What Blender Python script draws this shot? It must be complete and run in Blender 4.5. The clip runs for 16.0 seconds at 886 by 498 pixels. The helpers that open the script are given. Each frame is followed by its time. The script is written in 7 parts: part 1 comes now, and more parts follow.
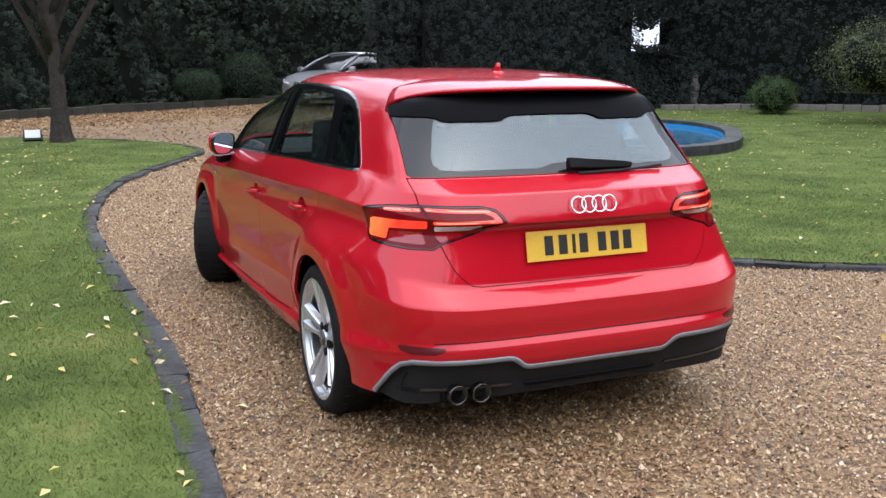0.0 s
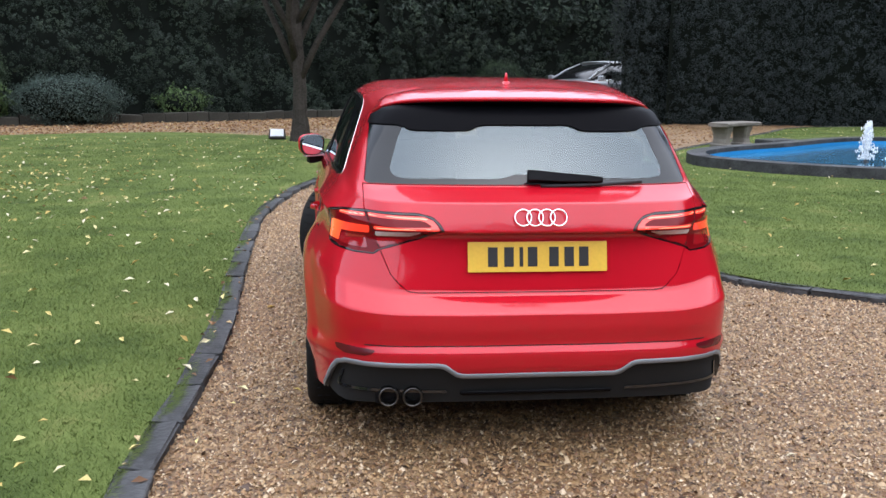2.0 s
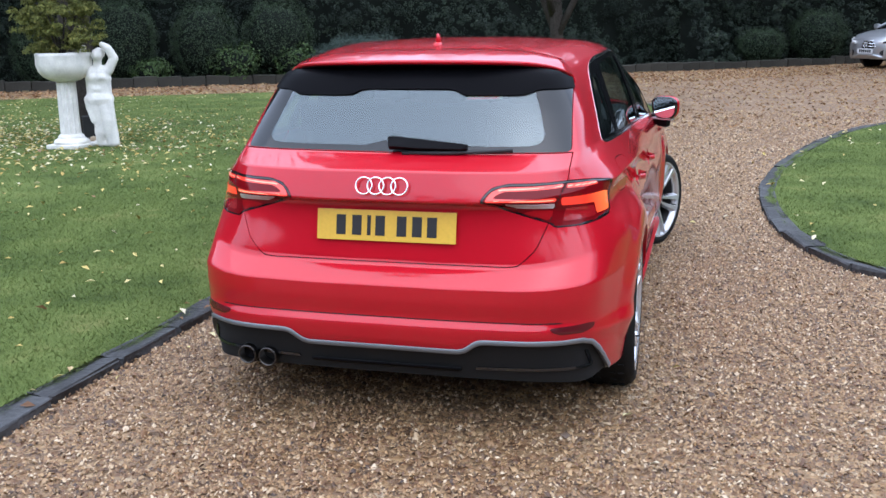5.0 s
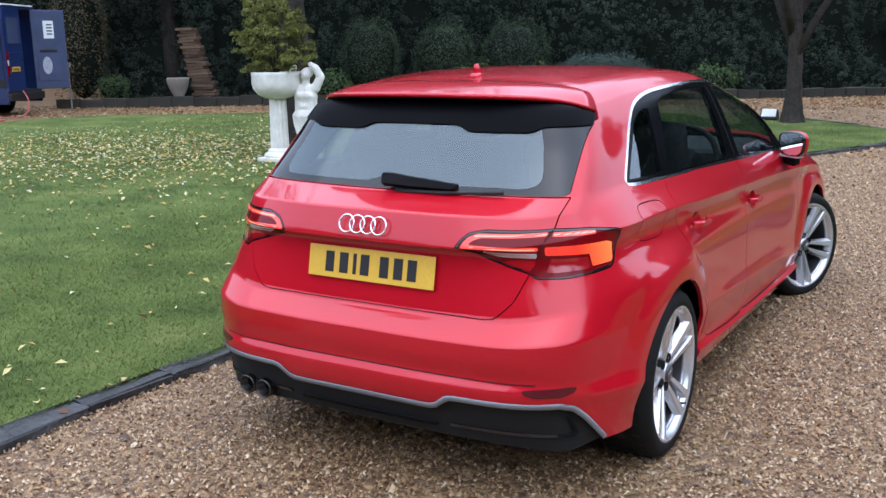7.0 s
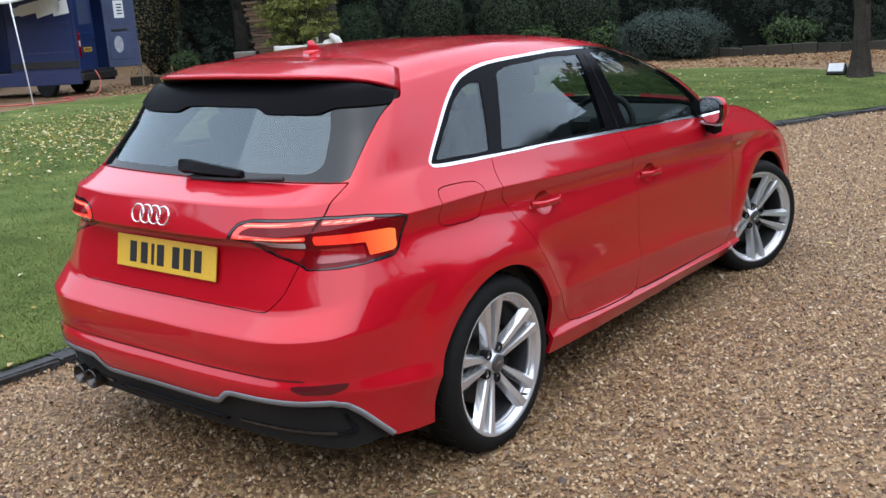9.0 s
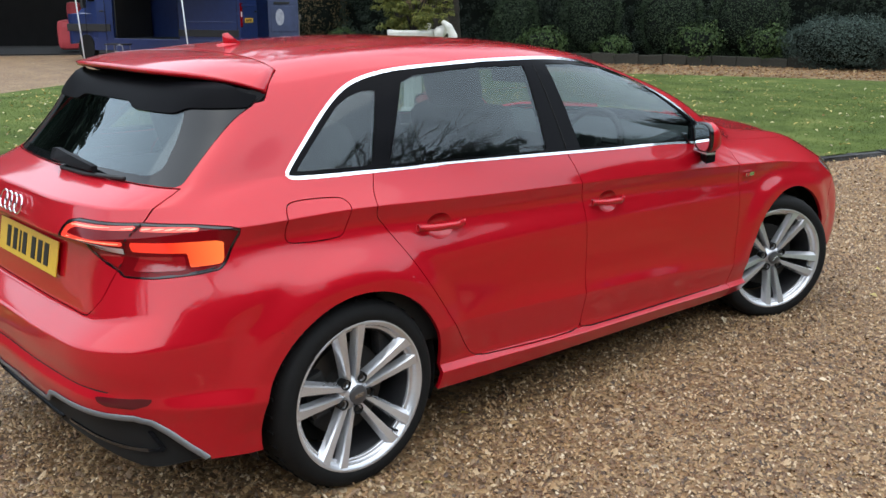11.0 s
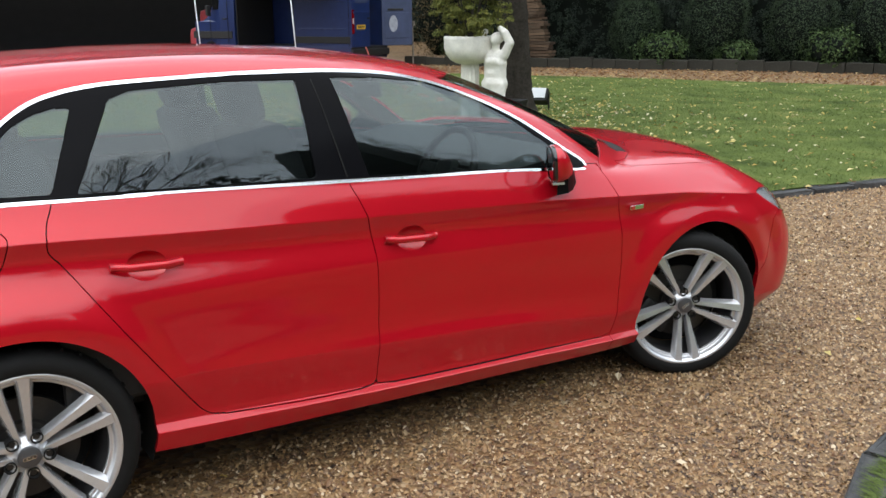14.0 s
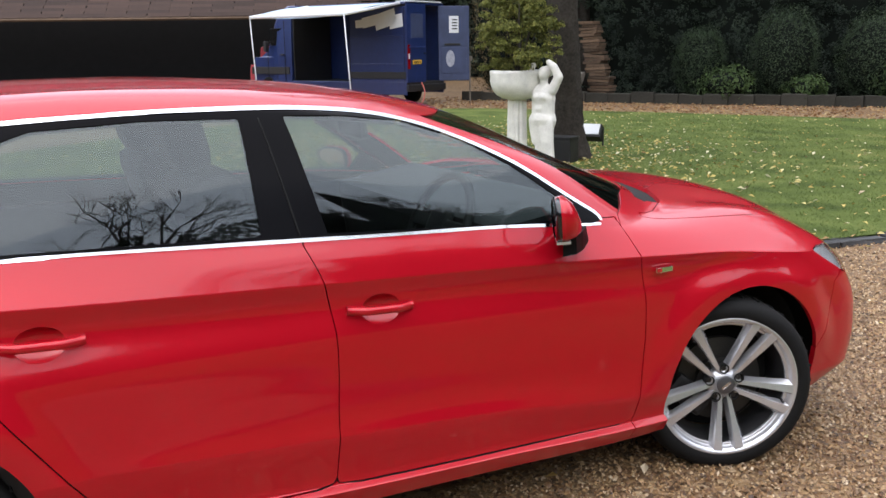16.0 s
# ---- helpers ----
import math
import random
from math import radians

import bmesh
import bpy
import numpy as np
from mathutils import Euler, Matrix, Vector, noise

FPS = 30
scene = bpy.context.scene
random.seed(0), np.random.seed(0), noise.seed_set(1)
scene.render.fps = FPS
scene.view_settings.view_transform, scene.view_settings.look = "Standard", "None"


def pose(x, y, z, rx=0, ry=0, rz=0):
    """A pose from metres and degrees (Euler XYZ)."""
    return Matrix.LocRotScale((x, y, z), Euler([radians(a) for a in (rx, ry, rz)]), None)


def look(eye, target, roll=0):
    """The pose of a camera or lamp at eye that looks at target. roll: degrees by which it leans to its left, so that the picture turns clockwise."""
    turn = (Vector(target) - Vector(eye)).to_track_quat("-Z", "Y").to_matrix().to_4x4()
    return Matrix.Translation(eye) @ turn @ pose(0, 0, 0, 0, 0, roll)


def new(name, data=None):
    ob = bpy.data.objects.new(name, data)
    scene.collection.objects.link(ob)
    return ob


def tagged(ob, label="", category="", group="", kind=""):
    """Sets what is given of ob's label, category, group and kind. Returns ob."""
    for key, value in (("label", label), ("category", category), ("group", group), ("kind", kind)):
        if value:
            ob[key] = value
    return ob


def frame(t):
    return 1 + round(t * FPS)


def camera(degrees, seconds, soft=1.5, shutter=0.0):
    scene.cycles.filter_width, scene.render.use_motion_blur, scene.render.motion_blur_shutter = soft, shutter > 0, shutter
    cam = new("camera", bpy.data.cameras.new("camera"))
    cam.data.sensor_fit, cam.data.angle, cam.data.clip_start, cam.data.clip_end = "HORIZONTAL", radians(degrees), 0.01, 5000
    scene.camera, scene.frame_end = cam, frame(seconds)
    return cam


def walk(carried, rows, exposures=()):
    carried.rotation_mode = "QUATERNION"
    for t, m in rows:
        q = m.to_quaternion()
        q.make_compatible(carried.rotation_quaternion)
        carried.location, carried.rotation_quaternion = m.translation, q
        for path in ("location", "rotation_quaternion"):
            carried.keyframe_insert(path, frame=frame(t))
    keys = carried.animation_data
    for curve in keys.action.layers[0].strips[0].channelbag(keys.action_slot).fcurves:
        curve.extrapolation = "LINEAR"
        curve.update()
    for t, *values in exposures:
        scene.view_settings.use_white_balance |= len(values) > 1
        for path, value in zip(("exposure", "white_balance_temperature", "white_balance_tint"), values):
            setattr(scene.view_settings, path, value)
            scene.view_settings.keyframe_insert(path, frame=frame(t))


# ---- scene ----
cam = camera(50.5, 16.0)
PATH = [
    (0, (-1.847, -3.686, 1.431), (-1.084, -1.878, 1.046), -0.2),
    (0.5, (-1.608, -3.795, 1.443), (-0.945, -1.942, 1.088), 0.2),
    (1, (-1.326, -3.915, 1.442), (-0.892, -2.004, 1.044), -0.5),
    (1.5, (-1.017, -3.956, 1.423), (-0.657, -2.03, 1.02), 0.3),
    (2, (-0.711, -4.042, 1.439), (-0.5, -2.087, 1.069), 0.6),
    (2.5, (-0.42, -4.116, 1.447), (-0.359, -2.154, 1.066), -0.1),
    (3, (-0.14, -4.08, 1.434), (-0.121, -2.117, 1.054), 0.4),
    (3.5, (0.169, -4.068, 1.438), (0.076, -2.108, 1.052), -0.2),
    (3.7, (0.304, -4.057, 1.445), (0.155, -2.109, 1.017), -0.4),
    (6, (1.411, -3.566, 1.47), (0.693, -1.752, 1.029), -0.9),
    (6.5, (1.586, -3.422, 1.481), (0.746, -1.654, 1.07), -0.9),
    (7, (1.814, -3.278, 1.505), (0.818, -1.596, 1.085), -0.8),
    (7.5, (1.97, -3.101, 1.496), (0.915, -1.456, 1.071), -1.3),
    (8, (2.178, -2.936, 1.504), (1.093, -1.315, 1.062), -2.3),
    (8.2, (2.278, -2.869, 1.506), (1.18, -1.262, 1.045), -2.2),
    (10.5, (2.97, -1.94, 1.531), (1.599, -0.564, 1.052), -2.8),
    (11, (3.132, -1.71, 1.543), (1.7, -0.408, 1.038), 0.1),
    (11.5, (3.25, -1.453, 1.522), (1.8, -0.166, 1.032), -0.5),
    (12, (3.289, -1.188, 1.511), (1.798, 0.043, 0.998), -0.4),
    (12.5, (3.409, -1.006, 1.528), (1.817, 0.085, 1.004), 0.2),
    (13, (3.517, -0.798, 1.548), (1.866, 0.222, 1.065), 0.0),
    (13.5, (3.516, -0.545, 1.544), (1.879, 0.509, 1.087), -0.3),
    (14, (3.538, -0.318, 1.534), (1.903, 0.723, 1.041), -0.4),
    (14.5, (3.6, -0.09, 1.528), (1.975, 0.948, 0.997), 1.2),
    (15, (3.516, 0.008, 1.523), (1.937, 1.122, 1.003), 2.0),
    (15.5, (3.342, 0.061, 1.509), (1.722, 1.142, 1.056), 0.5),
    (16, (3.185, 0.206, 1.502), (1.466, 1.137, 1.081), -0.7),
]
walk(cam, [(t, look(eye, target, roll)) for t, eye, target, roll in PATH],
     exposures=((0, 0.47, 6500, 14), (1.5, 0.50, 6400, 14), (3.5, 0.50, 6250, 14), (6, 0.40, 5700, 14), (8, 0.32, 6050, 13), (10.5, 0.23, 6500, 8), (12, 0.25, 6550, 7), (14, 0.27, 6900, 8), (15, 0.28, 6650, 8), (16, 0.37, 6850, 15)))

# ---- light ----
world = bpy.data.worlds.new("overcast_sky")
scene.world = world
world.use_nodes = True
wn = world.node_tree
wn.nodes.clear()
sky = wn.nodes.new("ShaderNodeTexSky")
sky.sky_type, sky.sun_disc = "NISHITA", False
sky.sun_elevation, sky.sun_rotation = radians(75), radians(144)
sky.air_density, sky.dust_density, sky.ozone_density = 1.0, 5.0, 1.0
grey = wn.nodes.new("ShaderNodeHueSaturation")
grey.inputs["Saturation"].default_value = 0.4
wbg = wn.nodes.new("ShaderNodeBackground")
wbg.inputs["Strength"].default_value = 0.15
wout = wn.nodes.new("ShaderNodeOutputWorld")
wn.links.new(sky.outputs[0], grey.inputs["Color"])
cloud = wn.nodes.new("ShaderNodeMix")
cloud.data_type = "RGBA"
cloud.inputs["Factor"].default_value = 0.75
cloud.inputs["B"].default_value = (10.6, 12.1, 14.4, 1)
wn.links.new(grey.outputs[0], cloud.inputs["A"])
wn.links.new(cloud.outputs["Result"], wbg.inputs["Color"])
wn.links.new(wbg.outputs[0], wout.inputs["Surface"])
sun = new("sun", bpy.data.lights.new("sun", "SUN"))
sun.data.energy, sun.data.angle, sun.data.color = 1.3, radians(110), (1.0, 0.985, 0.96)
sun.matrix_world = look((1.6, -2.2, 10), (0, 0, 0))


# ---- materials ----
def pbr(name, base, rough=0.5, metal=0.0, vary=0.15, scale=6.0, grain=0.1, gscale=80.0, bump=0.0, bscale=150.0, coat=0.0, island=0.0, obj=0.0, spec=0.5):
    """A painted or natural surface: colour varied at two scales, fine relief."""
    m = bpy.data.materials.new(name)
    m.use_nodes = True
    t = m.node_tree
    b = t.nodes["Principled BSDF"]
    b.inputs["Roughness"].default_value, b.inputs["Metallic"].default_value = rough, metal
    b.inputs["Coat Weight"].default_value, b.inputs["Coat Roughness"].default_value = coat, 0.03
    b.inputs["Specular IOR Level"].default_value = spec
    co = t.nodes.new("ShaderNodeTexCoord")
    n1, n2 = t.nodes.new("ShaderNodeTexNoise"), t.nodes.new("ShaderNodeTexNoise")
    n1.inputs["Scale"].default_value, n1.inputs["Detail"].default_value = scale, 4
    n2.inputs["Scale"].default_value, n2.inputs["Detail"].default_value = gscale, 3
    for n in (n1, n2):
        t.links.new(co.outputs["Object"], n.inputs["Vector"])
    val = t.nodes.new("ShaderNodeMath")
    val.operation = "MULTIPLY_ADD"
    val.inputs[1].default_value, val.inputs[2].default_value = 2 * vary, 1 - vary
    t.links.new(n1.outputs["Fac"], val.inputs[0])
    va2 = t.nodes.new("ShaderNodeMath")
    va2.operation = "MULTIPLY_ADD"
    va2.inputs[1].default_value = 2 * grain
    t.links.new(n2.outputs["Fac"], va2.inputs[0])
    t.links.new(val.outputs[0], va2.inputs[2])
    last = va2.outputs[0]
    for amount, node, sock in ((island, "ShaderNodeNewGeometry", "Random Per Island"), (obj, "ShaderNodeObjectInfo", "Random")):
        if amount:
            r = t.nodes.new(node)
            ma = t.nodes.new("ShaderNodeMath")
            ma.operation = "MULTIPLY_ADD"
            ma.inputs[1].default_value = amount
            t.links.new(r.outputs[sock], ma.inputs[0])
            t.links.new(last, ma.inputs[2])
            last = ma.outputs[0]
    hsv = t.nodes.new("ShaderNodeHueSaturation")
    hsv.inputs["Color"].default_value = (*base, 1)
    off = t.nodes.new("ShaderNodeMath")
    off.operation = "SUBTRACT"
    off.inputs[1].default_value = grain + (island + obj) / 2
    t.links.new(last, off.inputs[0])
    t.links.new(off.outputs[0], hsv.inputs["Value"])
    t.links.new(hsv.outputs[0], b.inputs["Base Color"])
    if bump:
        n3 = t.nodes.new("ShaderNodeTexNoise")
        n3.inputs["Scale"].default_value, n3.inputs["Detail"].default_value = bscale, 4
        t.links.new(co.outputs["Object"], n3.inputs["Vector"])
        bu = t.nodes.new("ShaderNodeBump")
        bu.inputs["Strength"].default_value, bu.inputs["Distance"].default_value = bump, 0.01
        t.links.new(n3.outputs["Fac"], bu.inputs["Height"])
        t.links.new(bu.outputs[0], b.inputs["Normal"])
    return m


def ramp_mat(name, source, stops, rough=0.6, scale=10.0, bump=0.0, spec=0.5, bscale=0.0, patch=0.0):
    """Colour from a ramp over Random Per Island, object random, or Voronoi cells."""
    m = bpy.data.materials.new(name)
    m.use_nodes = True
    t = m.node_tree
    b = t.nodes["Principled BSDF"]
    b.inputs["Roughness"].default_value, b.inputs["Specular IOR Level"].default_value = rough, spec
    ramp = t.nodes.new("ShaderNodeValToRGB")
    ramp.color_ramp.interpolation = "LINEAR"
    el = ramp.color_ramp.elements
    while len(el) < len(stops):
        el.new(0.5)
    for e, (p, c) in zip(el, stops):
        e.position, e.color = p, (*c, 1)
    co = t.nodes.new("ShaderNodeTexCoord")
    if source == "island":
        g = t.nodes.new("ShaderNodeNewGeometry")
        last = g.outputs["Random Per Island"]
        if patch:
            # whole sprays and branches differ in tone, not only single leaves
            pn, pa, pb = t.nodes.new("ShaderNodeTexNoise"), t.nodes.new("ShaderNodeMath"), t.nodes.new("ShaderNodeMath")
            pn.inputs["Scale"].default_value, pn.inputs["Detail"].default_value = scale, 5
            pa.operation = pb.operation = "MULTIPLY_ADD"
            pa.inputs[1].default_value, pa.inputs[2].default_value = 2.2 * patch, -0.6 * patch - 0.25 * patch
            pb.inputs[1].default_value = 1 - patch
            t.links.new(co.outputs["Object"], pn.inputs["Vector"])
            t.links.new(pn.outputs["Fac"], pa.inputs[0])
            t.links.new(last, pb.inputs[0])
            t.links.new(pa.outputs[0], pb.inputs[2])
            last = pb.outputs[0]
        t.links.new(last, ramp.inputs[0])
    elif source == "cells":
        v = t.nodes.new("ShaderNodeTexVoronoi")
        v.inputs["Scale"].default_value = scale
        t.links.new(co.outputs["Object"], v.inputs["Vector"])
        sep = t.nodes.new("ShaderNodeSeparateColor")
        t.links.new(v.outputs["Color"], sep.inputs[0])
        patch, part_ = t.nodes.new("ShaderNodeTexNoise"), t.nodes.new("ShaderNodeMath")
        patch.inputs["Scale"].default_value, patch.inputs["Detail"].default_value = 1.6, 6
        t.links.new(co.outputs["Object"], patch.inputs["Vector"])
        part_.operation = "MULTIPLY_ADD"
        part_.inputs[1].default_value = 0.75
        off = t.nodes.new("ShaderNodeMath")
        off.operation = "MULTIPLY_ADD"
        off.inputs[1].default_value, off.inputs[2].default_value = 0.9, -0.33
        t.links.new(patch.outputs["Fac"], off.inputs[0])
        t.links.new(sep.outputs[0], part_.inputs[0])
        t.links.new(off.outputs[0], part_.inputs[2])
        t.links.new(part_.outputs[0], ramp.inputs[0])
        bu = t.nodes.new("ShaderNodeBump")
        bu.inputs["Strength"].default_value, bu.inputs["Distance"].default_value = bump, 0.012
        bu.invert = True
        t.links.new(v.outputs["Distance"], bu.inputs["Height"])
        t.links.new(bu.outputs[0], b.inputs["Normal"])
    else:
        n = t.nodes.new("ShaderNodeTexNoise")
        n.inputs["Scale"].default_value, n.inputs["Detail"].default_value, n.inputs["Roughness"].default_value = scale, 8, 0.65
        t.links.new(co.outputs["Object"], n.inputs["Vector"])
        t.links.new(n.outputs["Fac"], ramp.inputs[0])
        if bump:
            n3 = t.nodes.new("ShaderNodeTexNoise")
            n3.inputs["Scale"].default_value, n3.inputs["Detail"].default_value = bscale, 4
            t.links.new(co.outputs["Object"], n3.inputs["Vector"])
            bu = t.nodes.new("ShaderNodeBump")
            bu.inputs["Strength"].default_value, bu.inputs["Distance"].default_value = bump, 0.02
            t.links.new(n3.outputs["Fac"], bu.inputs["Height"])
            t.links.new(bu.outputs[0], b.inputs["Normal"])
    t.links.new(ramp.outputs[0], b.inputs["Base Color"])
    return m


def glow(name, colour, strength, base=(0.3, 0.02, 0.01)):
    m = pbr(name, base, rough=0.15, vary=0, grain=0, coat=1)
    b = m.node_tree.nodes["Principled BSDF"]
    b.inputs["Emission Color"].default_value, b.inputs["Emission Strength"].default_value = (*colour, 1), strength
    return m


def glass(name, tint, rough=0.0, ior=1.9, sheen=(1, 1, 1)):
    """Thin tinted glass: what shows through is darkened, the surface mirrors the surroundings."""
    m = bpy.data.materials.new(name)
    m.use_nodes = True
    t = m.node_tree
    t.nodes.remove(t.nodes["Principled BSDF"])
    out = t.nodes["Material Output"]
    tr, gl, mix, lw = (t.nodes.new("ShaderNodeBsdfTransparent"), t.nodes.new("ShaderNodeBsdfGlossy"), t.nodes.new("ShaderNodeMixShader"), t.nodes.new("ShaderNodeLayerWeight"))
    lw.inputs["Blend"].default_value = 0.5
    po, fr = t.nodes.new("ShaderNodeMath"), t.nodes.new("ShaderNodeMath")
    po.operation, fr.operation = "POWER", "MULTIPLY_ADD"
    po.inputs[1].default_value = 4.0
    f0 = ((ior - 1) / (ior + 1)) ** 2
    fr.inputs[1].default_value, fr.inputs[2].default_value = 1 - f0, f0
    t.links.new(lw.outputs["Facing"], po.inputs[0])
    t.links.new(po.outputs[0], fr.inputs[0])
    tr.inputs[0].default_value = (*tint, 1)
    gl.inputs["Roughness"].default_value = rough
    gl.inputs["Color"].default_value = (*sheen, 1)
    for a, b in ((fr.outputs[0], mix.inputs[0]), (tr.outputs[0], mix.inputs[1]), (gl.outputs[0], mix.inputs[2]), (mix.outputs[0], out.inputs["Surface"])):
        t.links.new(a, b)
    return m


RED = pbr("red_car_paint", (0.50, 0.004, 0.015), rough=0.40, metal=0.2, vary=0.03, scale=3, grain=0.02, gscale=300, coat=1.0, spec=0.1)
RED.node_tree.nodes["Principled BSDF"].inputs["Coat IOR"].default_value = 1.52
RED.node_tree.nodes["Principled BSDF"].inputs["Coat Roughness"].default_value = 0.06
CHROME = pbr("brushed_aluminium_trim", (0.88, 0.89, 0.90), rough=0.14, metal=1.0, vary=0.03, grain=0.02)
MIRROR = pbr("mirror_glass", (0.85, 0.87, 0.9), rough=0.01, metal=1.0, vary=0, grain=0)
BLACK_GLOSS = pbr("gloss_black_trim", (0.008, 0.008, 0.009), rough=0.12, vary=0.1, coat=0.6)
BLACK_SATIN = pbr("satin_black_trim", (0.009, 0.009, 0.010), rough=0.45, vary=0.1, spec=0.06)
FRIT = pbr("glossy_black_glass_border", (0.005, 0.006, 0.007), rough=0.04, vary=0.05, spec=0.45)
BLACK_MATT = pbr("matt_black_plastic", (0.014, 0.014, 0.015), rough=0.55, vary=0.2, bump=0.1, bscale=600)
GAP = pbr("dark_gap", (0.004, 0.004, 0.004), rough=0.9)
RUBBER = pbr("tyre_rubber", (0.009, 0.009, 0.009), rough=0.75, spec=0.2, vary=0.25, scale=20, bump=0.15, bscale=300)
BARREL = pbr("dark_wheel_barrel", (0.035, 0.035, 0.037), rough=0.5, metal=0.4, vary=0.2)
ALLOY = pbr("silver_alloy", (0.64, 0.65, 0.67), rough=0.27, metal=0.65, vary=0.10, grain=0.08, gscale=90, coat=0.4)
SILVER_TRIM = pbr("satin_grey_trim", (0.18, 0.187, 0.197), rough=0.42, metal=0.4, vary=0.1)
PILLAR = pbr("gloss_black_pillar", (0.004, 0.004, 0.005), rough=0.14, vary=0.1, spec=0.06)
DISC = pbr("brake_disc_steel", (0.06, 0.057, 0.054), rough=0.5, metal=0.8, vary=0.2)
LAMP_DARK = pbr("dark_red_lens", (0.16, 0.003, 0.006), rough=0.10, vary=0.1, coat=0.1, spec=0.2)
LAMP_GLOW = glow("lit_tail_strip", (1.0, 0.060, 0.040), 0.85)
LAMP_CORE = glow("lit_strip_core", (1.0, 0.36, 0.22), 1.25)
LAMP_AMBER = glow("lit_tail_block", (1.0, 0.10, 0.02), 1.1)
gt = LAMP_AMBER.node_tree
gc, gs, gr_ = gt.nodes.new("ShaderNodeTexCoord"), gt.nodes.new("ShaderNodeSeparateXYZ"), gt.nodes.new("ShaderNodeValToRGB")
gr_.color_ramp.elements[0].position, gr_.color_ramp.elements[0].color = 0.35, (0.75, 0.02, 0.01, 1)
gr_.color_ramp.elements[1].position, gr_.color_ramp.elements[1].color = 0.95, (1.0, 0.19, 0.045, 1)
gt.links.new(gc.outputs["Generated"], gs.inputs[0])
gt.links.new(gs.outputs[1], gr_.inputs[0])
gt.links.new(gr_.outputs[0], gt.nodes["Principled BSDF"].inputs["Emission Color"])
LAMP_BRIGHT = pbr("bright_lamp_reflector", (0.62, 0.64, 0.67), rough=0.25, metal=0.35, vary=0.2, scale=25, coat=0.5)
LAMP_CLEAR = pbr("clear_reversing_lens", (0.62, 0.60, 0.60), rough=0.15, vary=0.2, scale=40, coat=1)
PLATE_YELLOW = pbr("yellow_plate", (0.70, 0.43, 0.045), rough=0.4, vary=0.05, coat=0.3)
PLATE_INK = pbr("plate_ink", (0.012, 0.012, 0.013), rough=0.5)
SEAT_CLOTH = pbr("dark_grey_seat_cloth", (0.035, 0.035, 0.038), rough=0.85, vary=0.2, bump=0.2, bscale=500)
TRIM_DARK = pbr("dark_interior_plastic", (0.02, 0.02, 0.021), rough=0.6, vary=0.2)
SHADED_GLASS = pbr("black_spoiler_reflection", (0.004, 0.004, 0.005), rough=0.4, spec=0.03)
LINING = pbr("pale_headlining", (0.32, 0.31, 0.29), rough=0.9)
GLASS_SIDE = glass("tinted_side_glass", (0.50, 0.58, 0.57), ior=1.77, sheen=(0.90, 0.98, 1.0))
GLASS_REAR = glass("tinted_rear_glass", (0.42, 0.48, 0.50), ior=2.0, sheen=(0.84, 0.96, 1.0))
GLASS_LAMP = glass("clear_lamp_glass", (0.9, 0.9, 0.9))
GRAVEL_STOPS = ((0, (0.041, 0.024, 0.015)), (0.12, (0.145, 0.070, 0.032)), (0.30, (0.298, 0.170, 0.073)), (0.44, (0.158, 0.094, 0.051)), (0.60, (0.397, 0.249, 0.115)), (0.72, (0.099, 0.061, 0.037)), (0.80, (0.342, 0.219, 0.106)), (0.92, (0.451, 0.323, 0.187)), (1, (0.577, 0.463, 0.321)))
FAR_STOPS = tuple((p, tuple(0.80 * v for v in c)) for p, c in GRAVEL_STOPS)
GRAVEL = ramp_mat("pea_gravel", "cells", FAR_STOPS, rough=0.55, scale=34, bump=1.0)
STONES = ramp_mat("gravel_stones", "island", GRAVEL_STOPS, rough=0.5)
LAWN = ramp_mat("mown_lawn", "noise", ((0.28, (0.045, 0.068, 0.018)), (0.44, (0.087, 0.121, 0.031)), (0.58, (0.126, 0.162, 0.044)), (0.72, (0.211, 0.203, 0.072))), rough=0.95, scale=1.3, bump=0.8, bscale=120, spec=0.15)
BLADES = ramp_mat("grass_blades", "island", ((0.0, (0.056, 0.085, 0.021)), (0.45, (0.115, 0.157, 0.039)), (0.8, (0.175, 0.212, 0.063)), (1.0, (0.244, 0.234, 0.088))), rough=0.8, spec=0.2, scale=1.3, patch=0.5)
SLATE = pbr("dark_slate_edging", (0.056, 0.057, 0.058), rough=0.7, vary=0.85, scale=5, grain=0.5, gscale=38, bump=1.0, bscale=40, obj=0.6, spec=0.25)
LITTER = ramp_mat("leaf_litter", "island", ((0.0, (0.12, 0.06, 0.03)), (0.4, (0.28, 0.15, 0.07)), (0.8, (0.42, 0.27, 0.13)), (1.0, (0.55, 0.45, 0.25))), rough=0.8)
PALE_LEAF = ramp_mat("fallen_pale_leaves", "island", ((0.0, (0.38, 0.25, 0.06)), (0.35, (0.54, 0.43, 0.14)), (0.65, (0.60, 0.52, 0.25)), (0.9, (0.68, 0.63, 0.45)), (1.0, (0.26, 0.10, 0.04))), rough=0.7)
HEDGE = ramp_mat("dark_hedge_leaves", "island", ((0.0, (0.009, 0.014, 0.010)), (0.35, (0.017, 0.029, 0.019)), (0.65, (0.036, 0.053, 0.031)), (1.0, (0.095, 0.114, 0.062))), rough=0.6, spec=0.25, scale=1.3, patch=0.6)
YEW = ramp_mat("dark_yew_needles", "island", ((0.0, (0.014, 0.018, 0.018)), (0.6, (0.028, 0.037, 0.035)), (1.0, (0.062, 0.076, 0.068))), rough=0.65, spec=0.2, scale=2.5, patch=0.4)
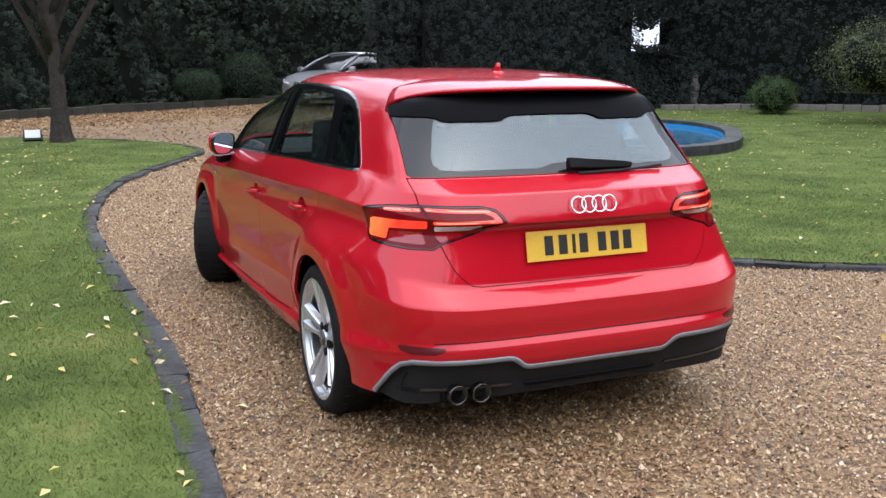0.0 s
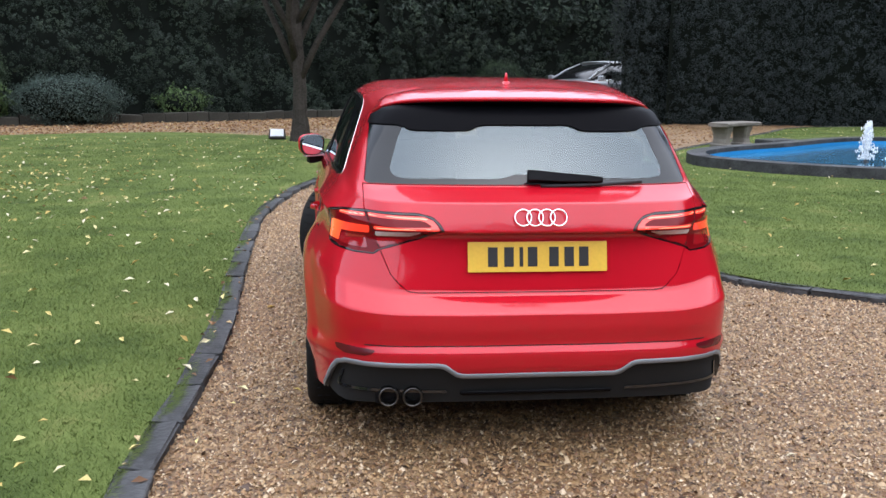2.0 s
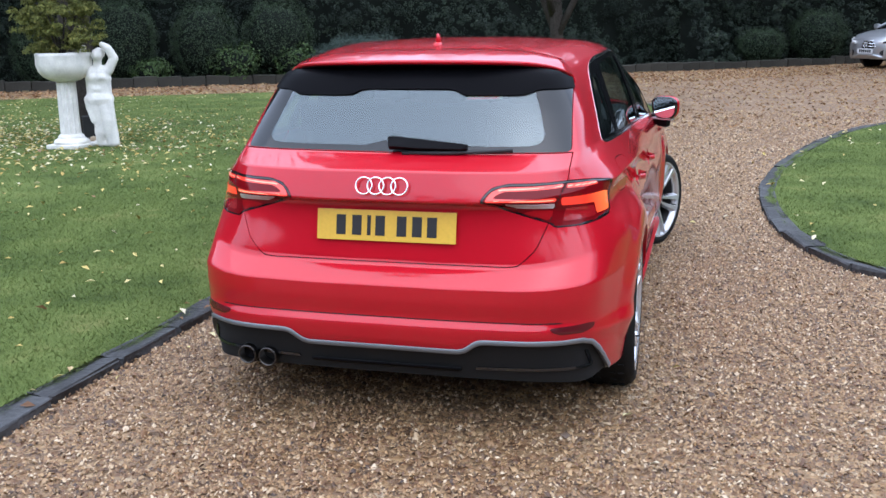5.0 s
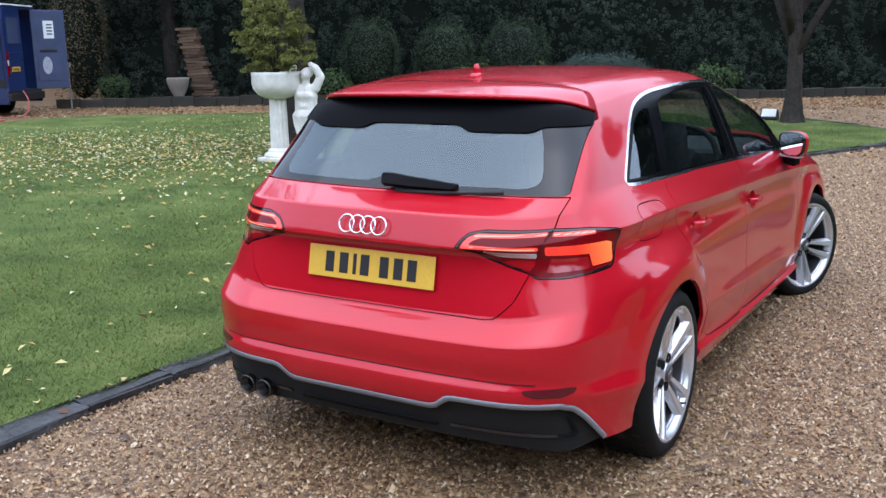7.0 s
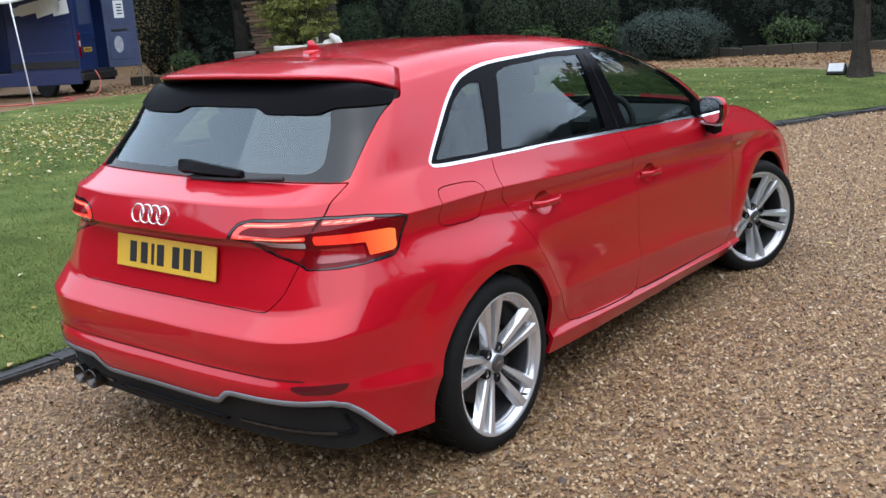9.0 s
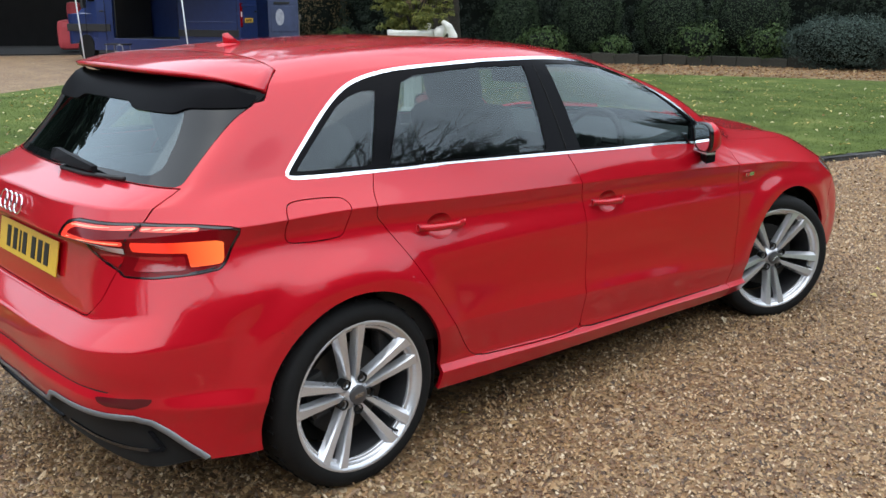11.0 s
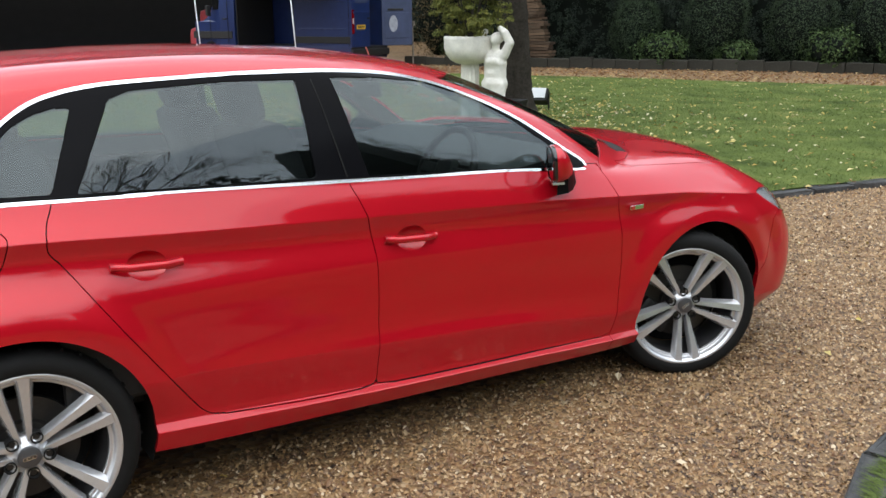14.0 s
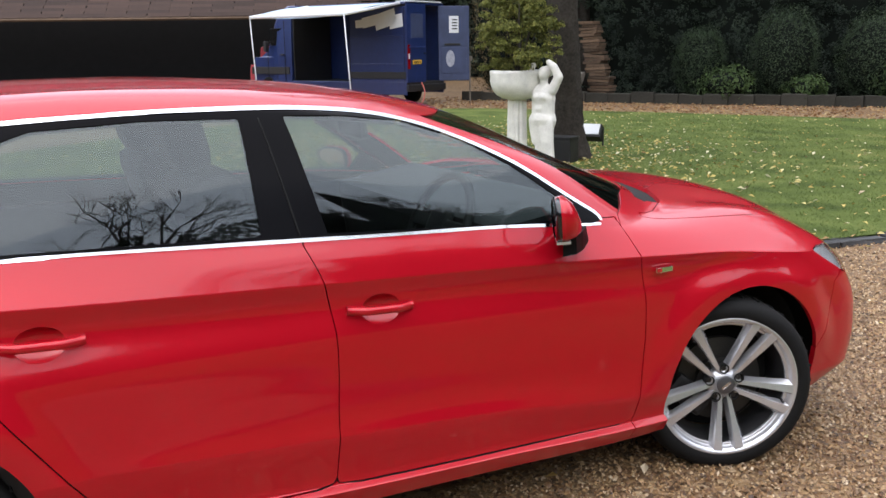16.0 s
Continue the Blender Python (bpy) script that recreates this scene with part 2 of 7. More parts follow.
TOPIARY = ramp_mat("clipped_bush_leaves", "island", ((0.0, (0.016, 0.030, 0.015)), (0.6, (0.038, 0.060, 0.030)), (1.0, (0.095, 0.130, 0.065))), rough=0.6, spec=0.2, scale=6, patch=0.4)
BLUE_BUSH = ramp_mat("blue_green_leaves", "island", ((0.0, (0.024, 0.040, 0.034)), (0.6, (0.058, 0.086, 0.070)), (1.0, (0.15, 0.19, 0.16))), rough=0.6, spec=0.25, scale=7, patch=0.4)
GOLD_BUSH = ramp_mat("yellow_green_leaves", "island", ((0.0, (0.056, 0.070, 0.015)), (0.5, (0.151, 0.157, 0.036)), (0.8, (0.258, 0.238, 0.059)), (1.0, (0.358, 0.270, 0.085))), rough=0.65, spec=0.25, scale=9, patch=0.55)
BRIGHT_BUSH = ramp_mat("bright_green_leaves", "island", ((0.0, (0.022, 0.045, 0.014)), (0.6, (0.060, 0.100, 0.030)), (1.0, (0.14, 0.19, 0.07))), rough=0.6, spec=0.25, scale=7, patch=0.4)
DULL_GOLD = ramp_mat("dull_yellow_green_leaves", "island", ((0.0, (0.02, 0.035, 0.012)), (0.55, (0.06, 0.08, 0.026)), (1.0, (0.17, 0.18, 0.07))), rough=0.6)
CAP_GREY = pbr("dark_grey_hub_cap", (0.10, 0.10, 0.105), rough=0.35, metal=0.5)
AUTUMN = ramp_mat("autumn_leaves", "island", ((0.0, (0.03, 0.035, 0.012)), (0.5, (0.08, 0.065, 0.025)), (1.0, (0.20, 0.13, 0.05))), rough=0.7)
SOIL = ramp_mat("dark_border_soil", "noise", ((0.3, (0.018, 0.013, 0.009)), (0.55, (0.04, 0.028, 0.018)), (0.75, (0.09, 0.055, 0.03))), rough=1.0, scale=5, bump=0.8, bscale=30, spec=0.1)
VALANCE_BLACK = pbr("grained_black_valance", (0.005, 0.005, 0.006), rough=0.5, vary=0.2, bump=0.1, bscale=600, spec=0.12)
# near-black colour stands in for the shade between the leaves
CORE = pbr("foliage_inside_shade", (0.014, 0.017, 0.014), rough=1.0, vary=0.4, scale=3, spec=0.0)
BARK = pbr("grey_brown_bark", (0.042, 0.036, 0.030), rough=0.95, vary=0.6, scale=7, grain=0.7, gscale=30, bump=1.0, bscale=18, spec=0.15)
WALL_STONE = pbr("weathered_stone_edging", (0.040, 0.038, 0.031), rough=0.95, vary=0.4, scale=3, grain=0.25, gscale=25, bump=0.8, bscale=30, obj=0.4, spec=0.2)
WHITE_STONE = pbr("white_painted_stone", (0.70, 0.68, 0.63), rough=0.8, vary=0.3, scale=9, grain=0.12, gscale=60, bump=0.4, bscale=60)
GREY_STONE = pbr("grey_garden_stone", (0.17, 0.152, 0.128), rough=0.9, vary=0.4, scale=6, grain=0.2, gscale=50, bump=0.5, bscale=60)
POOL_BLUE = pbr("blue_pool_liner", (0.02, 0.27, 0.58), rough=0.4, vary=0.1)
WATER = pbr("blue_pool_water", (0.05, 0.15, 0.24), rough=0.06, vary=0.25, bump=0.35, bscale=9)
FOAM = pbr("white_water_spray", (0.85, 0.87, 0.88), rough=0.35, vary=0.05)
VAN_BLUE = pbr("dark_blue_van_paint", (0.011, 0.026, 0.105), rough=0.35, vary=0.25, coat=0.5)
VAN_GREY = pbr("van_inner_and_pane_reflection", (0.042, 0.058, 0.120), rough=0.5, vary=0.4, scale=4)
WHITE_PAINT = pbr("white_sheet", (0.72, 0.74, 0.76), rough=0.6, vary=0.08)
AWNING = pbr("pale_blue_canvas", (0.45, 0.58, 0.74), rough=0.7, vary=0.1)
SILVER_PAINT = pbr("silver_car_paint", (0.46, 0.475, 0.50), rough=0.3, metal=0.6, vary=0.05, coat=1)
TILE = pbr("brown_roof_tile", (0.040, 0.022, 0.016), rough=0.9, vary=0.4, scale=2, grain=0.2, gscale=20, obj=0.6)
TIMBER_BLACK = pbr("black_stained_boarding", (0.010, 0.010, 0.010), rough=0.8, vary=0.4, scale=4)
OLD_WOOD = pbr("weathered_timber", (0.095, 0.060, 0.036), rough=0.9, vary=0.45, scale=6, grain=0.3, gscale=40, obj=0.8)
HOSE = pbr("red_hose", (0.5, 0.12, 0.09), rough=0.5)


# ---- mesh helpers ----
def mesh_object(name, verts, faces, material, parent=None, label="", smooth=True, normals=None):
    me = bpy.data.meshes.new(name)
    verts = np.asarray(verts, np.float32)
    if isinstance(faces, np.ndarray):
        nf, k = faces.shape
        me.vertices.add(len(verts))
        me.vertices.foreach_set("co", verts.ravel())
        me.loops.add(nf * k)
        me.loops.foreach_set("vertex_index", faces.astype(np.int32).ravel())
        me.polygons.add(nf)
        me.polygons.foreach_set("loop_start", np.arange(0, nf * k, k, dtype=np.int32))
        me.update(calc_edges=True)
        me.validate()
    else:
        me.from_pydata([tuple(map(float, v)) for v in verts], [], [tuple(f) for f in faces])
    me.polygons.foreach_set("use_smooth", [smooth] * len(me.polygons))
    me.update()
    if normals is not None and len(me.vertices) == len(normals):
        me.normals_split_custom_set_from_vertices([tuple(map(float, n)) for n in normals])
    me.materials.append(material)
    ob = new(name, me)
    ob.parent = parent
    if label:
        tagged(ob, label)
    return ob


def part(name, bm, material, parent, label="", smooth=False):
    me = bpy.data.meshes.new(name)
    bmesh.ops.recalc_face_normals(bm, faces=bm.faces)
    bm.to_mesh(me)
    bm.free()
    me.polygons.foreach_set("use_smooth", [smooth] * len(me.polygons))
    me.materials.append(material)
    ob = new(name, me)
    ob.parent = parent
    if label:
        tagged(ob, label)
    return ob


def thing(name, place, label, category, group="", kind=""):
    e = new(name)
    e.matrix_basis = place if isinstance(place, Matrix) else Matrix.Translation(place)
    e.empty_display_size = 0.1
    return tagged(e, label, category, group, kind)


def box(bm, size, m=Matrix(), bevel=0.0):
    r = bmesh.ops.create_cube(bm, size=1, matrix=m @ Matrix.Diagonal((*size, 1)))
    if bevel:
        edges = list({e for v in r["verts"] for e in v.link_edges})
        bmesh.ops.bevel(bm, geom=edges, offset=bevel, segments=2, affect="EDGES", profile=0.6)
    return r


def rod(bm, a, b, r1, r2=None, n=12):
    a, b = Vector(a), Vector(b)
    m = Matrix.Translation((a + b) / 2) @ (b - a).to_track_quat("Z", "Y").to_matrix().to_4x4()
    bmesh.ops.create_cone(bm, cap_ends=True, segments=n, radius1=r1, radius2=r1 if r2 is None else r2, depth=(b - a).length, matrix=m)


def lathe(bm, profile, n=24, m=Matrix(), cap=True):
    """A solid of revolution about z from (radius, height) pairs."""
    rings = []
    for r, z in profile:
        rings.append([bm.verts.new(m @ Vector((r * math.cos(2 * math.pi * i / n), r * math.sin(2 * math.pi * i / n), z))) for i in range(n)])
    for a, b in zip(rings, rings[1:]):
        for i in range(n):
            bm.faces.new((a[i], a[(i + 1) % n], b[(i + 1) % n], b[i]))
    for ring, flip in ((rings[0], True), (rings[-1], False)):
        if cap and profile[0 if flip else -1][0] > 1e-6:
            bm.faces.new(ring[::-1] if flip else ring)


def tube(name, points, radius, material, parent=None, label="", n=8, closed=False):
    """A round bar along points."""
    P = [Vector(p) for p in points]
    k = len(P)
    V, F = [], []
    for i, p in enumerate(P):
        a = P[(i - 1) % k] if closed else P[max(i - 1, 0)]
        b = P[(i + 1) % k] if closed else P[min(i + 1, k - 1)]
        q = (b - a).to_track_quat("Z", "Y")
        r = radius[i] if isinstance(radius, (list, tuple)) else radius
        for j in range(n):
            V.append(p + q @ Vector((r * math.cos(2 * math.pi * j / n), r * math.sin(2 * math.pi * j / n), 0)))
    for i in range(k if closed else k - 1):
        for j in range(n):
            i2 = (i + 1) % k
            F.append((i * n + j, i * n + (j + 1) % n, i2 * n + (j + 1) % n, i2 * n + j))
    if not closed:
        F.append(tuple(range(n))[::-1])
        F.append(tuple(range((k - 1) * n, k * n)))
    return mesh_object(name, V, F, material, parent, label)


def curve_through(points, n=12, closed=True):
    """A smooth line through points in the plan."""
    P = np.asarray(points, float)
    k = len(P)
    out = []
    for i in range(k if closed else k - 1):
        p0, p1, p2, p3 = (P[(i + d) % k] if closed else P[min(max(i + d, 0), k - 1)] for d in (-1, 0, 1, 2))
        for t in np.arange(n) / n:
            out.append(0.5 * (2 * p1 + (p2 - p0) * t + (2 * p0 - 5 * p1 + 4 * p2 - p3) * t**2 + (3 * p1 - p0 - 3 * p2 + p3) * t**3))
    if not closed:
        out.append(P[-1])
    return np.array(out)


def inside(poly, pts):
    """Which points lie in the polygon."""
    x, y = pts[:, 0], pts[:, 1]
    c = np.zeros(len(pts), bool)
    for (x1, y1), (x2, y2) in zip(poly, np.roll(poly, -1, 0)):
        hit = (y1 > y) != (y2 > y)
        c ^= hit & (x < (x2 - x1) * (y - y1) / (y2 - y1 + 1e-12) + x1)
    return c


def line_gap(line, pts):
    """Distance of points to a broken line."""
    d = np.full(len(pts), 1e9)
    for a, b in zip(line[:-1], line[1:]):
        ab = b - a
        t = np.clip(((pts - a) @ ab) / (ab @ ab + 1e-12), 0, 1)
        d = np.minimum(d, np.linalg.norm(pts - a - t[:, None] * ab, axis=1))
    return d


def leaf_mesh(name, P, N, size, material, parent=None, rng=None, label="", bend=0.3):
    """One four-cornered folded leaf at each point, facing about along N."""
    n = len(P)
    T = np.cross(N, rng.normal(size=(n, 3)))
    T /= np.linalg.norm(T, axis=1)[:, None] + 1e-9
    B = np.cross(N, T)
    s = (size * rng.uniform(0.6, 1.4, n))[:, None]
    V = np.stack([P - T * s, P - B * s * 0.5 + N * s * bend, P + T * s, P + B * s * 0.5 + N * s * bend], 1).reshape(-1, 3)
    i = np.arange(n)[:, None] * 4
    F = np.concatenate([i + [0, 1, 2], i + [0, 2, 3]], 0)
    return mesh_object(name, V, F, material, parent, label, smooth=False)

# ---- the ground: gravel to the horizon, two lawns with slate edging ----
rng = np.random.default_rng(7)
bm = bmesh.new()
bmesh.ops.create_grid(bm, x_segments=2, y_segments=2, size=400)
ground = tagged(part("ground", bm, GRAVEL, None), "wet brown pea gravel drive", "gravel", kind="structure")

LEFT_LAWN = curve_through([(-1.47, -2.2), (-1.40, -.9), (-1.34, .3), (-1.34, 1.3), (-1.41, 2.7), (-1.46, 4.1), (-1.46, 5.6), (-1.18, 7.6), (-.62, 9.4), (.25, 11.3), (.62, 12.6),
                           (.2, 14.3), (-1.3, 16.1), (-4.4, 18.0), (-7.8, 16.9), (-10.3, 15.6), (-12.5, 14.5), (-14.6, 13.2), (-16.6, 11.9), (-17.0, 10.0), (-15.6, 5.8), (-11.6, .5), (-7, -3.2), (-3, -3.6)], 10)
RIGHT_LAWN = curve_through([(3.5, .95), (2.65, 1.53), (2.12, 1.92), (1.80, 2.55), (1.66, 3.5), (1.70, 5.0), (2.14, 7.1), (3.1, 9.8), (4.2, 11.5), (6.6, 14.6), (9.5, 18.2), (12.5, 21.2), (18.5, 20.8), (21.5, 17), (24, 8), (20, -1), (11, -1.6), (6, -.4)], 10)
POOL = curve_through([(4.8, 10.2), (5.3, 9.25), (6.2, 8.45), (7.2, 8.05), (8.4, 8.5), (9.6, 9.7), (10.8, 11.4), (11.4, 13.2), (11.2, 14.5), (10.2, 14.9), (8.9, 14.3), (7.5, 13.2), (6.1, 12.3), (5.1, 11.3)], 10)
LAWN_Z = 0.04


def offset_line(line, by):
    t = np.gradient(line, axis=0)
    t /= np.linalg.norm(t, axis=1)[:, None]
    return line + by * np.stack([-t[:, 1], t[:, 0]], 1)


# the turf ends behind the edging stones
LEFT_TURF = offset_line(np.vstack([LEFT_LAWN[-1:], LEFT_LAWN, LEFT_LAWN[:1]]), 0.095)[1:-1]
RIGHT_TURF = offset_line(np.vstack([RIGHT_LAWN[-1:], RIGHT_LAWN, RIGHT_LAWN[:1]]), -0.095)[1:-1]


def slab(name, outline, top, material, label, category, hole=None, kind="structure", low=-0.05):
    """A flat sheet with an outline in the plan, and sides down to the ground."""
    bm = bmesh.new()
    loops = [outline] + ([hole] if hole is not None else [])
    edges = []
    for loop in loops:
        vs = [bm.verts.new((x, y, top)) for x, y in loop]
        edges += [bm.edges.new((a, b)) for a, b in zip(vs, vs[1:] + vs[:1])]
    bmesh.ops.triangle_fill(bm, edges=edges, use_beauty=True)
    for e in edges:
        a, b = e.verts
        lo = [bm.verts.new((v.co.x, v.co.y, low)) for v in (a, b)]
        bm.faces.new((a, b, lo[1], lo[0]))
    return tagged(part(name, bm, material, None), label, category, kind=kind)


slab("lawn_left", LEFT_TURF, LAWN_Z, LAWN, "mown green lawn strewn with pale fallen leaves", "lawn")
slab("lawn_right", RIGHT_TURF, LAWN_Z, LAWN, "mown green lawn round the pond", "lawn", hole=POOL)


def edging(name, line, label, length=0.46, width=0.125, height=0.085):
    """A row of slate blocks laid end to end along a line."""
    root = tagged(new(name), label, "edging", kind="structure")
    shapes = []
    for k in range(5):
        bm = bmesh.new()
        box(bm, (length * rng.uniform(0.975, 0.995), width * rng.uniform(0.92, 1.08), height), bevel=0.008)
        for v in bm.verts:
            v.co += Vector(rng.normal(0, 0.005, 3))
        me = bpy.data.meshes.new("edging_stone")
        bmesh.ops.triangulate(bm, faces=bm.faces)
        bm.to_mesh(me)
        bm.free()
        me.materials.append(SLATE)
        shapes.append(me)
    d = np.r_[0, np.cumsum(np.linalg.norm(np.diff(line, axis=0), axis=1))]
    for s in np.arange(length / 2, d[-1], length):
        a, b = (np.array([np.interp(q, d, line[:, 0]), np.interp(q, d, line[:, 1])]) for q in (s - length / 2, s + length / 2))
        ob = new("edging_stone", shapes[rng.integers(5)])
        ob.parent = root
        mid = (a + b) / 2
        ob.matrix_basis = pose(mid[0], mid[1], 0.004 + rng.normal(0, 0.003), rng.normal(0, 1.2), rng.normal(0, 0.5), math.degrees(math.atan2(*(b - a)[::-1])) + rng.normal(0, 0.7))
    return root


edging("edging_left", offset_line(LEFT_LAWN[:125], 0.060), "dark slate block edging of the left lawn")
edging("edging_right", offset_line(RIGHT_LAWN[:115], -0.060), "dark slate block edging of the right lawn")

# loose stones on the drive near the car, thinning out with the distance
def stones(name, region, per, size, label, near, far, sides):
    x0, x1, y0, y1 = region
    n = int((x1 - x0) * (y1 - y0) * per)
    P = np.stack([rng.uniform(x0, x1, n), rng.uniform(y0, y1, n)], 1)
    P = P[~inside(LEFT_LAWN, P) & ~inside(RIGHT_LAWN, P)]
    P = P[~((np.abs(P[:, 0]) < 0.55) & (P[:, 1] > 0.2) & (P[:, 1] < 3.0))]
    d = np.hypot(P[:, 0] - 0.9, (P[:, 1] - 0.6) * 0.8)
    chance = np.clip((far - d) / (far * 0.5), 0, 1) * np.clip((d - near) / 1.5 + (near == 0), 0, 1) * np.clip((P[:, 1] - y0) / 1.4, 0, 1) * np.clip((x1 - P[:, 0]) / 1.4, 0, 1)
    P = P[rng.uniform(0, 1, len(P)) < chance]
    n = len(P)
    ang = np.arange(sides) * 2 * np.pi / sides
    low = np.c_[np.cos(ang), np.sin(ang), 0 * ang - .1]
    base = np.vstack([low, [(.12, .08, .85)]])
    tri = np.array([(k, (k + 1) % sides, sides) for k in range(sides)])
    m = len(base)
    s = size * rng.lognormal(0, 0.32, n)
    V = base[None] * rng.uniform(0.75, 1.25, (n, m, 1)) * s[:, None, None]
    V[:, :, 0] *= rng.uniform(1.0, 1.5, (n, 1))
    V[:, :, 1] *= rng.uniform(0.7, 1.0, (n, 1))
    a = rng.uniform(0, 2 * np.pi, n)
    c, sn = np.cos(a)[:, None], np.sin(a)[:, None]
    tilt = rng.normal(0, 0.4, (n, 2))
    z = V[:, :, 2] + V[:, :, 0] * tilt[:, :1] + V[:, :, 1] * tilt[:, 1:]
    x, y = V[:, :, 0] * c - V[:, :, 1] * sn, V[:, :, 0] * sn + V[:, :, 1] * c
    W = np.stack([x + P[:, :1], y + P[:, 1:], z + rng.uniform(0.000, 0.015, (n, 1))], 2)
    F = (np.arange(n)[:, None, None] * m + tri[None]).reshape(-1, 3)
    return tagged(mesh_object(name, W.reshape(-1, 3), F, STONES, None, "", smooth=True), label, "gravel", kind="stuff")


stones("gravel", (-1.6, 4.3, -3.1, 6.2), 7200, 0.0053, "loose wet brown and tan pea gravel", 0, 5.2, 4)
stones("far_gravel", (-1.6, 7.5, -5.0, 13), 1300, 0.0090, "loose pea gravel further along the drive", 2.6, 12.5, 3)

# grass blades on the parts of the lawns near the car
def blades(name, region, outline, per, height, label, fade=4.0, wide=0.003):
    x0, x1, y0, y1 = region
    n = int((x1 - x0) * (y1 - y0) * per)
    P = np.stack([rng.uniform(x0, x1, n), rng.uniform(y0, y1, n)], 1)
    P = P[inside(outline, P) & ~inside(POOL, P)]
    P = P[rng.uniform(0, 1, len(P)) < np.clip((y1 - P[:, 1]) / fade, 0, 1) * np.clip((P[:, 0] - x0) / 1.5 if x0 < 0 else (x1 - P[:, 0]) / 2.5, 0, 1)]
    n = len(P)
    a = rng.uniform(0, 2 * np.pi, n)
    h = height * rng.uniform(0.5, 1.3, n)
    w = wide * rng.uniform(0.7, 1.4, n)
    lean = rng.normal(0, 0.7, (n, 2)) * h[:, None]
    d = np.stack([np.cos(a), np.sin(a)], 1) * w[:, None]
    z = np.full(n, LAWN_Z - 0.004)
    V = np.stack([np.c_[P - d, z], np.c_[P + d, z], np.c_[P + lean, z + h]], 1).reshape(-1, 3)
    return tagged(mesh_object(name, V, np.arange(3 * n).reshape(-1, 3), BLADES, None, "", smooth=False), label, "grass", kind="stuff")


blades("grass_left", (-5, -1.35, -2.5, 7), LEFT_TURF, 7000, 0.017, "short green grass blades of the lawn")
blades("grass_left_far", (-14, 1, -2, 17), LEFT_TURF, 700, 0.032, "short green grass blades of the lawn")
blades("grass_right_far", (1.6, 20, .5, 24), RIGHT_TURF, 420, 0.030, "short green grass blades round the pond")
blades("grass_right", (1.6, 8, .5, 11), RIGHT_TURF, 3300, 0.019, "short green grass blades of the lawn")


def fringe(name, line, per, label, out):
    """Uneven tufts of grass hanging over the edging stones."""
    d = np.r_[0, np.cumsum(np.linalg.norm(np.diff(line, axis=0), axis=1))]
    n = int(d[-1] * per)
    s = rng.uniform(0, d[-1], n)
    c = np.stack([np.interp(s, d, line[:, 0]), np.interp(s, d, line[:, 1])], 1)
    e = 0.05
    t = np.stack([np.interp(s + e, d, line[:, 0]), np.interp(s + e, d, line[:, 1])], 1) - c
    t /= np.linalg.norm(t, axis=1)[:, None] + 1e-9
    nor = np.stack([-t[:, 1], t[:, 0]], 1) * out
    tuft = np.clip(0.5 + 0.6 * np.sin(s * 5.1) * np.sin(s * 1.7 + 1) + 0.3 * np.sin(s * 13), 0, 1)
    P = c - nor * rng.uniform(0.0, 0.03, n)[:, None]
    reach = (0.015 + 0.05 * tuft) * rng.uniform(0.3, 1.3, n)
    side = t * 0.0035
    tip = P + nor * reach[:, None] + t * rng.normal(0, 0.02, n)[:, None]
    z = np.full(n, LAWN_Z)
    V = np.stack([np.c_[P - side, z], np.c_[P + side, z], np.c_[tip, z + rng.uniform(0.004, 0.022, n)]], 1).reshape(-1, 3)
    return tagged(mesh_object(name, V, np.arange(3 * n).reshape(-1, 3), BLADES, None, "", smooth=False), label, "grass", kind="stuff")


fringe("grass_fringe", LEFT_TURF[:125], 900, "ragged grass hanging over the slate edging", -1)
fringe("grass_fringe", RIGHT_TURF[:70], 900, "ragged grass hanging over the slate edging", 1)


def scatter(name, region, n, size, material, label, keep=None, z=LAWN_Z + 0.012, centre=None, spread=None):
    if centre is None:
        x0, x1, y0, y1 = region
        P = np.stack([rng.uniform(x0, x1, n), rng.uniform(y0, y1, n)], 1)
    else:
        P = rng.normal(centre, spread, (n, 2))
    if keep is not None:
        P = P[keep(P)]
    n = len(P)
    N = np.c_[rng.normal(0, 0.35, (n, 2)), np.ones(n)]
    N /= np.linalg.norm(N, axis=1)[:, None]
    ob = leaf_mesh(name, np.c_[P, np.full(n, z) + rng.uniform(0, 0.012, n)], N, size, material, None, rng, bend=0.35)
    return tagged(ob, label, "leaves", kind="stuff")


on_left = lambda P: inside(LEFT_LAWN, P)
on_right = lambda P: inside(RIGHT_LAWN, P) & ~inside(POOL, P)
scatter("fallen_leaves", (-14, -1.4, -2.5, 16), 1900, 0.027, PALE_LEAF, "pale fallen leaves scattered on the lawn", on_left)
scatter("fallen_leaf_drift", None, 4600, 0.03, PALE_LEAF, "drift of pale yellow fallen leaves on the lawn", on_left, centre=(-9.0, 6.6), spread=(2.6, 1.7))
scatter("fallen_leaves_pond", (1.7, 18, .5, 20), 1300, 0.028, PALE_LEAF, "pale fallen leaves on the lawn by the pond", on_right)
scatter("fallen_leaves_drive", (-1.3, 4, -3, 8), 150, 0.024, PALE_LEAF, "a few yellow leaves on the gravel", lambda P: ~inside(LEFT_LAWN, P) & ~inside(RIGHT_LAWN, P), z=0.015)

scatter("fallen_leaves_edging", (-3.2, -.8, -3, 8), 900, 0.022, LITTER, "small brown and yellow leaves caught along the slate edging", lambda P: line_gap(offset_line(LEFT_LAWN[:125], 0.1), P) < .09, z=0.045)

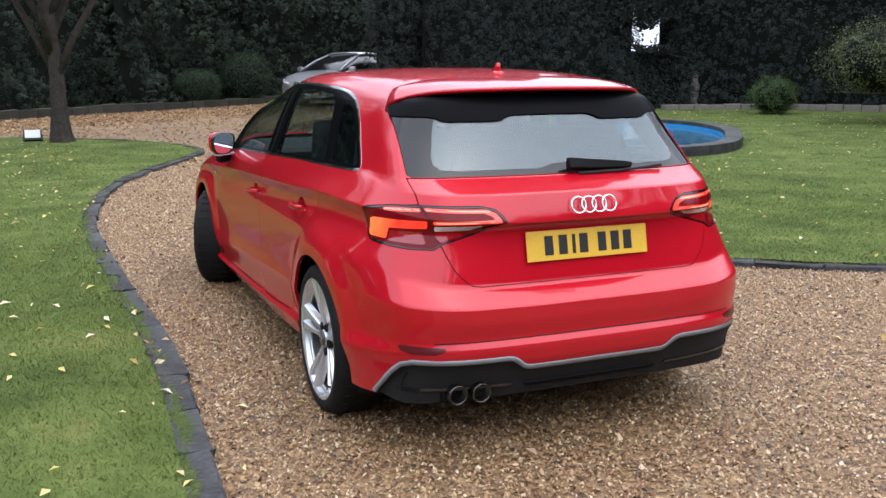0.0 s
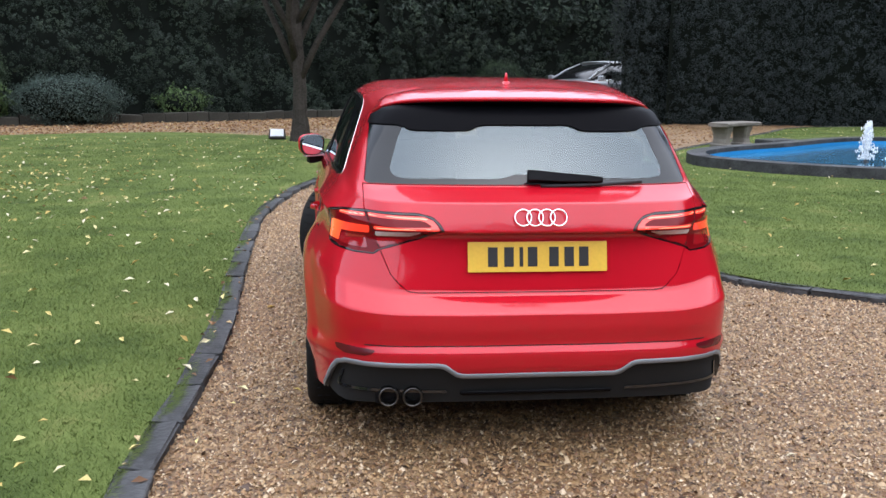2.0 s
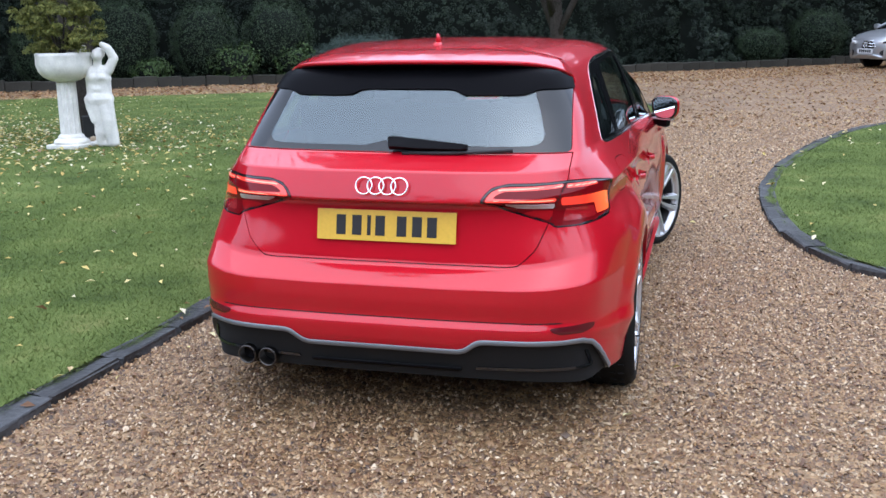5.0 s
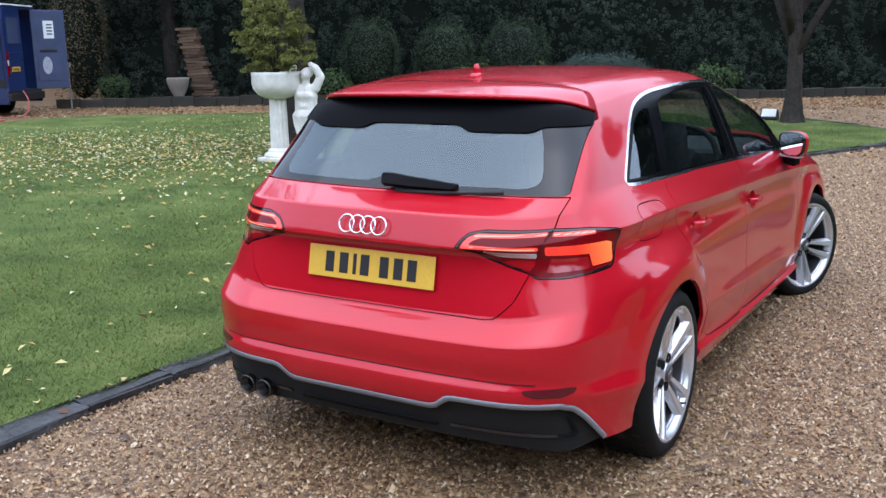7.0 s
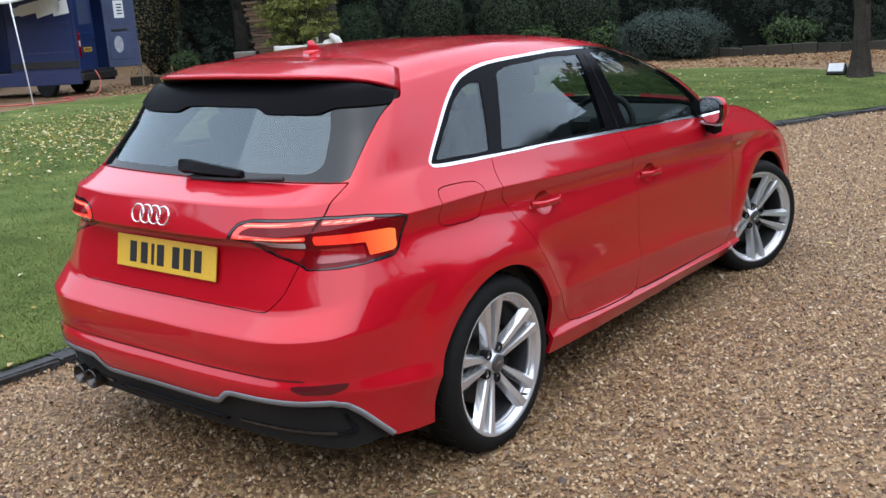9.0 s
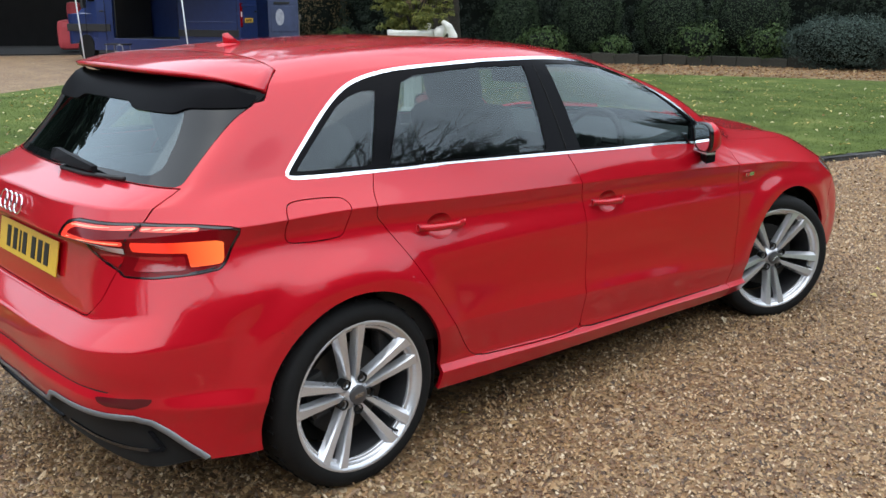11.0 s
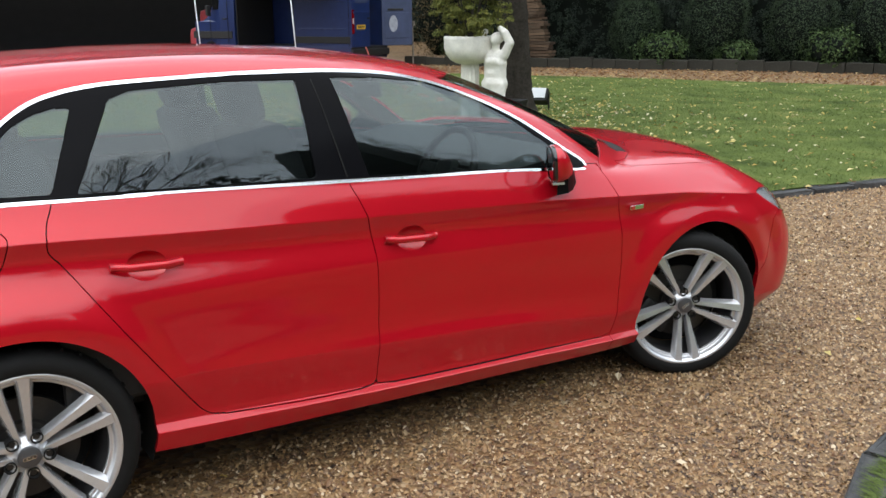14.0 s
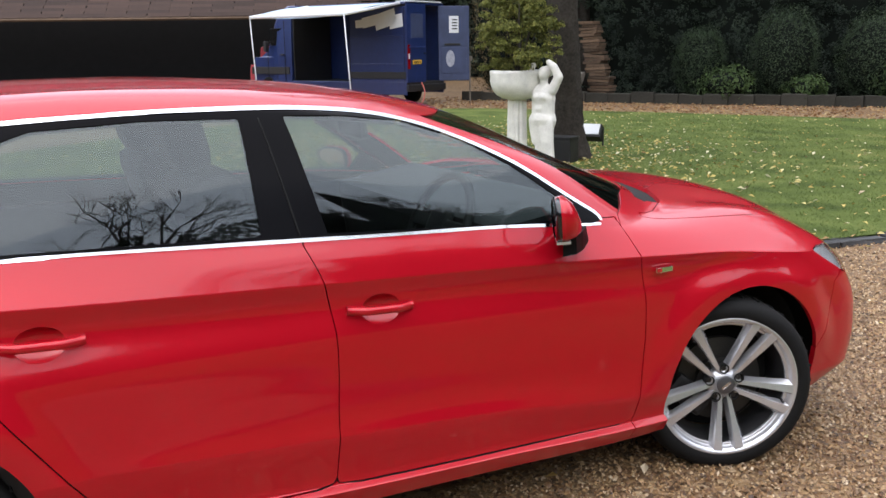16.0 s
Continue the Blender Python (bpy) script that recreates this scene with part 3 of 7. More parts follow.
# the stone edging of the planted border, with leaf litter in front
BORDER = curve_through([(-20.4, 13.7), (-19, 14.7), (-17, 15.9), (-15, 17.2), (-12.5, 18.9), (-10.5, 20.1), (-8.5, 21.1), (-6.3, 22.3), (-4.5, 23.3), (-2.3, 24.9), (0, 27.0), (3.6, 29.8), (7.0, 33.5), (9.5, 38)], 6, closed=False)
soil = np.vstack([BORDER, offset_line(BORDER, 9)[::-1]])
slab("border_soil", soil, 0.03, SOIL, "dark soil of the planted border", "soil")
border = tagged(new("border_edging"), "low weathered stone edging of the planted border", "edging", kind="structure")
d = np.r_[0, np.cumsum(np.linalg.norm(np.diff(BORDER, axis=0), axis=1))]
for s in np.arange(0.3, d[-1] - 0.3, 0.62):
    a, b = (np.array([np.interp(q, d, BORDER[:, 0]), np.interp(q, d, BORDER[:, 1])]) for q in (s - 0.3, s + 0.3))
    bm = bmesh.new()
    box(bm, (0.61, 0.22, 0.44 + rng.normal(0, 0.02)), bevel=0.02)
    ob = part("edging_stone", bm, WALL_STONE, border)
    ob.matrix_basis = pose(*((a + b) / 2), 0.03 + rng.normal(0, .012), rng.normal(0, 2), rng.normal(0, 1.5), math.degrees(math.atan2(*(b - a)[::-1])) + rng.normal(0, 2))
near_border = lambda P: (line_gap(BORDER, P) < 4.8) & ~inside(LEFT_LAWN, P) & ~inside(RIGHT_LAWN, P)
scatter("leaf_litter", (-22, 8, 11, 32), 36000, 0.04, LITTER, "brown leaf litter along the border", near_border, z=0.012)

scatter("drive_leaf_litter", (-4, 9, 10, 27), 7000, 0.035, LITTER, "brown leaf litter strewn over the far drive", lambda P: ~inside(LEFT_LAWN, P) & ~inside(RIGHT_LAWN, P) & (line_gap(BORDER, P) > .3), z=0.012)

# ---- hedges and trees ----
def hedge(name, line, height, per, size, material, label, category="hedge", lump=0.5, side=1, ragged=0.07, low=0.0, sprays=0, leaf=0.03):
    """A tall hedge along a line: a body coloured dark for the shade inside, and a lumpy face of many leaves towards the
    garden; below low in sprays of small leaves.
    """
    line = np.asarray(line, float)
    d = np.r_[0, np.cumsum(np.linalg.norm(np.diff(line, axis=0), axis=1))]

    def face(n, z0, z1, jitter):
        s, z = rng.uniform(0, d[-1], n), z0 + rng.uniform(0, 1, n) ** 1.1 * (z1 - z0)
        x, y = np.interp(s, d, line[:, 0]), np.interp(s, d, line[:, 1])
        seg = np.clip(np.searchsorted(d, s) - 1, 0, len(line) - 2)
        t = (line[1:] - line[:-1])[seg] / np.linalg.norm(line[1:] - line[:-1], axis=1)[seg][:, None]
        nor = np.stack([-t[:, 1], t[:, 0]], 1) * side
        bulge = lump * (np.sin(s * 1.7 + 2 * np.sin(z * 0.9)) * 0.5 + np.sin(s * 4.3 + z * 3.1) * 0.3 + np.sin(z * 2.2 + s * 0.6) * 0.4) + rng.normal(0, jitter, n)
        top = height * (1 - ragged + ragged * np.sin(s * 1.3 + 2 * np.sin(s * .31)) * np.sin(s * 0.37) + 0.4 * ragged * np.sin(s * 4.1 + 1)) + rng.normal(0, 0.02 * height * (ragged > .1), n)
        return np.c_[np.stack([x, y], 1) + nor * bulge[:, None], np.minimum(z, top)], nor

    P, nor = face(int(d[-1] * (height - low) * per), max(low - 0.2, 0.0), height, 0.14)
    n = len(P)
    N = np.c_[nor + rng.normal(0, 0.6, (n, 2)), rng.normal(0.35, 0.6, n)]
    N /= np.linalg.norm(N, axis=1)[:, None]
    root = thing(name, (0, 0, 0), label, category, kind="stuff")
    leaf_mesh("leaves", P, N, size, material, root, rng)
    if sprays:
        C, nor = face(int(d[-1] * low * sprays), 0.0, low, 0.16)
        k = 20
        out = np.c_[nor, np.full(len(C), 0.25)] + rng.normal(0, 0.35, (len(C), 3))
        out /= np.linalg.norm(out, axis=1)[:, None]
        r = rng.uniform(0.5, 1.5, (len(C), 1, 1))
        u = rng.normal(0, 1, (len(C), k, 3))
        u /= np.linalg.norm(u, axis=2)[:, :, None]
        Q = C[:, None] + (u * 0.075 + out[:, None] * 0.06 * rng.uniform(-1, 1, (len(C), k, 1))) * r
        Q[:, :, 2] = np.maximum(Q[:, :, 2], 0.03)
        M = u * 0.6 + out[:, None] * 0.7 + np.array([0, 0, 0.35])
        M = (M / np.linalg.norm(M, axis=2)[:, :, None]).reshape(-1, 3)
        leaf_mesh("sprays", Q.reshape(-1, 3), M, leaf, material, root, rng)
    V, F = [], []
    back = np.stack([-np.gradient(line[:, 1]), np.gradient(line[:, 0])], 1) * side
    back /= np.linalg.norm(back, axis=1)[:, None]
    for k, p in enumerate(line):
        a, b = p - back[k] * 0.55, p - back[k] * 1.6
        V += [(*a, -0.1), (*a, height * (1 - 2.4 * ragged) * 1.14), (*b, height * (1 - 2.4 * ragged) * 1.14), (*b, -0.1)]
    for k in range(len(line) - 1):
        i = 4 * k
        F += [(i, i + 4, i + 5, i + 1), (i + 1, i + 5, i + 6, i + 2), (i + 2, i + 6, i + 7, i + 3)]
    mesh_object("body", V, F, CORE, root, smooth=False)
    return root


HEDGE_LINE = offset_line(BORDER, 2.6)[3:]
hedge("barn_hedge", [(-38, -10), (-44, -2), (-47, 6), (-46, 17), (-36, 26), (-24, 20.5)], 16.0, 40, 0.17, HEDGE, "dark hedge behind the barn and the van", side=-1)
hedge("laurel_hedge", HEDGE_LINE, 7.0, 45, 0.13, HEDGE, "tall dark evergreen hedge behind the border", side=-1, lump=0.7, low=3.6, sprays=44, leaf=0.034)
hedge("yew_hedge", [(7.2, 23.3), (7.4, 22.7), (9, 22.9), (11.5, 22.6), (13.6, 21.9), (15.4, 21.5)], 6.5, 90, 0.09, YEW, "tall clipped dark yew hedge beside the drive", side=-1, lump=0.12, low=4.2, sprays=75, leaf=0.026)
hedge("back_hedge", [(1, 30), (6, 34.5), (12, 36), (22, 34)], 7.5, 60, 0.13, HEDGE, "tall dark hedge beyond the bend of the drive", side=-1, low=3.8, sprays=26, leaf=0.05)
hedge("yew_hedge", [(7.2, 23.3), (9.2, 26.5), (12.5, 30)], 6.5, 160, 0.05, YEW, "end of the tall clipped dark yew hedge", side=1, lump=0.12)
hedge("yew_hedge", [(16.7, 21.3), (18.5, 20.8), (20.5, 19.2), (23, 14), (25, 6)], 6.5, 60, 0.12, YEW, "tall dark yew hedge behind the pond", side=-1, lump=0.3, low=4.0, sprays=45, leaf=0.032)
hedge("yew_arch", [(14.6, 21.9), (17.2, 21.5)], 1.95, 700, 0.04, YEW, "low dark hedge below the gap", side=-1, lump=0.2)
# an unseen ring of hedge, added as a dark skyline for reflections
hedge("hedge_for_reflections", [(25, 6), (24, -6), (16, -14), (4, -18), (-8, -17), (-18, -12), (-36, -6), (-47, 6)], 5.0, 25, 0.16, HEDGE, "dark hedge added out of view round the garden for reflections", side=-1, lump=0.8)
# a strip of hedge over the gap
top = thing("yew_hedge_top", (16.05, 21.6, 4.4), "dark yew branches arching over the gap", "hedge", kind="stuff")
n = 42000
P = np.c_[rng.normal(0, 0.7, n), rng.normal(0, 0.25, n), rng.normal(-.3, 1.1, n)]
keep = P[:, 2] > -1.75 + 0.2 * np.sin(P[:, 0] * 5)
P = P[keep]
N = rng.normal(0, 1, P.shape)
N /= np.linalg.norm(N, axis=1)[:, None]
leaf_mesh("leaves", P, N, 0.048, YEW, top, rng)
n = 550
sx_ = np.where(rng.uniform(0, 1, n) < .5, -1, 1)
P = np.c_[sx_ * .62 + rng.normal(0, .09, n), rng.normal(0, .2, n), rng.uniform(-2.6, -1.6, n)]
bx = rng.uniform(-.7, .7, n)
Q = np.c_[bx, rng.normal(0, .2, n), -2.50 + .08 * np.sin(7 * bx) + rng.normal(0, .04, n)]
tx = rng.uniform(-1, 1, 60)
R = np.c_[.12 + .3 * tx + rng.normal(0, .03, 60), rng.normal(0, .1, 60), -2.1 + .4 * tx + rng.normal(0, .05, 60)]
P = np.vstack([P, Q, R])
N = rng.normal(0, 1, P.shape)
N /= np.linalg.norm(N, axis=1)[:, None]
leaf_mesh("sprays", P, N, 0.05, YEW, top, rng)
bm.free()


def leaf_bush(name, place, radii, n, size, material, label, category="bush", squash=1.0, rough=0.07):
    """A clipped or round bush: a core coloured dark for the shade inside, and leaves over its whole surface."""
    root = thing(name, place, label, category, "clipped bushes in the border" if name == "clipped_bush" else "")
    u = rng.normal(size=(n, 3))
    u /= np.linalg.norm(u, axis=1)[:, None]
    lob = 1 + rough * (np.sin(u[:, 0] * 7 + u[:, 2] * 5) + np.sin(u[:, 1] * 9 + 1.3)) + rng.normal(0, rough * 0.6, n)
    R = np.array(radii)
    P = u * R * lob[:, None] * rng.uniform(0.86, 1.03, (n, 1))
    P[:, 2] += R[2] * 0.92
    P[:, 2] = np.maximum(P[:, 2], 0.02)
    N = u + rng.normal(0, 0.5, (n, 3))
    N /= np.linalg.norm(N, axis=1)[:, None]
    leaf_mesh("leaves", P, N, size, material, root, rng)
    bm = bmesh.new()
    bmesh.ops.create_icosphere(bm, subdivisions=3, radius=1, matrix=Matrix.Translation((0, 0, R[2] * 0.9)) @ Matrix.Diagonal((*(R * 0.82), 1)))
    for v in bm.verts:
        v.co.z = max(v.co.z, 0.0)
    # the core's dark colour paints the shade behind the leaves
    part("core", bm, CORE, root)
    return root


for x, y, rx, rz, word in ((-10.25, 21.3, 1.0, 1.15, "wide round clipped evergreen bush in the border"), (-12.0, 20.3, .88, 1.1, "round clipped evergreen bush in the border"),
                           (-13.8, 19.2, .85, 1.18, "upright domed evergreen bush in the border"), (-15.9, 18.4, .7, .95, "upright clipped evergreen bush in the border"),
                           (5.4, 32.8, .95, .95, "round clipped evergreen bush beyond the drive"), (3.4, 31.4, .8, .62, "low round evergreen bush beyond the drive")):
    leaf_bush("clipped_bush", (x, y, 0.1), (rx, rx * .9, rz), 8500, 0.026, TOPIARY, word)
for x, y, rx, rz, word in ((-14.5, 17.95, .62, .40, "low leafy plant with pale leaves at the border edge"), (-11.05, 20.15, .60, .48, "leafy light green shrub at the border edge"),
                           (-9.6, 20.9, .50, .45, "low leafy shrub at the border edge"), (-13.0, 19.05, .45, .30, "low green plant at the border edge"), (-5.2, 23.5, .6, .4, "low green plant at the border edge")):
    leaf_bush("leafy_shrub", (x, y, 0.12), (rx, rx * .8, rz), 1500, 0.045, BRIGHT_BUSH, word, rough=0.2)
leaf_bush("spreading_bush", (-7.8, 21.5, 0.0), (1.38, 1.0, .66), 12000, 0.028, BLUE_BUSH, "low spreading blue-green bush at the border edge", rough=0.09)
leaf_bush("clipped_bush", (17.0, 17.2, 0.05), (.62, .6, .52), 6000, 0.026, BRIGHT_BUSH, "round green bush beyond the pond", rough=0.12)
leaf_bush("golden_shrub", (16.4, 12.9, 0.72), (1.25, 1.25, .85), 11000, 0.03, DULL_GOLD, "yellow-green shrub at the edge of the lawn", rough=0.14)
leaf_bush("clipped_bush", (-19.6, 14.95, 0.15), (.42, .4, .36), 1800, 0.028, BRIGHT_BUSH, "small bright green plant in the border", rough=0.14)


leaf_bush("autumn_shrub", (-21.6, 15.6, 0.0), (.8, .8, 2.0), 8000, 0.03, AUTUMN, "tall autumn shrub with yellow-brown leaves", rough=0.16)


def tree(name, place, radius, height, lean, label, seed, crown=True, fork=0.62, steep=0.55):
    """A tapered trunk with root flare and limbs, and a crown of many leaves."""
    r = np.random.default_rng(seed)
    root = thing(name, place, label, "tree")
    k, n = 64, 32
    V, F = [], []
    for i in range(k):
        f = i / (k - 1)
        rad = radius * (1 - 0.45 * f) * (1 + 0.7 * math.exp(-f * 22))
        cx, cy = lean[0] * f + 0.04 * math.sin(5 * f), lean[1] * f + 0.04 * math.cos(4 * f)
        for j in range(n):
            a = 2 * math.pi * j / n
            w = rad * (1 + 0.12 * math.sin(3 * a + 5 * f) + 0.07 * math.sin(8 * a + 14 * f + 2 * math.sin(19 * f)) + 0.05 * math.sin(23 * f + 2 * a) * math.sin(31 * f) + r.normal(0, 0.03))
            V.append((cx + w * math.cos(a), cy + w * math.sin(a), f * height))
    for i in range(k - 1):
        for j in range(n):
            F.append((i * n + j, i * n + (j + 1) % n, (i + 1) * n + (j + 1) % n, (i + 1) * n + j))
    mesh_object("trunk", V, F, BARK, root)
    ends = []
    for b in range(9):
        a = 2 * math.pi * (b * 0.381)
        z0 = height * (fork + 0.04 * b)
        p = np.array([lean[0] * z0 / height, lean[1] * z0 / height, z0])
        pts, rad = [p], [radius * (0.34 if fork > .5 else .55)]
        for q in range(6):
            p = p + np.array([math.cos(a), math.sin(a), steep]) * 0.42 + r.normal(0, 0.08, 3)
            pts.append(p)
            rad.append(rad[0] * (1 - (q + 1) / 7))
        tube("limb", pts, rad, BARK, root, n=7)
        ends += pts[2:]
    if crown:
        E = np.array(ends)
        m = 5200
        c = E[r.integers(len(E), size=m)]
        P = c + r.normal(0, 0.5, (m, 3))
        P[:, 2] = np.maximum(P[:, 2], height * 0.68)
        N = r.normal(0, 1, (m, 3))
        N /= np.linalg.norm(N, axis=1)[:, None]
        leaf_mesh("crown", P, N, 0.09, HEDGE, root, rng)
    return root


tree("tree", (-1.55, 15.25, 0.03), .135, 5.6, (-.25, .1), "slim dark tree forking low on the tip of the lawn", 3, fork=.2, steep=1.9)
tree("tree", (-7.05, 7.55, 0.03), .22, 5.4, (-.2, .1), "rough grey tree trunk behind the white urn", 5)
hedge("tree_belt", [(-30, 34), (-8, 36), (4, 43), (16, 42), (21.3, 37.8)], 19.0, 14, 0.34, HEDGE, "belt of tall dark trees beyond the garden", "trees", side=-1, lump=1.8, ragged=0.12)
# a broad tree overhanging the van and the barn
wide = thing("tree", (-20.2, 17.8, 0), "broad autumn tree with brown-green leaves overhanging the van", "tree")
tube("trunk", [(0, 0, -.05), (.1, -.1, 1.5), (.2, -.3, 3.4), (-.4, -.8, 5.2)], [.34, .25, .22, .16], BARK, wide, n=14)
E = []
for k in range(10):
    a = k * 2.4
    p = [Vector((.1, -.3, 3.2 + .15 * k))]
    for q in range(7):
        p.append(p[-1] + Vector((math.cos(a + .12 * q) * 1.0, math.sin(a + .12 * q) * .8, .55 - .06 * q)))
    tube("limb", p, [.11 * (1 - j / 8) for j in range(8)], BARK, wide, n=7)
    E += p[2:]
E = np.array([tuple(p) for p in E])
P = E[rng.integers(len(E), size=9000)] + rng.normal(0, .75, (9000, 3))
P[:, 2] = np.maximum(P[:, 2], 4.2)
N = rng.normal(0, 1, P.shape)
N /= np.linalg.norm(N, axis=1)[:, None]
leaf_mesh("crown", P, N, .13, AUTUMN, wide, rng)
# tree belt and bare trees on the far side of the drive
hedge("tree_belt", [(29, 29), (27, 22), (22.5, 14), (20.2, 9.6)], 12.8, 75, 0.14, HEDGE, "belt of tall dark garden trees beyond the hedge", "trees", side=-1, lump=1.5, ragged=0.09)
hedge("tree_belt", [(20.2, 9.6), (19, 7), (17.5, 0), (16.5, -8), (9, -18), (-6, -21)], 8.2, 75, 0.14, HEDGE, "lower belt of dark garden trees beyond the hedge", "trees", side=-1, lump=1.2, ragged=0.12)
def bare_tree(place, height, seed):
    """A leafless tree: a trunk that forks again and again into twigs."""
    r = np.random.default_rng(seed)
    root = thing("tree", place, "bare garden tree on the far side of the drive", "tree", "bare trees beyond the drive")
    V, F = [], []

    def grow(p, d, length, rad, depth):
        q = p + d * length
        u = np.cross(d, [.3, .5, .8])
        u /= np.linalg.norm(u)
        w = np.cross(d, u)
        n = len(V)
        for c, rr in ((p, rad), (q, rad * .68)):
            for k in range(4):
                V.append(c + rr * (u * math.cos(k * math.pi / 2) + w * math.sin(k * math.pi / 2)))
        for k in range(4):
            F.append((n + k, n + (k + 1) % 4, n + 4 + (k + 1) % 4, n + 4 + k))
        if depth:
            for k in range(3 if depth > 1 else 4):
                e = d + r.normal(0, .42, 3) + np.array([0, 0, .08])
                grow(q if k else p + d * length * .75, e / np.linalg.norm(e), length * r.uniform(.6, .82), rad * .62, depth - 1)

    grow(np.array([0, 0, -.1]), np.array([.03, .02, 1.0]), height * .30, height * .012, 6)
    mesh_object("branches", V, F, BARK, root, smooth=False)


for i, (x, y, h) in enumerate(((14.5, 3, 12.0), (16, 9, 11.0))):
    bare_tree((x, y, 0.0), h, 40 + i)

# ---- pond with fountain ----
pond = thing("pond", (0, 0, 0), "curved garden pond with a blue liner and dark stone coping", "pond", kind="structure")


def ring(name, a, b, z1, z2, material, parent):
    n = len(a)
    V = [(*p, z1) for p in a] + [(*p, z2) for p in b]
    F = [(i, (i + 1) % n, n + (i + 1) % n, n + i) for i in range(n)]
    return mesh_object(name, V, F, material, parent, smooth=False)


inner = offset_line(np.vstack([POOL, POOL[:1]]), 0.30)[:-1]
ring("coping_side", POOL, POOL, -0.05, 0.19, SLATE, pond)
ring("liner", inner, inner, 0.185, 0.02, POOL_BLUE, pond)
bm = bmesh.new()
bm.faces.new([bm.verts.new((*p, 0.05)) for p in inner])
part("water", bm, WATER, pond, "dark rippled water")
for i in range(0, len(POOL), 3):
    j = [(i + k) % len(POOL) for k in range(4)]
    V = [(*POOL[k], 0.195) for k in j] + [(*inner[k], 0.195) for k in j] + [(*POOL[k], 0.12) for k in j] + [(*inner[k], 0.12) for k in j]
    V = [(x * 0.999 + 0.001 * 8, y * 0.999 + 0.001 * 11, z) for x, y, z in V]
    F = [(0, 1, 5, 4), (1, 2, 6, 5), (2, 3, 7, 6), (4, 5, 13, 12), (5, 6, 14, 13), (6, 7, 15, 14), (8, 9, 1, 0), (9, 10, 2, 1), (10, 11, 3, 2)]
    mesh_object("coping_stone", V, F, SLATE, pond, smooth=False)
fount = thing("fountain", (7.85, 10.6, 0.05), "white foaming fountain jet in the pond", "fountain")
bm = bmesh.new()
for k in range(700):
    f = rng.uniform(0, 1)
    up = rng.uniform() < 0.6
    z = f * 0.62 if up else f * 0.55
    r = 0.03 + 0.02 * f if up else 0.05 + 0.20 * (1 - f) ** 2 + 0.03
    p = rng.normal(0, 1, 2) * r * 0.42
    bmesh.ops.create_icosphere(bm, subdivisions=1, radius=rng.uniform(0.005, 0.016), matrix=Matrix.Translation((p[0], p[1], z + 0.05)) @ Matrix.Diagonal((1, 1, rng.uniform(1.2, 2.6), 1)))
tagged(part("jet", bm, FOAM, fount, smooth=True), "white spray", kind="stuff")
bm = bmesh.new()
lathe(bm, ((0.045, -0.25), (0.045, 0.0), (0.02, 0.06), (0.0, 0.06)), 12)
part("nozzle", bm, BLACK_MATT, fount)

# low stone wall below the yew hedge
wall = tagged(new("low_wall"), "low grey stone wall below the yew hedge", "wall", kind="structure")
wl = curve_through([(15.6, 20.4), (17.4, 20.0), (19.4, 18.6), (21.5, 15.5)], 10, closed=False)
d = np.r_[0, np.cumsum(np.linalg.norm(np.diff(wl, axis=0), axis=1))]
for q in np.arange(.25, d[-1], .5):
    bm = bmesh.new()
    box(bm, (.48, .25, .21 + rng.normal(0, .02)), bevel=.02)
    ob = part("stone", bm, GREY_STONE, wall)
    g = np.interp(q + .1, d, wl[:, 0]) - np.interp(q - .1, d, wl[:, 0]), np.interp(q + .1, d, wl[:, 1]) - np.interp(q - .1, d, wl[:, 1])
    ob.matrix_basis = pose(np.interp(q, d, wl[:, 0]), np.interp(q, d, wl[:, 1]), .11, 0, rng.normal(0, 1), math.degrees(math.atan2(g[1], g[0])))

# ---- stone bench ----
bench = thing("stone_bench", pose(7.08, 14.1, LAWN_Z, 0, 0, 36), "weathered grey stone garden bench on the lawn", "bench")
bm = bmesh.new()
rows = []
for x in np.linspace(-0.62, 0.62, 13):
    off = 0.10 - 0.26 * x * x
    rows.append([bm.verts.new((x, off + y, z)) for y, z in ((-0.21, 0.405), (-0.225, 0.42), (-0.225, 0.465), (-0.205, 0.48), (0.205, 0.48), (0.225, 0.465), (0.225, 0.42), (0.21, 0.405))])
for a, b in zip(rows, rows[1:]):
    for j in range(8):
        bm.faces.new((a[j], a[(j + 1) % 8], b[(j + 1) % 8], b[j]))
bm.faces.new(rows[0][::-1])
bm.faces.new(rows[-1])
part("seat", bm, GREY_STONE, bench, "slightly curved thick stone seat")
for s in (-0.36, 0.36):
    bm = bmesh.new()
    rings = []
    for z, wx, wy in ((0, .13, .19), (.05, .13, .19), (.07, .10, .165), (.16, .085, .145), (.26, .095, .155), (.34, .12, .18), (.405, .125, .185)):
        rings.append([bm.verts.new((s + wx * cx, .065 + wy * cy, z)) for cx, cy in ((-1, -.8), (-.8, -1), (.8, -1), (1, -.8), (1, .8), (.8, 1), (-.8, 1), (-1, .8))])
    for a, b in zip(rings, rings[1:]):
        for j in range(8):
            bm.faces.new((a[j], a[(j + 1) % 8], b[(j + 1) % 8], b[j]))
    bm.faces.new(rings[0][::-1])
    bm.faces.new(rings[-1])
    part("leg", bm, GREY_STONE, bench)
bm = bmesh.new()
box(bm, (0.75, 0.5, 0.14), pose(8.1, 14.35, LAWN_Z + 0.06, 0, 0, 20), bevel=0.03)
tagged(part("stone_slab", bm, SLATE, None), "low dark stone slab beside the pond", "stone")

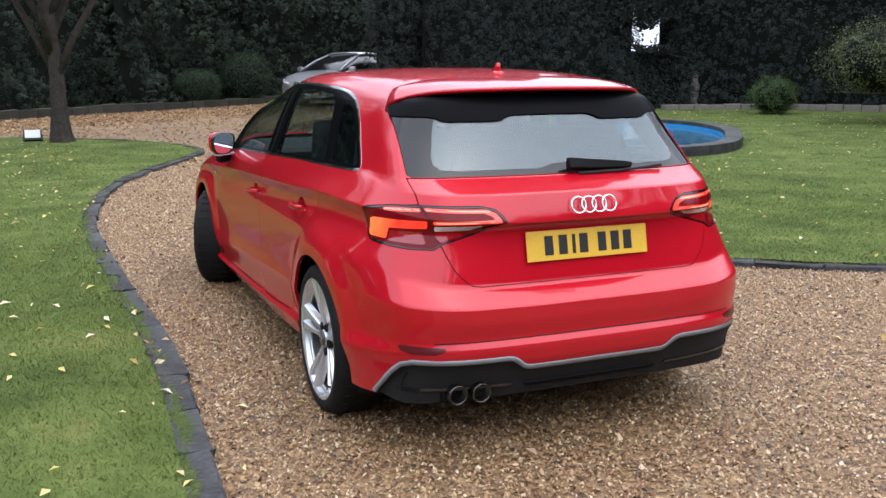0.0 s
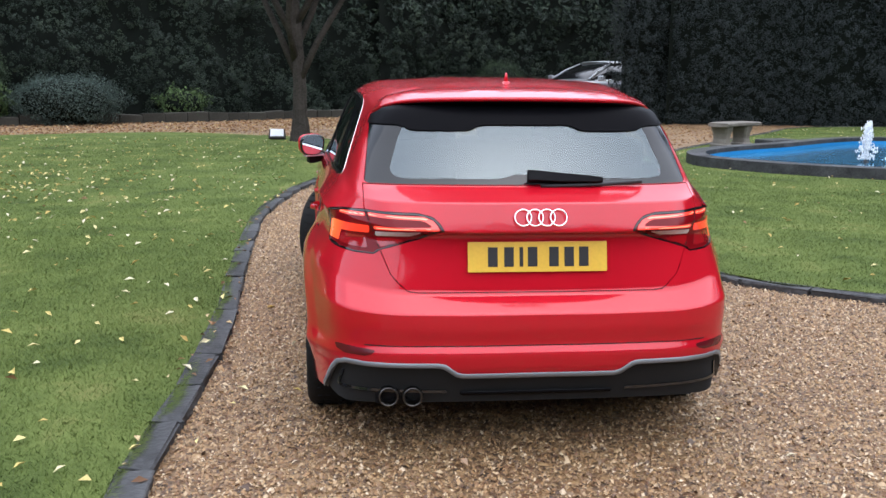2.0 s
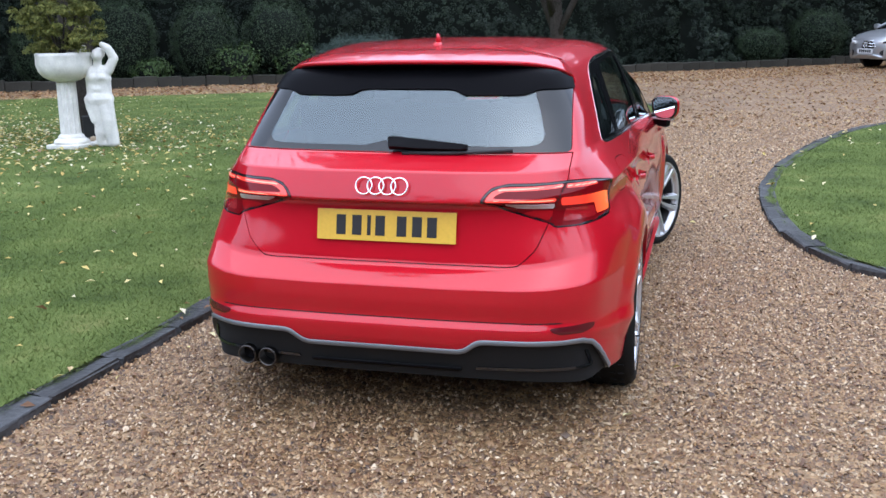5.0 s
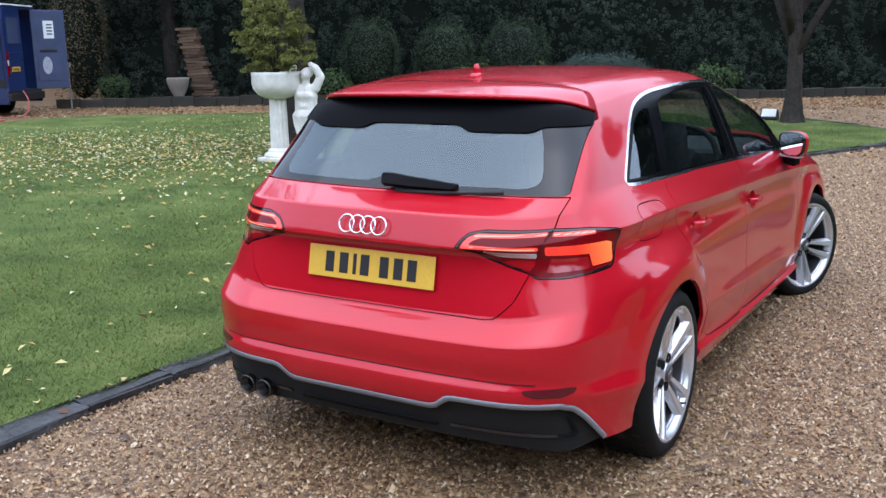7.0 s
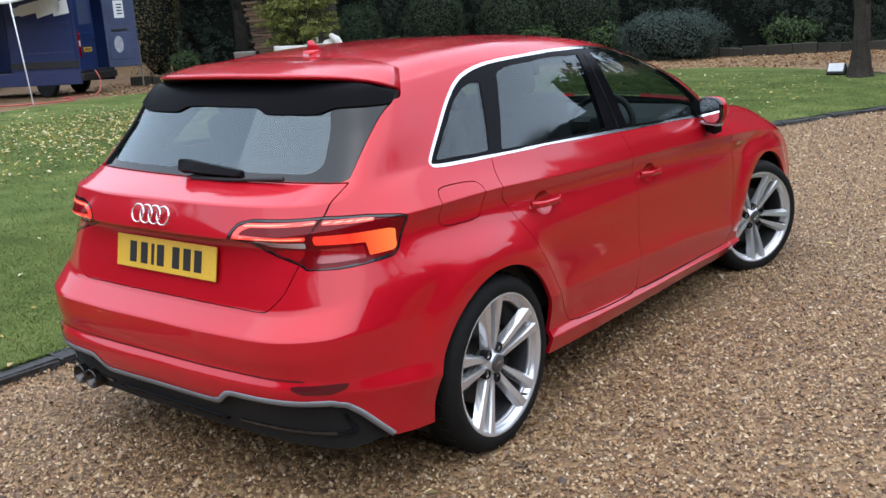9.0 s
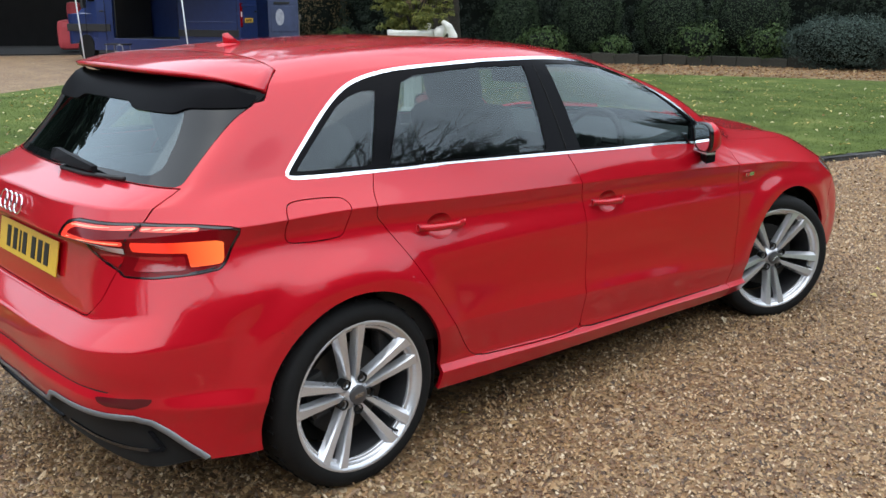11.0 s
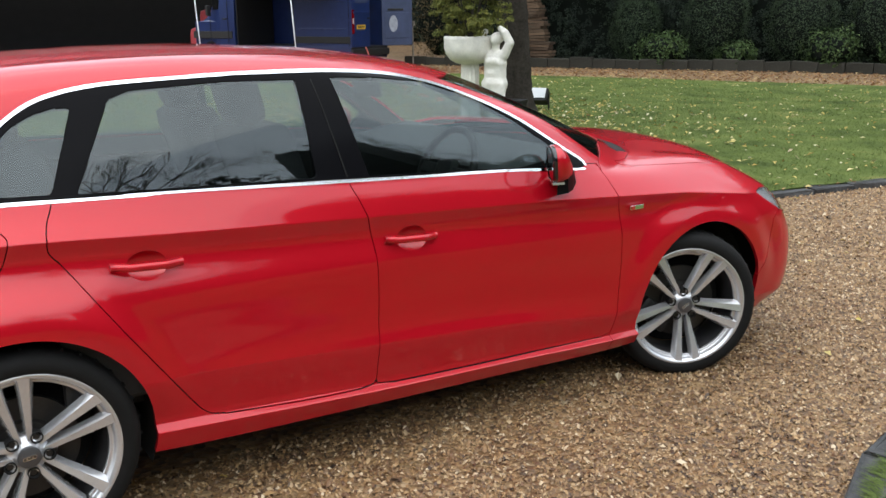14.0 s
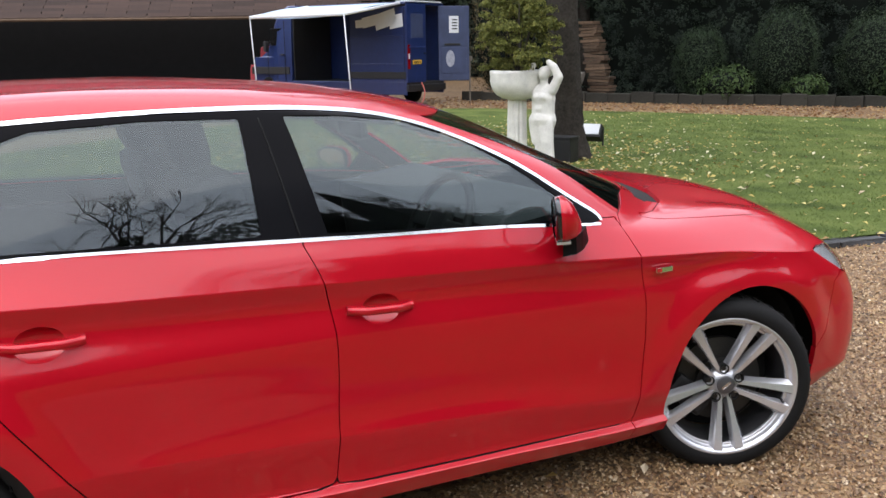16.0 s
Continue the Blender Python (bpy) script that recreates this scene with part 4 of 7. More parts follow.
# ---- white urn with a statue, planted with a golden shrub ----
urn = thing("garden_urn", Matrix.Translation((-6.50, 6.50, LAWN_Z)) @ Matrix.Diagonal((1.05, 1.05, 1.06, 1)), "white stone urn on a fluted column", "urn")
bm = bmesh.new()
box(bm, (0.42, 0.42, 0.05), pose(0, 0, 0.025), bevel=0.01)
lathe(bm, ((0.20, 0.05), (0.205, 0.075), (0.19, 0.10), (0.155, 0.115), (0.15, 0.14), (0.125, 0.165)), 28)
part("plinth", bm, WHITE_STONE, urn)
bm = bmesh.new()
n = 48
rings = []
for z in np.linspace(0.15, 0.80, 8):
    rr = 0.110 - 0.016 * (z - 0.15)
    rings.append([bm.verts.new(((rr + 0.009 * math.cos(12 * 2 * math.pi * j / n)) * math.cos(2 * math.pi * j / n), (rr + 0.009 * math.cos(12 * 2 * math.pi * j / n)) * math.sin(2 * math.pi * j / n), z)) for j in range(n)])
for a, b in zip(rings, rings[1:]):
    for j in range(n):
        bm.faces.new((a[j], a[(j + 1) % n], b[(j + 1) % n], b[j]))
part("column", bm, WHITE_STONE, urn)
bm = bmesh.new()
n = 60
prof = ((0.11, 0.78), (0.17, 0.795), (0.235, 0.835), (0.285, 0.90), (0.308, 0.98), (0.312, 1.05), (0.317, 1.07), (0.317, 1.105), (0.295, 1.11), (0.27, 1.09), (0.26, 1.03), (0.0, 1.02))
rings = []
for r, z in prof:
    rings.append([bm.verts.new(((r + (0.012 * abs(math.sin(12 * math.pi * j / n)) if 0.83 < z < 1.03 and r > .15 else 0)) * math.cos(2 * math.pi * j / n), (r + (0.012 * abs(math.sin(12 * math.pi * j / n)) if 0.83 < z < 1.03 and r > .15 else 0)) * math.sin(2 * math.pi * j / n), z)) for j in range(n)])
for a, b in zip(rings, rings[1:]):
    for j in range(n):
        bm.faces.new((a[j], a[(j + 1) % n], b[(j + 1) % n], b[j]))
bmesh.ops.remove_doubles(bm, verts=bm.verts, dist=1e-5)
part("bowl", bm, WHITE_STONE, urn, "fluted shallow bowl", smooth=True)
shrub = thing("golden_shrub", (-6.55, 6.55, LAWN_Z + 1.08), "yellow-green shrub growing in the white urn", "bush")
for k in range(7):
    a = k * 2.4
    tube("stem", [(0, 0, 0), (.10 * math.cos(a), .10 * math.sin(a), .28), (.30 * math.cos(a), .30 * math.sin(a), .62 + .05 * k)], [.018, .012, .006], BARK, shrub, n=6)
u = rng.normal(size=(230, 3))
u /= np.linalg.norm(u, axis=1)[:, None]
C = u * np.array([.50, .48, .58]) * rng.uniform(.55, 1.0, (230, 1)) * (1 + .16 * np.sin(5 * u[:, :1] + 4 * u[:, 2:]))
C[:, 2] = np.maximum(C[:, 2] + .52, .10 + .05 * rng.normal(size=230))
u = rng.normal(size=(230, 46, 3))
u[:, :, 2] = np.abs(u[:, :, 2]) * .8
u /= np.linalg.norm(u, axis=2)[:, :, None]
P = C[:, None] + u * rng.uniform(.04, .085, (230, 46, 1))
leaf_mesh("leaves", P.reshape(-1, 3), u.reshape(-1, 3), 0.021, GOLD_BUSH, shrub, rng)

# the statue: one plain mesh of joined rounded forms
statue_m = pose(-6.12, 6.62, LAWN_Z, 0, 0, 17)
bm = bmesh.new()
LEGS = (((-.03, 0, .05), .044, (-.03, -.01, .20), .058), ((-.03, -.01, .20), .058, (-.025, -.02, .33), .052), ((-.025, -.02, .33), .052, (-.055, 0, .57), .092),
         ((.10, -.02, .05), .044, (.10, -.04, .20), .056), ((.10, -.04, .20), .056, (.095, -.06, .34), .052), ((.095, -.06, .34), .052, (.05, 0, .57), .090))
TORSO = (((-.10, 0, .05), .03, (.16, -.01, .04), .035), ((-.045, 0, .60), .105, (.045, 0, .60), .105), ((-.035, 0, .73), .088, (.03, 0, .73), .088), ((-.05, 0, .58), .085, (-.055, 0, .90), .080), ((.05, 0, .58), .085, (.055, 0, .90), .080), ((-.04, 0, .85), .095, (.045, 0, .85), .095),
         ((-.10, 0, .945), .060, (.11, 0, .945), .060), ((-.05, -.07, .87), .045, (-.04, -.07, .87), .045), ((.05, -.07, .87), .045, (.06, -.07, .87), .045), ((0, 0, .98), .045, (.015, -.01, 1.06), .042))
ARMS = (((-.13, 0, .95), .050, (-.20, -.01, 1.03), .042), ((-.20, -.01, 1.03), .042, (-.155, -.03, 1.20), .034), ((-.155, -.03, 1.20), .034, (-.13, -.03, 1.235), .030),
         ((.135, 0, .95), .052, (.215, .01, 1.10), .046), ((.215, .01, 1.10), .046, (.16, -.02, 1.22), .042), ((.16, -.02, 1.22), .042, (.09, -.02, 1.27), .030))
CLOTH = (((-.13, -.02, .60), .05, (-.12, -.03, .50), .045), ((-.12, -.03, .50), .045, (-.08, -.05, .34), .035), ((.12, -.04, .60), .045, (.14, -.05, .30), .045), ((.14, -.05, .30), .045, (.15, -.04, .06), .05))
for p, r1, q, r2 in LEGS + TORSO + ARMS + CLOTH:
    p, q = Vector(p), Vector(q)
    r1, r2 = 1.2 * r1, 1.2 * r2
    k = max(2, int((q - p).length / .018))
    for f in range(k + 1):
        bmesh.ops.create_icosphere(bm, subdivisions=2, radius=r1 + (r2 - r1) * f / k, matrix=Matrix.Translation(p.lerp(q, f / k)) @ Matrix.Diagonal((1.06, .92, 1, 1)))
for p, r in (((.02, -.02, 1.14), (.068, .074, .086)), ((.03, .04, 1.165), (.074, .062, .072)), ((.02, -.085, 1.13), (.012, .016, .02))):
    bmesh.ops.create_icosphere(bm, subdivisions=3, radius=1, matrix=Matrix.Translation(p) @ Matrix.Diagonal((*r, 1)))
me = bpy.data.meshes.new("statue")
bm.to_mesh(me)
bm.free()
me.materials.append(WHITE_STONE)
statue = new("statue", me)
statue.matrix_basis = statue_m
rem = statue.modifiers.new("join", "REMESH")
rem.mode, rem.voxel_size = "VOXEL", 0.0105
smo = statue.modifiers.new("soften", "SMOOTH")
smo.iterations = 7
tagged(statue, "white stone figure standing against the urn", "statue")

# flood lamps and boxes on the lawn
def flood_lamp(place, turn, label):
    root = thing("flood_lamp", pose(*place, 0, 0, turn), label, "lamp", "flood lamps on the lawn")
    bm = bmesh.new()
    box(bm, (0.32, 0.16, 0.22), pose(0, 0, 0.20, -35), bevel=0.02)
    part("housing", bm, BLACK_MATT, root)
    bm = bmesh.new()
    box(bm, (0.27, 0.012, 0.17), pose(0, -0.07, 0.26, -35), bevel=0.004)
    part("lens", bm, WHITE_PAINT, root, "pale flat lamp glass")
    for s in (-0.17, 0.17):
        bm = bmesh.new()
        box(bm, (0.012, 0.05, 0.24), pose(s, 0, 0.12))
        part("bracket", bm, BLACK_MATT, root)
    return root


flood_lamp((-7.95, 8.75, LAWN_Z), 35, "black flood lamp with a pale glass on the lawn")
flood_lamp((-2.05, 15.75, LAWN_Z - 0.12), 0, "small white-faced flood lamp beside the tree")
crate = thing("black_box", pose(-6.66, 7.29, LAWN_Z, 0, 0, 30), "black plastic box at the foot of the tree", "box")
bm = bmesh.new()
box(bm, (0.34, 0.26, 0.30), pose(0, 0, 0.15), bevel=0.02)
part("body", bm, BLACK_MATT, crate)
bm = bmesh.new()
box(bm, (0.36, 0.28, 0.03), pose(0, 0, 0.312), bevel=0.008)
part("lid", bm, BLACK_MATT, crate)
bm = bmesh.new()
bmesh.ops.create_icosphere(bm, subdivisions=2, radius=0.05, matrix=Matrix.Translation((-6.5, 6.95, LAWN_Z + 0.045)))
tagged(part("pale_ball", bm, PALE_LEAF, None, smooth=True), "small pale yellow ball on the grass", "ball")

# timber stack and a stone planter before the hedge
stack = thing("timber_stack", pose(-17.7, 16.35, 0.03, 0, 0, 25), "leaning stack of weathered timber boards", "timber")
for i in range(26):
    bm = bmesh.new()
    box(bm, (0.66 - 0.008 * i + rng.normal(0, 0.06), 0.36, 0.062 + rng.uniform(0, .014)), bevel=0.006)
    ob = part("board", bm, OLD_WOOD, stack)
    ob.matrix_basis = pose(.26 - 0.021 * i + rng.normal(0, 0.03), rng.normal(0, 0.02), 0.035 + 0.081 * i, 0, rng.normal(0, 1.2), rng.normal(0, 6))
planter = thing("stone_planter", Matrix.Translation((-17.8, 15.65, 0.03)) @ Matrix.Diagonal((1.2, 1.2, 2.1, 1)), "small grey stone planter bowl in the border", "planter")
bm = bmesh.new()
lathe(bm, ((0.12, 0), (0.13, 0.05), (0.10, 0.10), (0.22, 0.24), (0.26, 0.34), (0.24, 0.36), (0.20, 0.33)), 20)
part("bowl", bm, GREY_STONE, planter, smooth=True)
fig = thing("garden_ornament", (17.4, 21.2, 0.05), "small pale stone ornament by the hedge", "ornament")
bm = bmesh.new()
lathe(bm, ((0.16, 0), (0.16, 0.1), (0.10, 0.16), (0.13, 0.45), (0.15, 0.7), (0.08, 0.85), (0.10, 0.95), (0.08, 1.05), (0, 1.1)), 16)
part("body", bm, GREY_STONE, fig, smooth=True)

# ---- blue van with awning, open barn, silver saloon ----
def plain_wheel(parent, m, radius=0.33, width=0.22):
    w = part_empty("wheel", parent, m)
    bm = bmesh.new()
    lathe(bm, ((radius * .6, -width / 2), (radius * .93, -width / 2), (radius, -width * .36), (radius, width * .36), (radius * .93, width / 2), (radius * .6, width / 2)), 28)
    part("tyre", bm, RUBBER, w, smooth=False)
    bm = bmesh.new()
    lathe(bm, ((0.0, width * .40), (radius * .18, width * .42), (radius * .2, width * .30), (radius * .5, width * .34), (radius * .62, width * .46), (radius * .62, -width * .3), (0, -width * .3)), 28)
    for k in range(7):
        a = 2 * math.pi * k / 7
        box(bm, (radius * .45, radius * .13, .02), pose(radius * .36 * math.cos(a), radius * .36 * math.sin(a), width * .40, 0, 0, math.degrees(a)))
    part("rim", bm, ALLOY, w)
    return w


def part_empty(name, parent, m):
    e = new(name)
    e.empty_display_size = 0.05
    e.parent = parent
    e.matrix_basis = m
    return e


def loft(name, rings, material, parent, label="", smooth=True, cap=True):
    n = len(rings[0])
    V = [p for r in rings for p in r]
    F = [(i * n + j, i * n + (j + 1) % n, (i + 1) * n + (j + 1) % n, (i + 1) * n + j) for i in range(len(rings) - 1) for j in range(n)]
    if cap:
        F += [tuple(range(n))[::-1], tuple(range((len(rings) - 1) * n, len(rings) * n))]
    bm = bmesh.new()
    vs = [bm.verts.new(v) for v in V]
    for f in F:
        bm.faces.new([vs[i] for i in f])
    return part(name, bm, material, parent, label, smooth)


# van: x ahead, y to its left, its left rear corner at the origin
VAN = Matrix.Translation((-18.7, 11.06, 0)) @ Matrix.Diagonal((.86, .86, 1.10, 1)) @ Matrix(((-.89, .456, 0, 0), (-.456, -.89, 0, 0), (0, 0, 1, 0), (0, 0, 0, 1)))
van = thing("van", VAN, "dark blue panel van with its side and rear doors open", "van")
W = 1.98


def van_ring(x, top, low=0.45, inset=0.0, y0=0.0):
    r = 0.16
    y1, y2 = -inset, -(W - inset)
    return [(x, y1 + 0.0, low), (x, y1, 1.15), (x, y1 - 0.05, top - r * 1.5), (x, y1 - 0.12, top - r * .5), (x, y1 - 0.28, top), (x, y2 + 0.28, top), (x, y2 + 0.12, top - r * .5), (x, y2 + 0.05, top - r * 1.5), (x, y2, 1.15), (x, y2, low)]


loft("body", [van_ring(4.6, 2.42), van_ring(4.95, 2.42), van_ring(5.22, 2.30), van_ring(5.45, 2.05, .45, .05), van_ring(5.80, 1.42, .45, .07), van_ring(6.35, 1.16, .42, .14), van_ring(6.57, .95, .40, .25)], VAN_BLUE, van, smooth=False)
bm = bmesh.new()
box(bm, (4.6, 0.05, 1.85), pose(2.3, -W + 0.03, 1.45))
part("side_wall", bm, VAN_BLUE, van)
bm = bmesh.new()
box(bm, (2.17, 0.05, 1.72), pose(1.085, -0.03, 1.42), bevel=0.01)
box(bm, (2.17, 0.06, 0.05), pose(1.085, -0.02, 1.18))
part("side_panel", bm, VAN_BLUE, van)
bm = bmesh.new()
box(bm, (4.66, W, 0.06), pose(2.33, -W / 2, 2.36), bevel=0.02)
part("roof", bm, VAN_BLUE, van)
bm = bmesh.new()
box(bm, (4.6, W - .02, 0.12), pose(2.3, -W / 2, 0.50))
part("floor", bm, TRIM_DARK, van)
for y in (-.03, -W + .03):
    bm = bmesh.new()
    box(bm, (5.4, .05, .30), pose(2.7, y, .42), bevel=.015)
    part("sill", bm, VAN_BLUE, van)
bm = bmesh.new()
box(bm, (0.04, 0.98, 1.78), pose(-0.01, -0.50, 1.44), bevel=0.012)
rd = part("rear_door", bm, VAN_BLUE, van, "closed blue rear door")
bm = bmesh.new()
box(bm, (0.012, 0.62, 0.55), pose(-0.035, -0.52, 1.85), bevel=0.004)
# flat grey-blue stands in for the bluish reflection in this pane
part("door_window", bm, VAN_GREY, rd)
bm = bmesh.new()
box(bm, (0.012, 0.44, 0.10), pose(-0.04, -0.50, 1.02), bevel=0.003)
pl = part("number_plate", bm, PLATE_YELLOW, rd, "yellow rear number plate")
for k in range(6):
    bm = bmesh.new()
    box(bm, (0.004, 0.035, 0.06), pose(-0.048, -0.34 - 0.06 * k, 1.02))
    part("plate_bar", bm, PLATE_INK, pl)
bm = bmesh.new()
box(bm, (0.06, 0.14, 0.56), pose(-0.01, -0.10, 1.14), bevel=0.02)
tl = part("tail_lamp", bm, LAMP_DARK, van, "tall red tail lamp")
bm = bmesh.new()
box(bm, (0.012, 0.06, 0.12), pose(-0.042, -0.10, 1.16), bevel=0.004)
part("reversing_lens", bm, LAMP_CLEAR, tl, "clear reversing lens")
for x, z in ((1.085, .98), (1.085, 1.62)):
    bm = bmesh.new()
    box(bm, (1.95, 0.022, 0.03), pose(x, -0.002, z), bevel=0.009)
    part("swage", bm, VAN_BLUE, van)
bm = bmesh.new()
box(bm, (2.15, 0.03, 0.16), pose(1.085, 0.004, .72), bevel=0.01)
part("lower_moulding", bm, BLACK_MATT, van)
for x in (0.06, 2.15):
    bm = bmesh.new()
    box(bm, (0.012, 0.012, 1.70), pose(x, -0.002, 1.42))
    part("panel_joint", bm, GAP, van)
bm = bmesh.new()
box(bm, (.03, .10, .035), pose(-.045, -.90, 1.22), bevel=.008)
part("handle", bm, BLACK_MATT, rd)
bm = bmesh.new()
box(bm, (.03, .85, .05), pose(-.035, -.52, 1.36), bevel=.012)
part("swage", bm, VAN_BLUE, rd)
for x0, x1 in (((4.86, 0.03, .52), (4.86, 0.03, 2.05)), ((5.62, .03, .62), (5.62, .03, 1.40))):
    tube("cab_door_joint", [x0, x1], .010, GAP, van, n=6)
bm = bmesh.new()
box(bm, (.16, .04, .04), pose(5.0, .02, 1.22), bevel=.012)
part("cab_door_handle", bm, BLACK_MATT, van)
bm = bmesh.new()
box(bm, (0.10, W, 0.16), pose(-0.03, -W / 2, 0.42), bevel=0.03)
part("rear_bumper", bm, BLACK_MATT, van)
# the open right rear door
bm = bmesh.new()
box(bm, (0.98, 0.05, 1.78), bevel=0.022)
od = part("open_door", bm, VAN_GREY, van, "open rear door showing its grey-blue inside")
od.matrix_basis = pose(-0.30, -2.10, 1.44, 0, 0, 45)
bm = bmesh.new()
box(bm, (0.30, 0.008, 0.40), pose(0.0, 0.032, 0.45), bevel=0.002)
st = part("sticker", bm, WHITE_PAINT, od, "white printed sheet")
for k in range(4):
    bm = bmesh.new()
    box(bm, (0.16, 0.004, 0.03), pose(-0.02, 0.038, 0.56 - 0.07 * k))
    part("print_bar", bm, TRIM_DARK, st)
bm = bmesh.new()
box(bm, (0.80, 0.02, 0.62), pose(0, 0.03, -0.40), bevel=0.01)
dc = part("door_card", bm, VAN_GREY, od)
bm = bmesh.new()
box(bm, (0.50, 0.03, 0.05), pose(0.05, 0.045, -0.02), bevel=0.012)
part("door_bar", bm, BLACK_MATT, od)
bm = bmesh.new()
lathe(bm, ((0.0, 0), (0.17, .004), (0.2, 0)), 18, pose(0.12, 0.043, -0.36, -90) @ Matrix.Diagonal((.7, 1, 1, 1)))
part("scuff", bm, pbr("worn_pale_patch", (.34, .36, .42), rough=.7, vary=.5, scale=12), dc, "pale worn patch on the door lining")
bm = bmesh.new()
box(bm, (0.55, 0.012, 0.42), pose(5.28, -0.042, 1.66, 0, 0, 0), bevel=0.003)
part("cab_window", bm, BLACK_GLOSS, van)
bm = bmesh.new()
box(bm, (0.05, 1.5, 0.66), pose(5.66, -W / 2, 1.74, 0, -32, 0), bevel=0.01)
part("windscreen", bm, BLACK_GLOSS, van)
bm = bmesh.new()
box(bm, (0.10, 0.16, 0.26), pose(5.62, 0.10, 1.42), bevel=0.02)
part("door_mirror", bm, BLACK_MATT, van)
bm = bmesh.new()
box(bm, (1.7, 0.03, 0.18), pose(5.55, 0.012, 0.82), bevel=0.01)
part("side_moulding", bm, BLACK_MATT, van)
bm = bmesh.new()
box(bm, (0.05, W - .2, 1.7), pose(4.58, -W / 2, 1.42))
part("bulkhead", bm, TRIM_DARK, van)
for x in (1.15, 5.72):
    for y, s in ((-0.12, -90), (-W + 0.12, 90)):
        plain_wheel(van, pose(x, y, 0.33, s, 0, 0))
for x, y, sx, sz in ((.75, -.12, 1.1, .6), (1.35, -.12, .8, .4), (.35, -.1, .7, .5), (1.75, -.1, .4, .3)):
    bm = bmesh.new()
    box(bm, (sx * .7, 0.012, sz * .6), pose(x, 0.006, 1.93 + .12 * (sx - .5), 0, 10 * sx, 0), bevel=0.004)
    part("reflective_patch", bm, WHITE_PAINT, van, "white worn lettering patch")

bm = bmesh.new()
box(bm, (.5, W - .3, .03), pose(.22, -W / 2, 2.405), bevel=.01)
part("roof_patch", bm, WHITE_PAINT, van, "white worn roof edge")
# awning on the van's left side
awn = thing("awning", VAN, "pale blue canvas awning on thin white poles", "awning")
V, F = [], []
for i in range(13):
    for j in range(9):
        f, g = i / 12, j / 8
        V.append((.2 + 3.6 * f, 0.0 + 2.55 * g, 2.36 - 0.30 * g + 0.05 * math.sin(math.pi * g) - 0.05 * math.sin(math.pi * f) * g))
for i in range(12):
    for j in range(8):
        a = i * 9 + j
        F.append((a, a + 1, a + 10, a + 9))
ca = mesh_object("canopy", V, F, AWNING, awn)
so = ca.modifiers.new("thick", "SOLIDIFY")
so.thickness = 0.012
for a, b in (((.2, 2.55, 2.07), (3.8, 2.55, 2.07)), ((.2, 0, 2.36), (.2, 2.55, 2.07)), ((3.8, 0, 2.36), (3.8, 2.55, 2.07))):
    tube("rail", [a, b], 0.035, WHITE_PAINT, awn)
for x in (.2, 3.8):
    tube("pole", [(x, 2.55, 2.07), (x - .25, 2.6, 0.0)], 0.018, WHITE_PAINT, awn)
# folding table with gear, waste post and hose by the van
tab = thing("folding_table", VAN @ pose(3.9, 0.7, 0), "small dark folding table with gear beside the van", "table")
bm = bmesh.new()
box(bm, (0.7, 0.45, 0.03), pose(0, 0, 0.45), bevel=0.006)
part("tabletop", bm, BLACK_MATT, tab)
for sx in (-.3, .3):
    for sy in (-.18, .18):
        bm = bmesh.new()
        rod(bm, (sx, sy, 0), (sx, sy, 0.44), 0.012, n=8)
        part("leg", bm, ALLOY, tab)
bucket = thing("bucket", VAN @ pose(3.6, 1.0, 0), "white bucket on the gravel beside the van", "bucket")
bm = bmesh.new()
lathe(bm, ((.11, 0), (.15, .3), (.155, .3), (.15, .28), (.12, .05)), 18)
part("body", bm, WHITE_PAINT, bucket)
tube("handle", [(-.15, 0, .3), (-.1, 0, .42), (0, 0, .46), (.1, 0, .42), (.15, 0, .3)], .005, ALLOY, bucket)
pst = thing("metal_post", VAN @ pose(-.6, -2.55, 0), "thin grey metal post beside the van", "post")
bm = bmesh.new()
rod(bm, (0, 0, 0), (0, 0, 1.05), 0.025)
box(bm, (.12, .1, .12), pose(0, 0, 1.08), bevel=.01)
part("pole", bm, GREY_STONE, pst)
hs = curve_through([(-.12, -.6, .55), (-.30, -.5, .3), (-.25, -.2, .02), (.3, .6, .015), (-.6, 1.6, .015), (.5, 2.6, .015), (2.0, 3.2, .015)], 10, closed=False)
h = tube("hose", [tuple(VAN @ Vector(p)) for p in hs], 0.016, HOSE)
tagged(h, "red hose trailing from the van over the gravel", "hose")

# barn with an open black front and a tiled roof
BARN = Matrix.Translation((-27.1, 8.14, 0)) @ pose(0, 0, 0, 0, 0, 64) @ Matrix.Diagonal((1.3, 1.3, 1.1, 1))
barn = thing("barn", BARN, "black timber barn with an open front and a brown tiled roof", "barn")
for name, size, p in (("rear_wall", (14, .15, 2.6), (-3.5, 4.8, 1.3)), ("end_wall", (.15, 4.9, 2.6), (3.4, 2.4, 1.3)), ("end_wall", (.15, 4.9, 2.6), (-10.4, 2.4, 1.3)), ("floor", (13.7, 4.7, .04), (-3.5, 2.4, .02))):
    bm = bmesh.new()
    box(bm, size, pose(*p))
    part(name, bm, TIMBER_BLACK, barn)
for x in (-10.3, 3.3):
    bm = bmesh.new()
    box(bm, (.2, .2, 2.5), pose(x, .05, 1.25), bevel=.01)
    part("post", bm, TIMBER_BLACK, barn)
bm = bmesh.new()
box(bm, (14, .22, .3), pose(-3.5, .05, 2.36), bevel=.01)
part("beam", bm, TIMBER_BLACK, barn)
slope = math.radians(42)
roof = part_empty("roof", barn, pose(-3.5, -.35, 2.28, 42))
bm = bmesh.new()
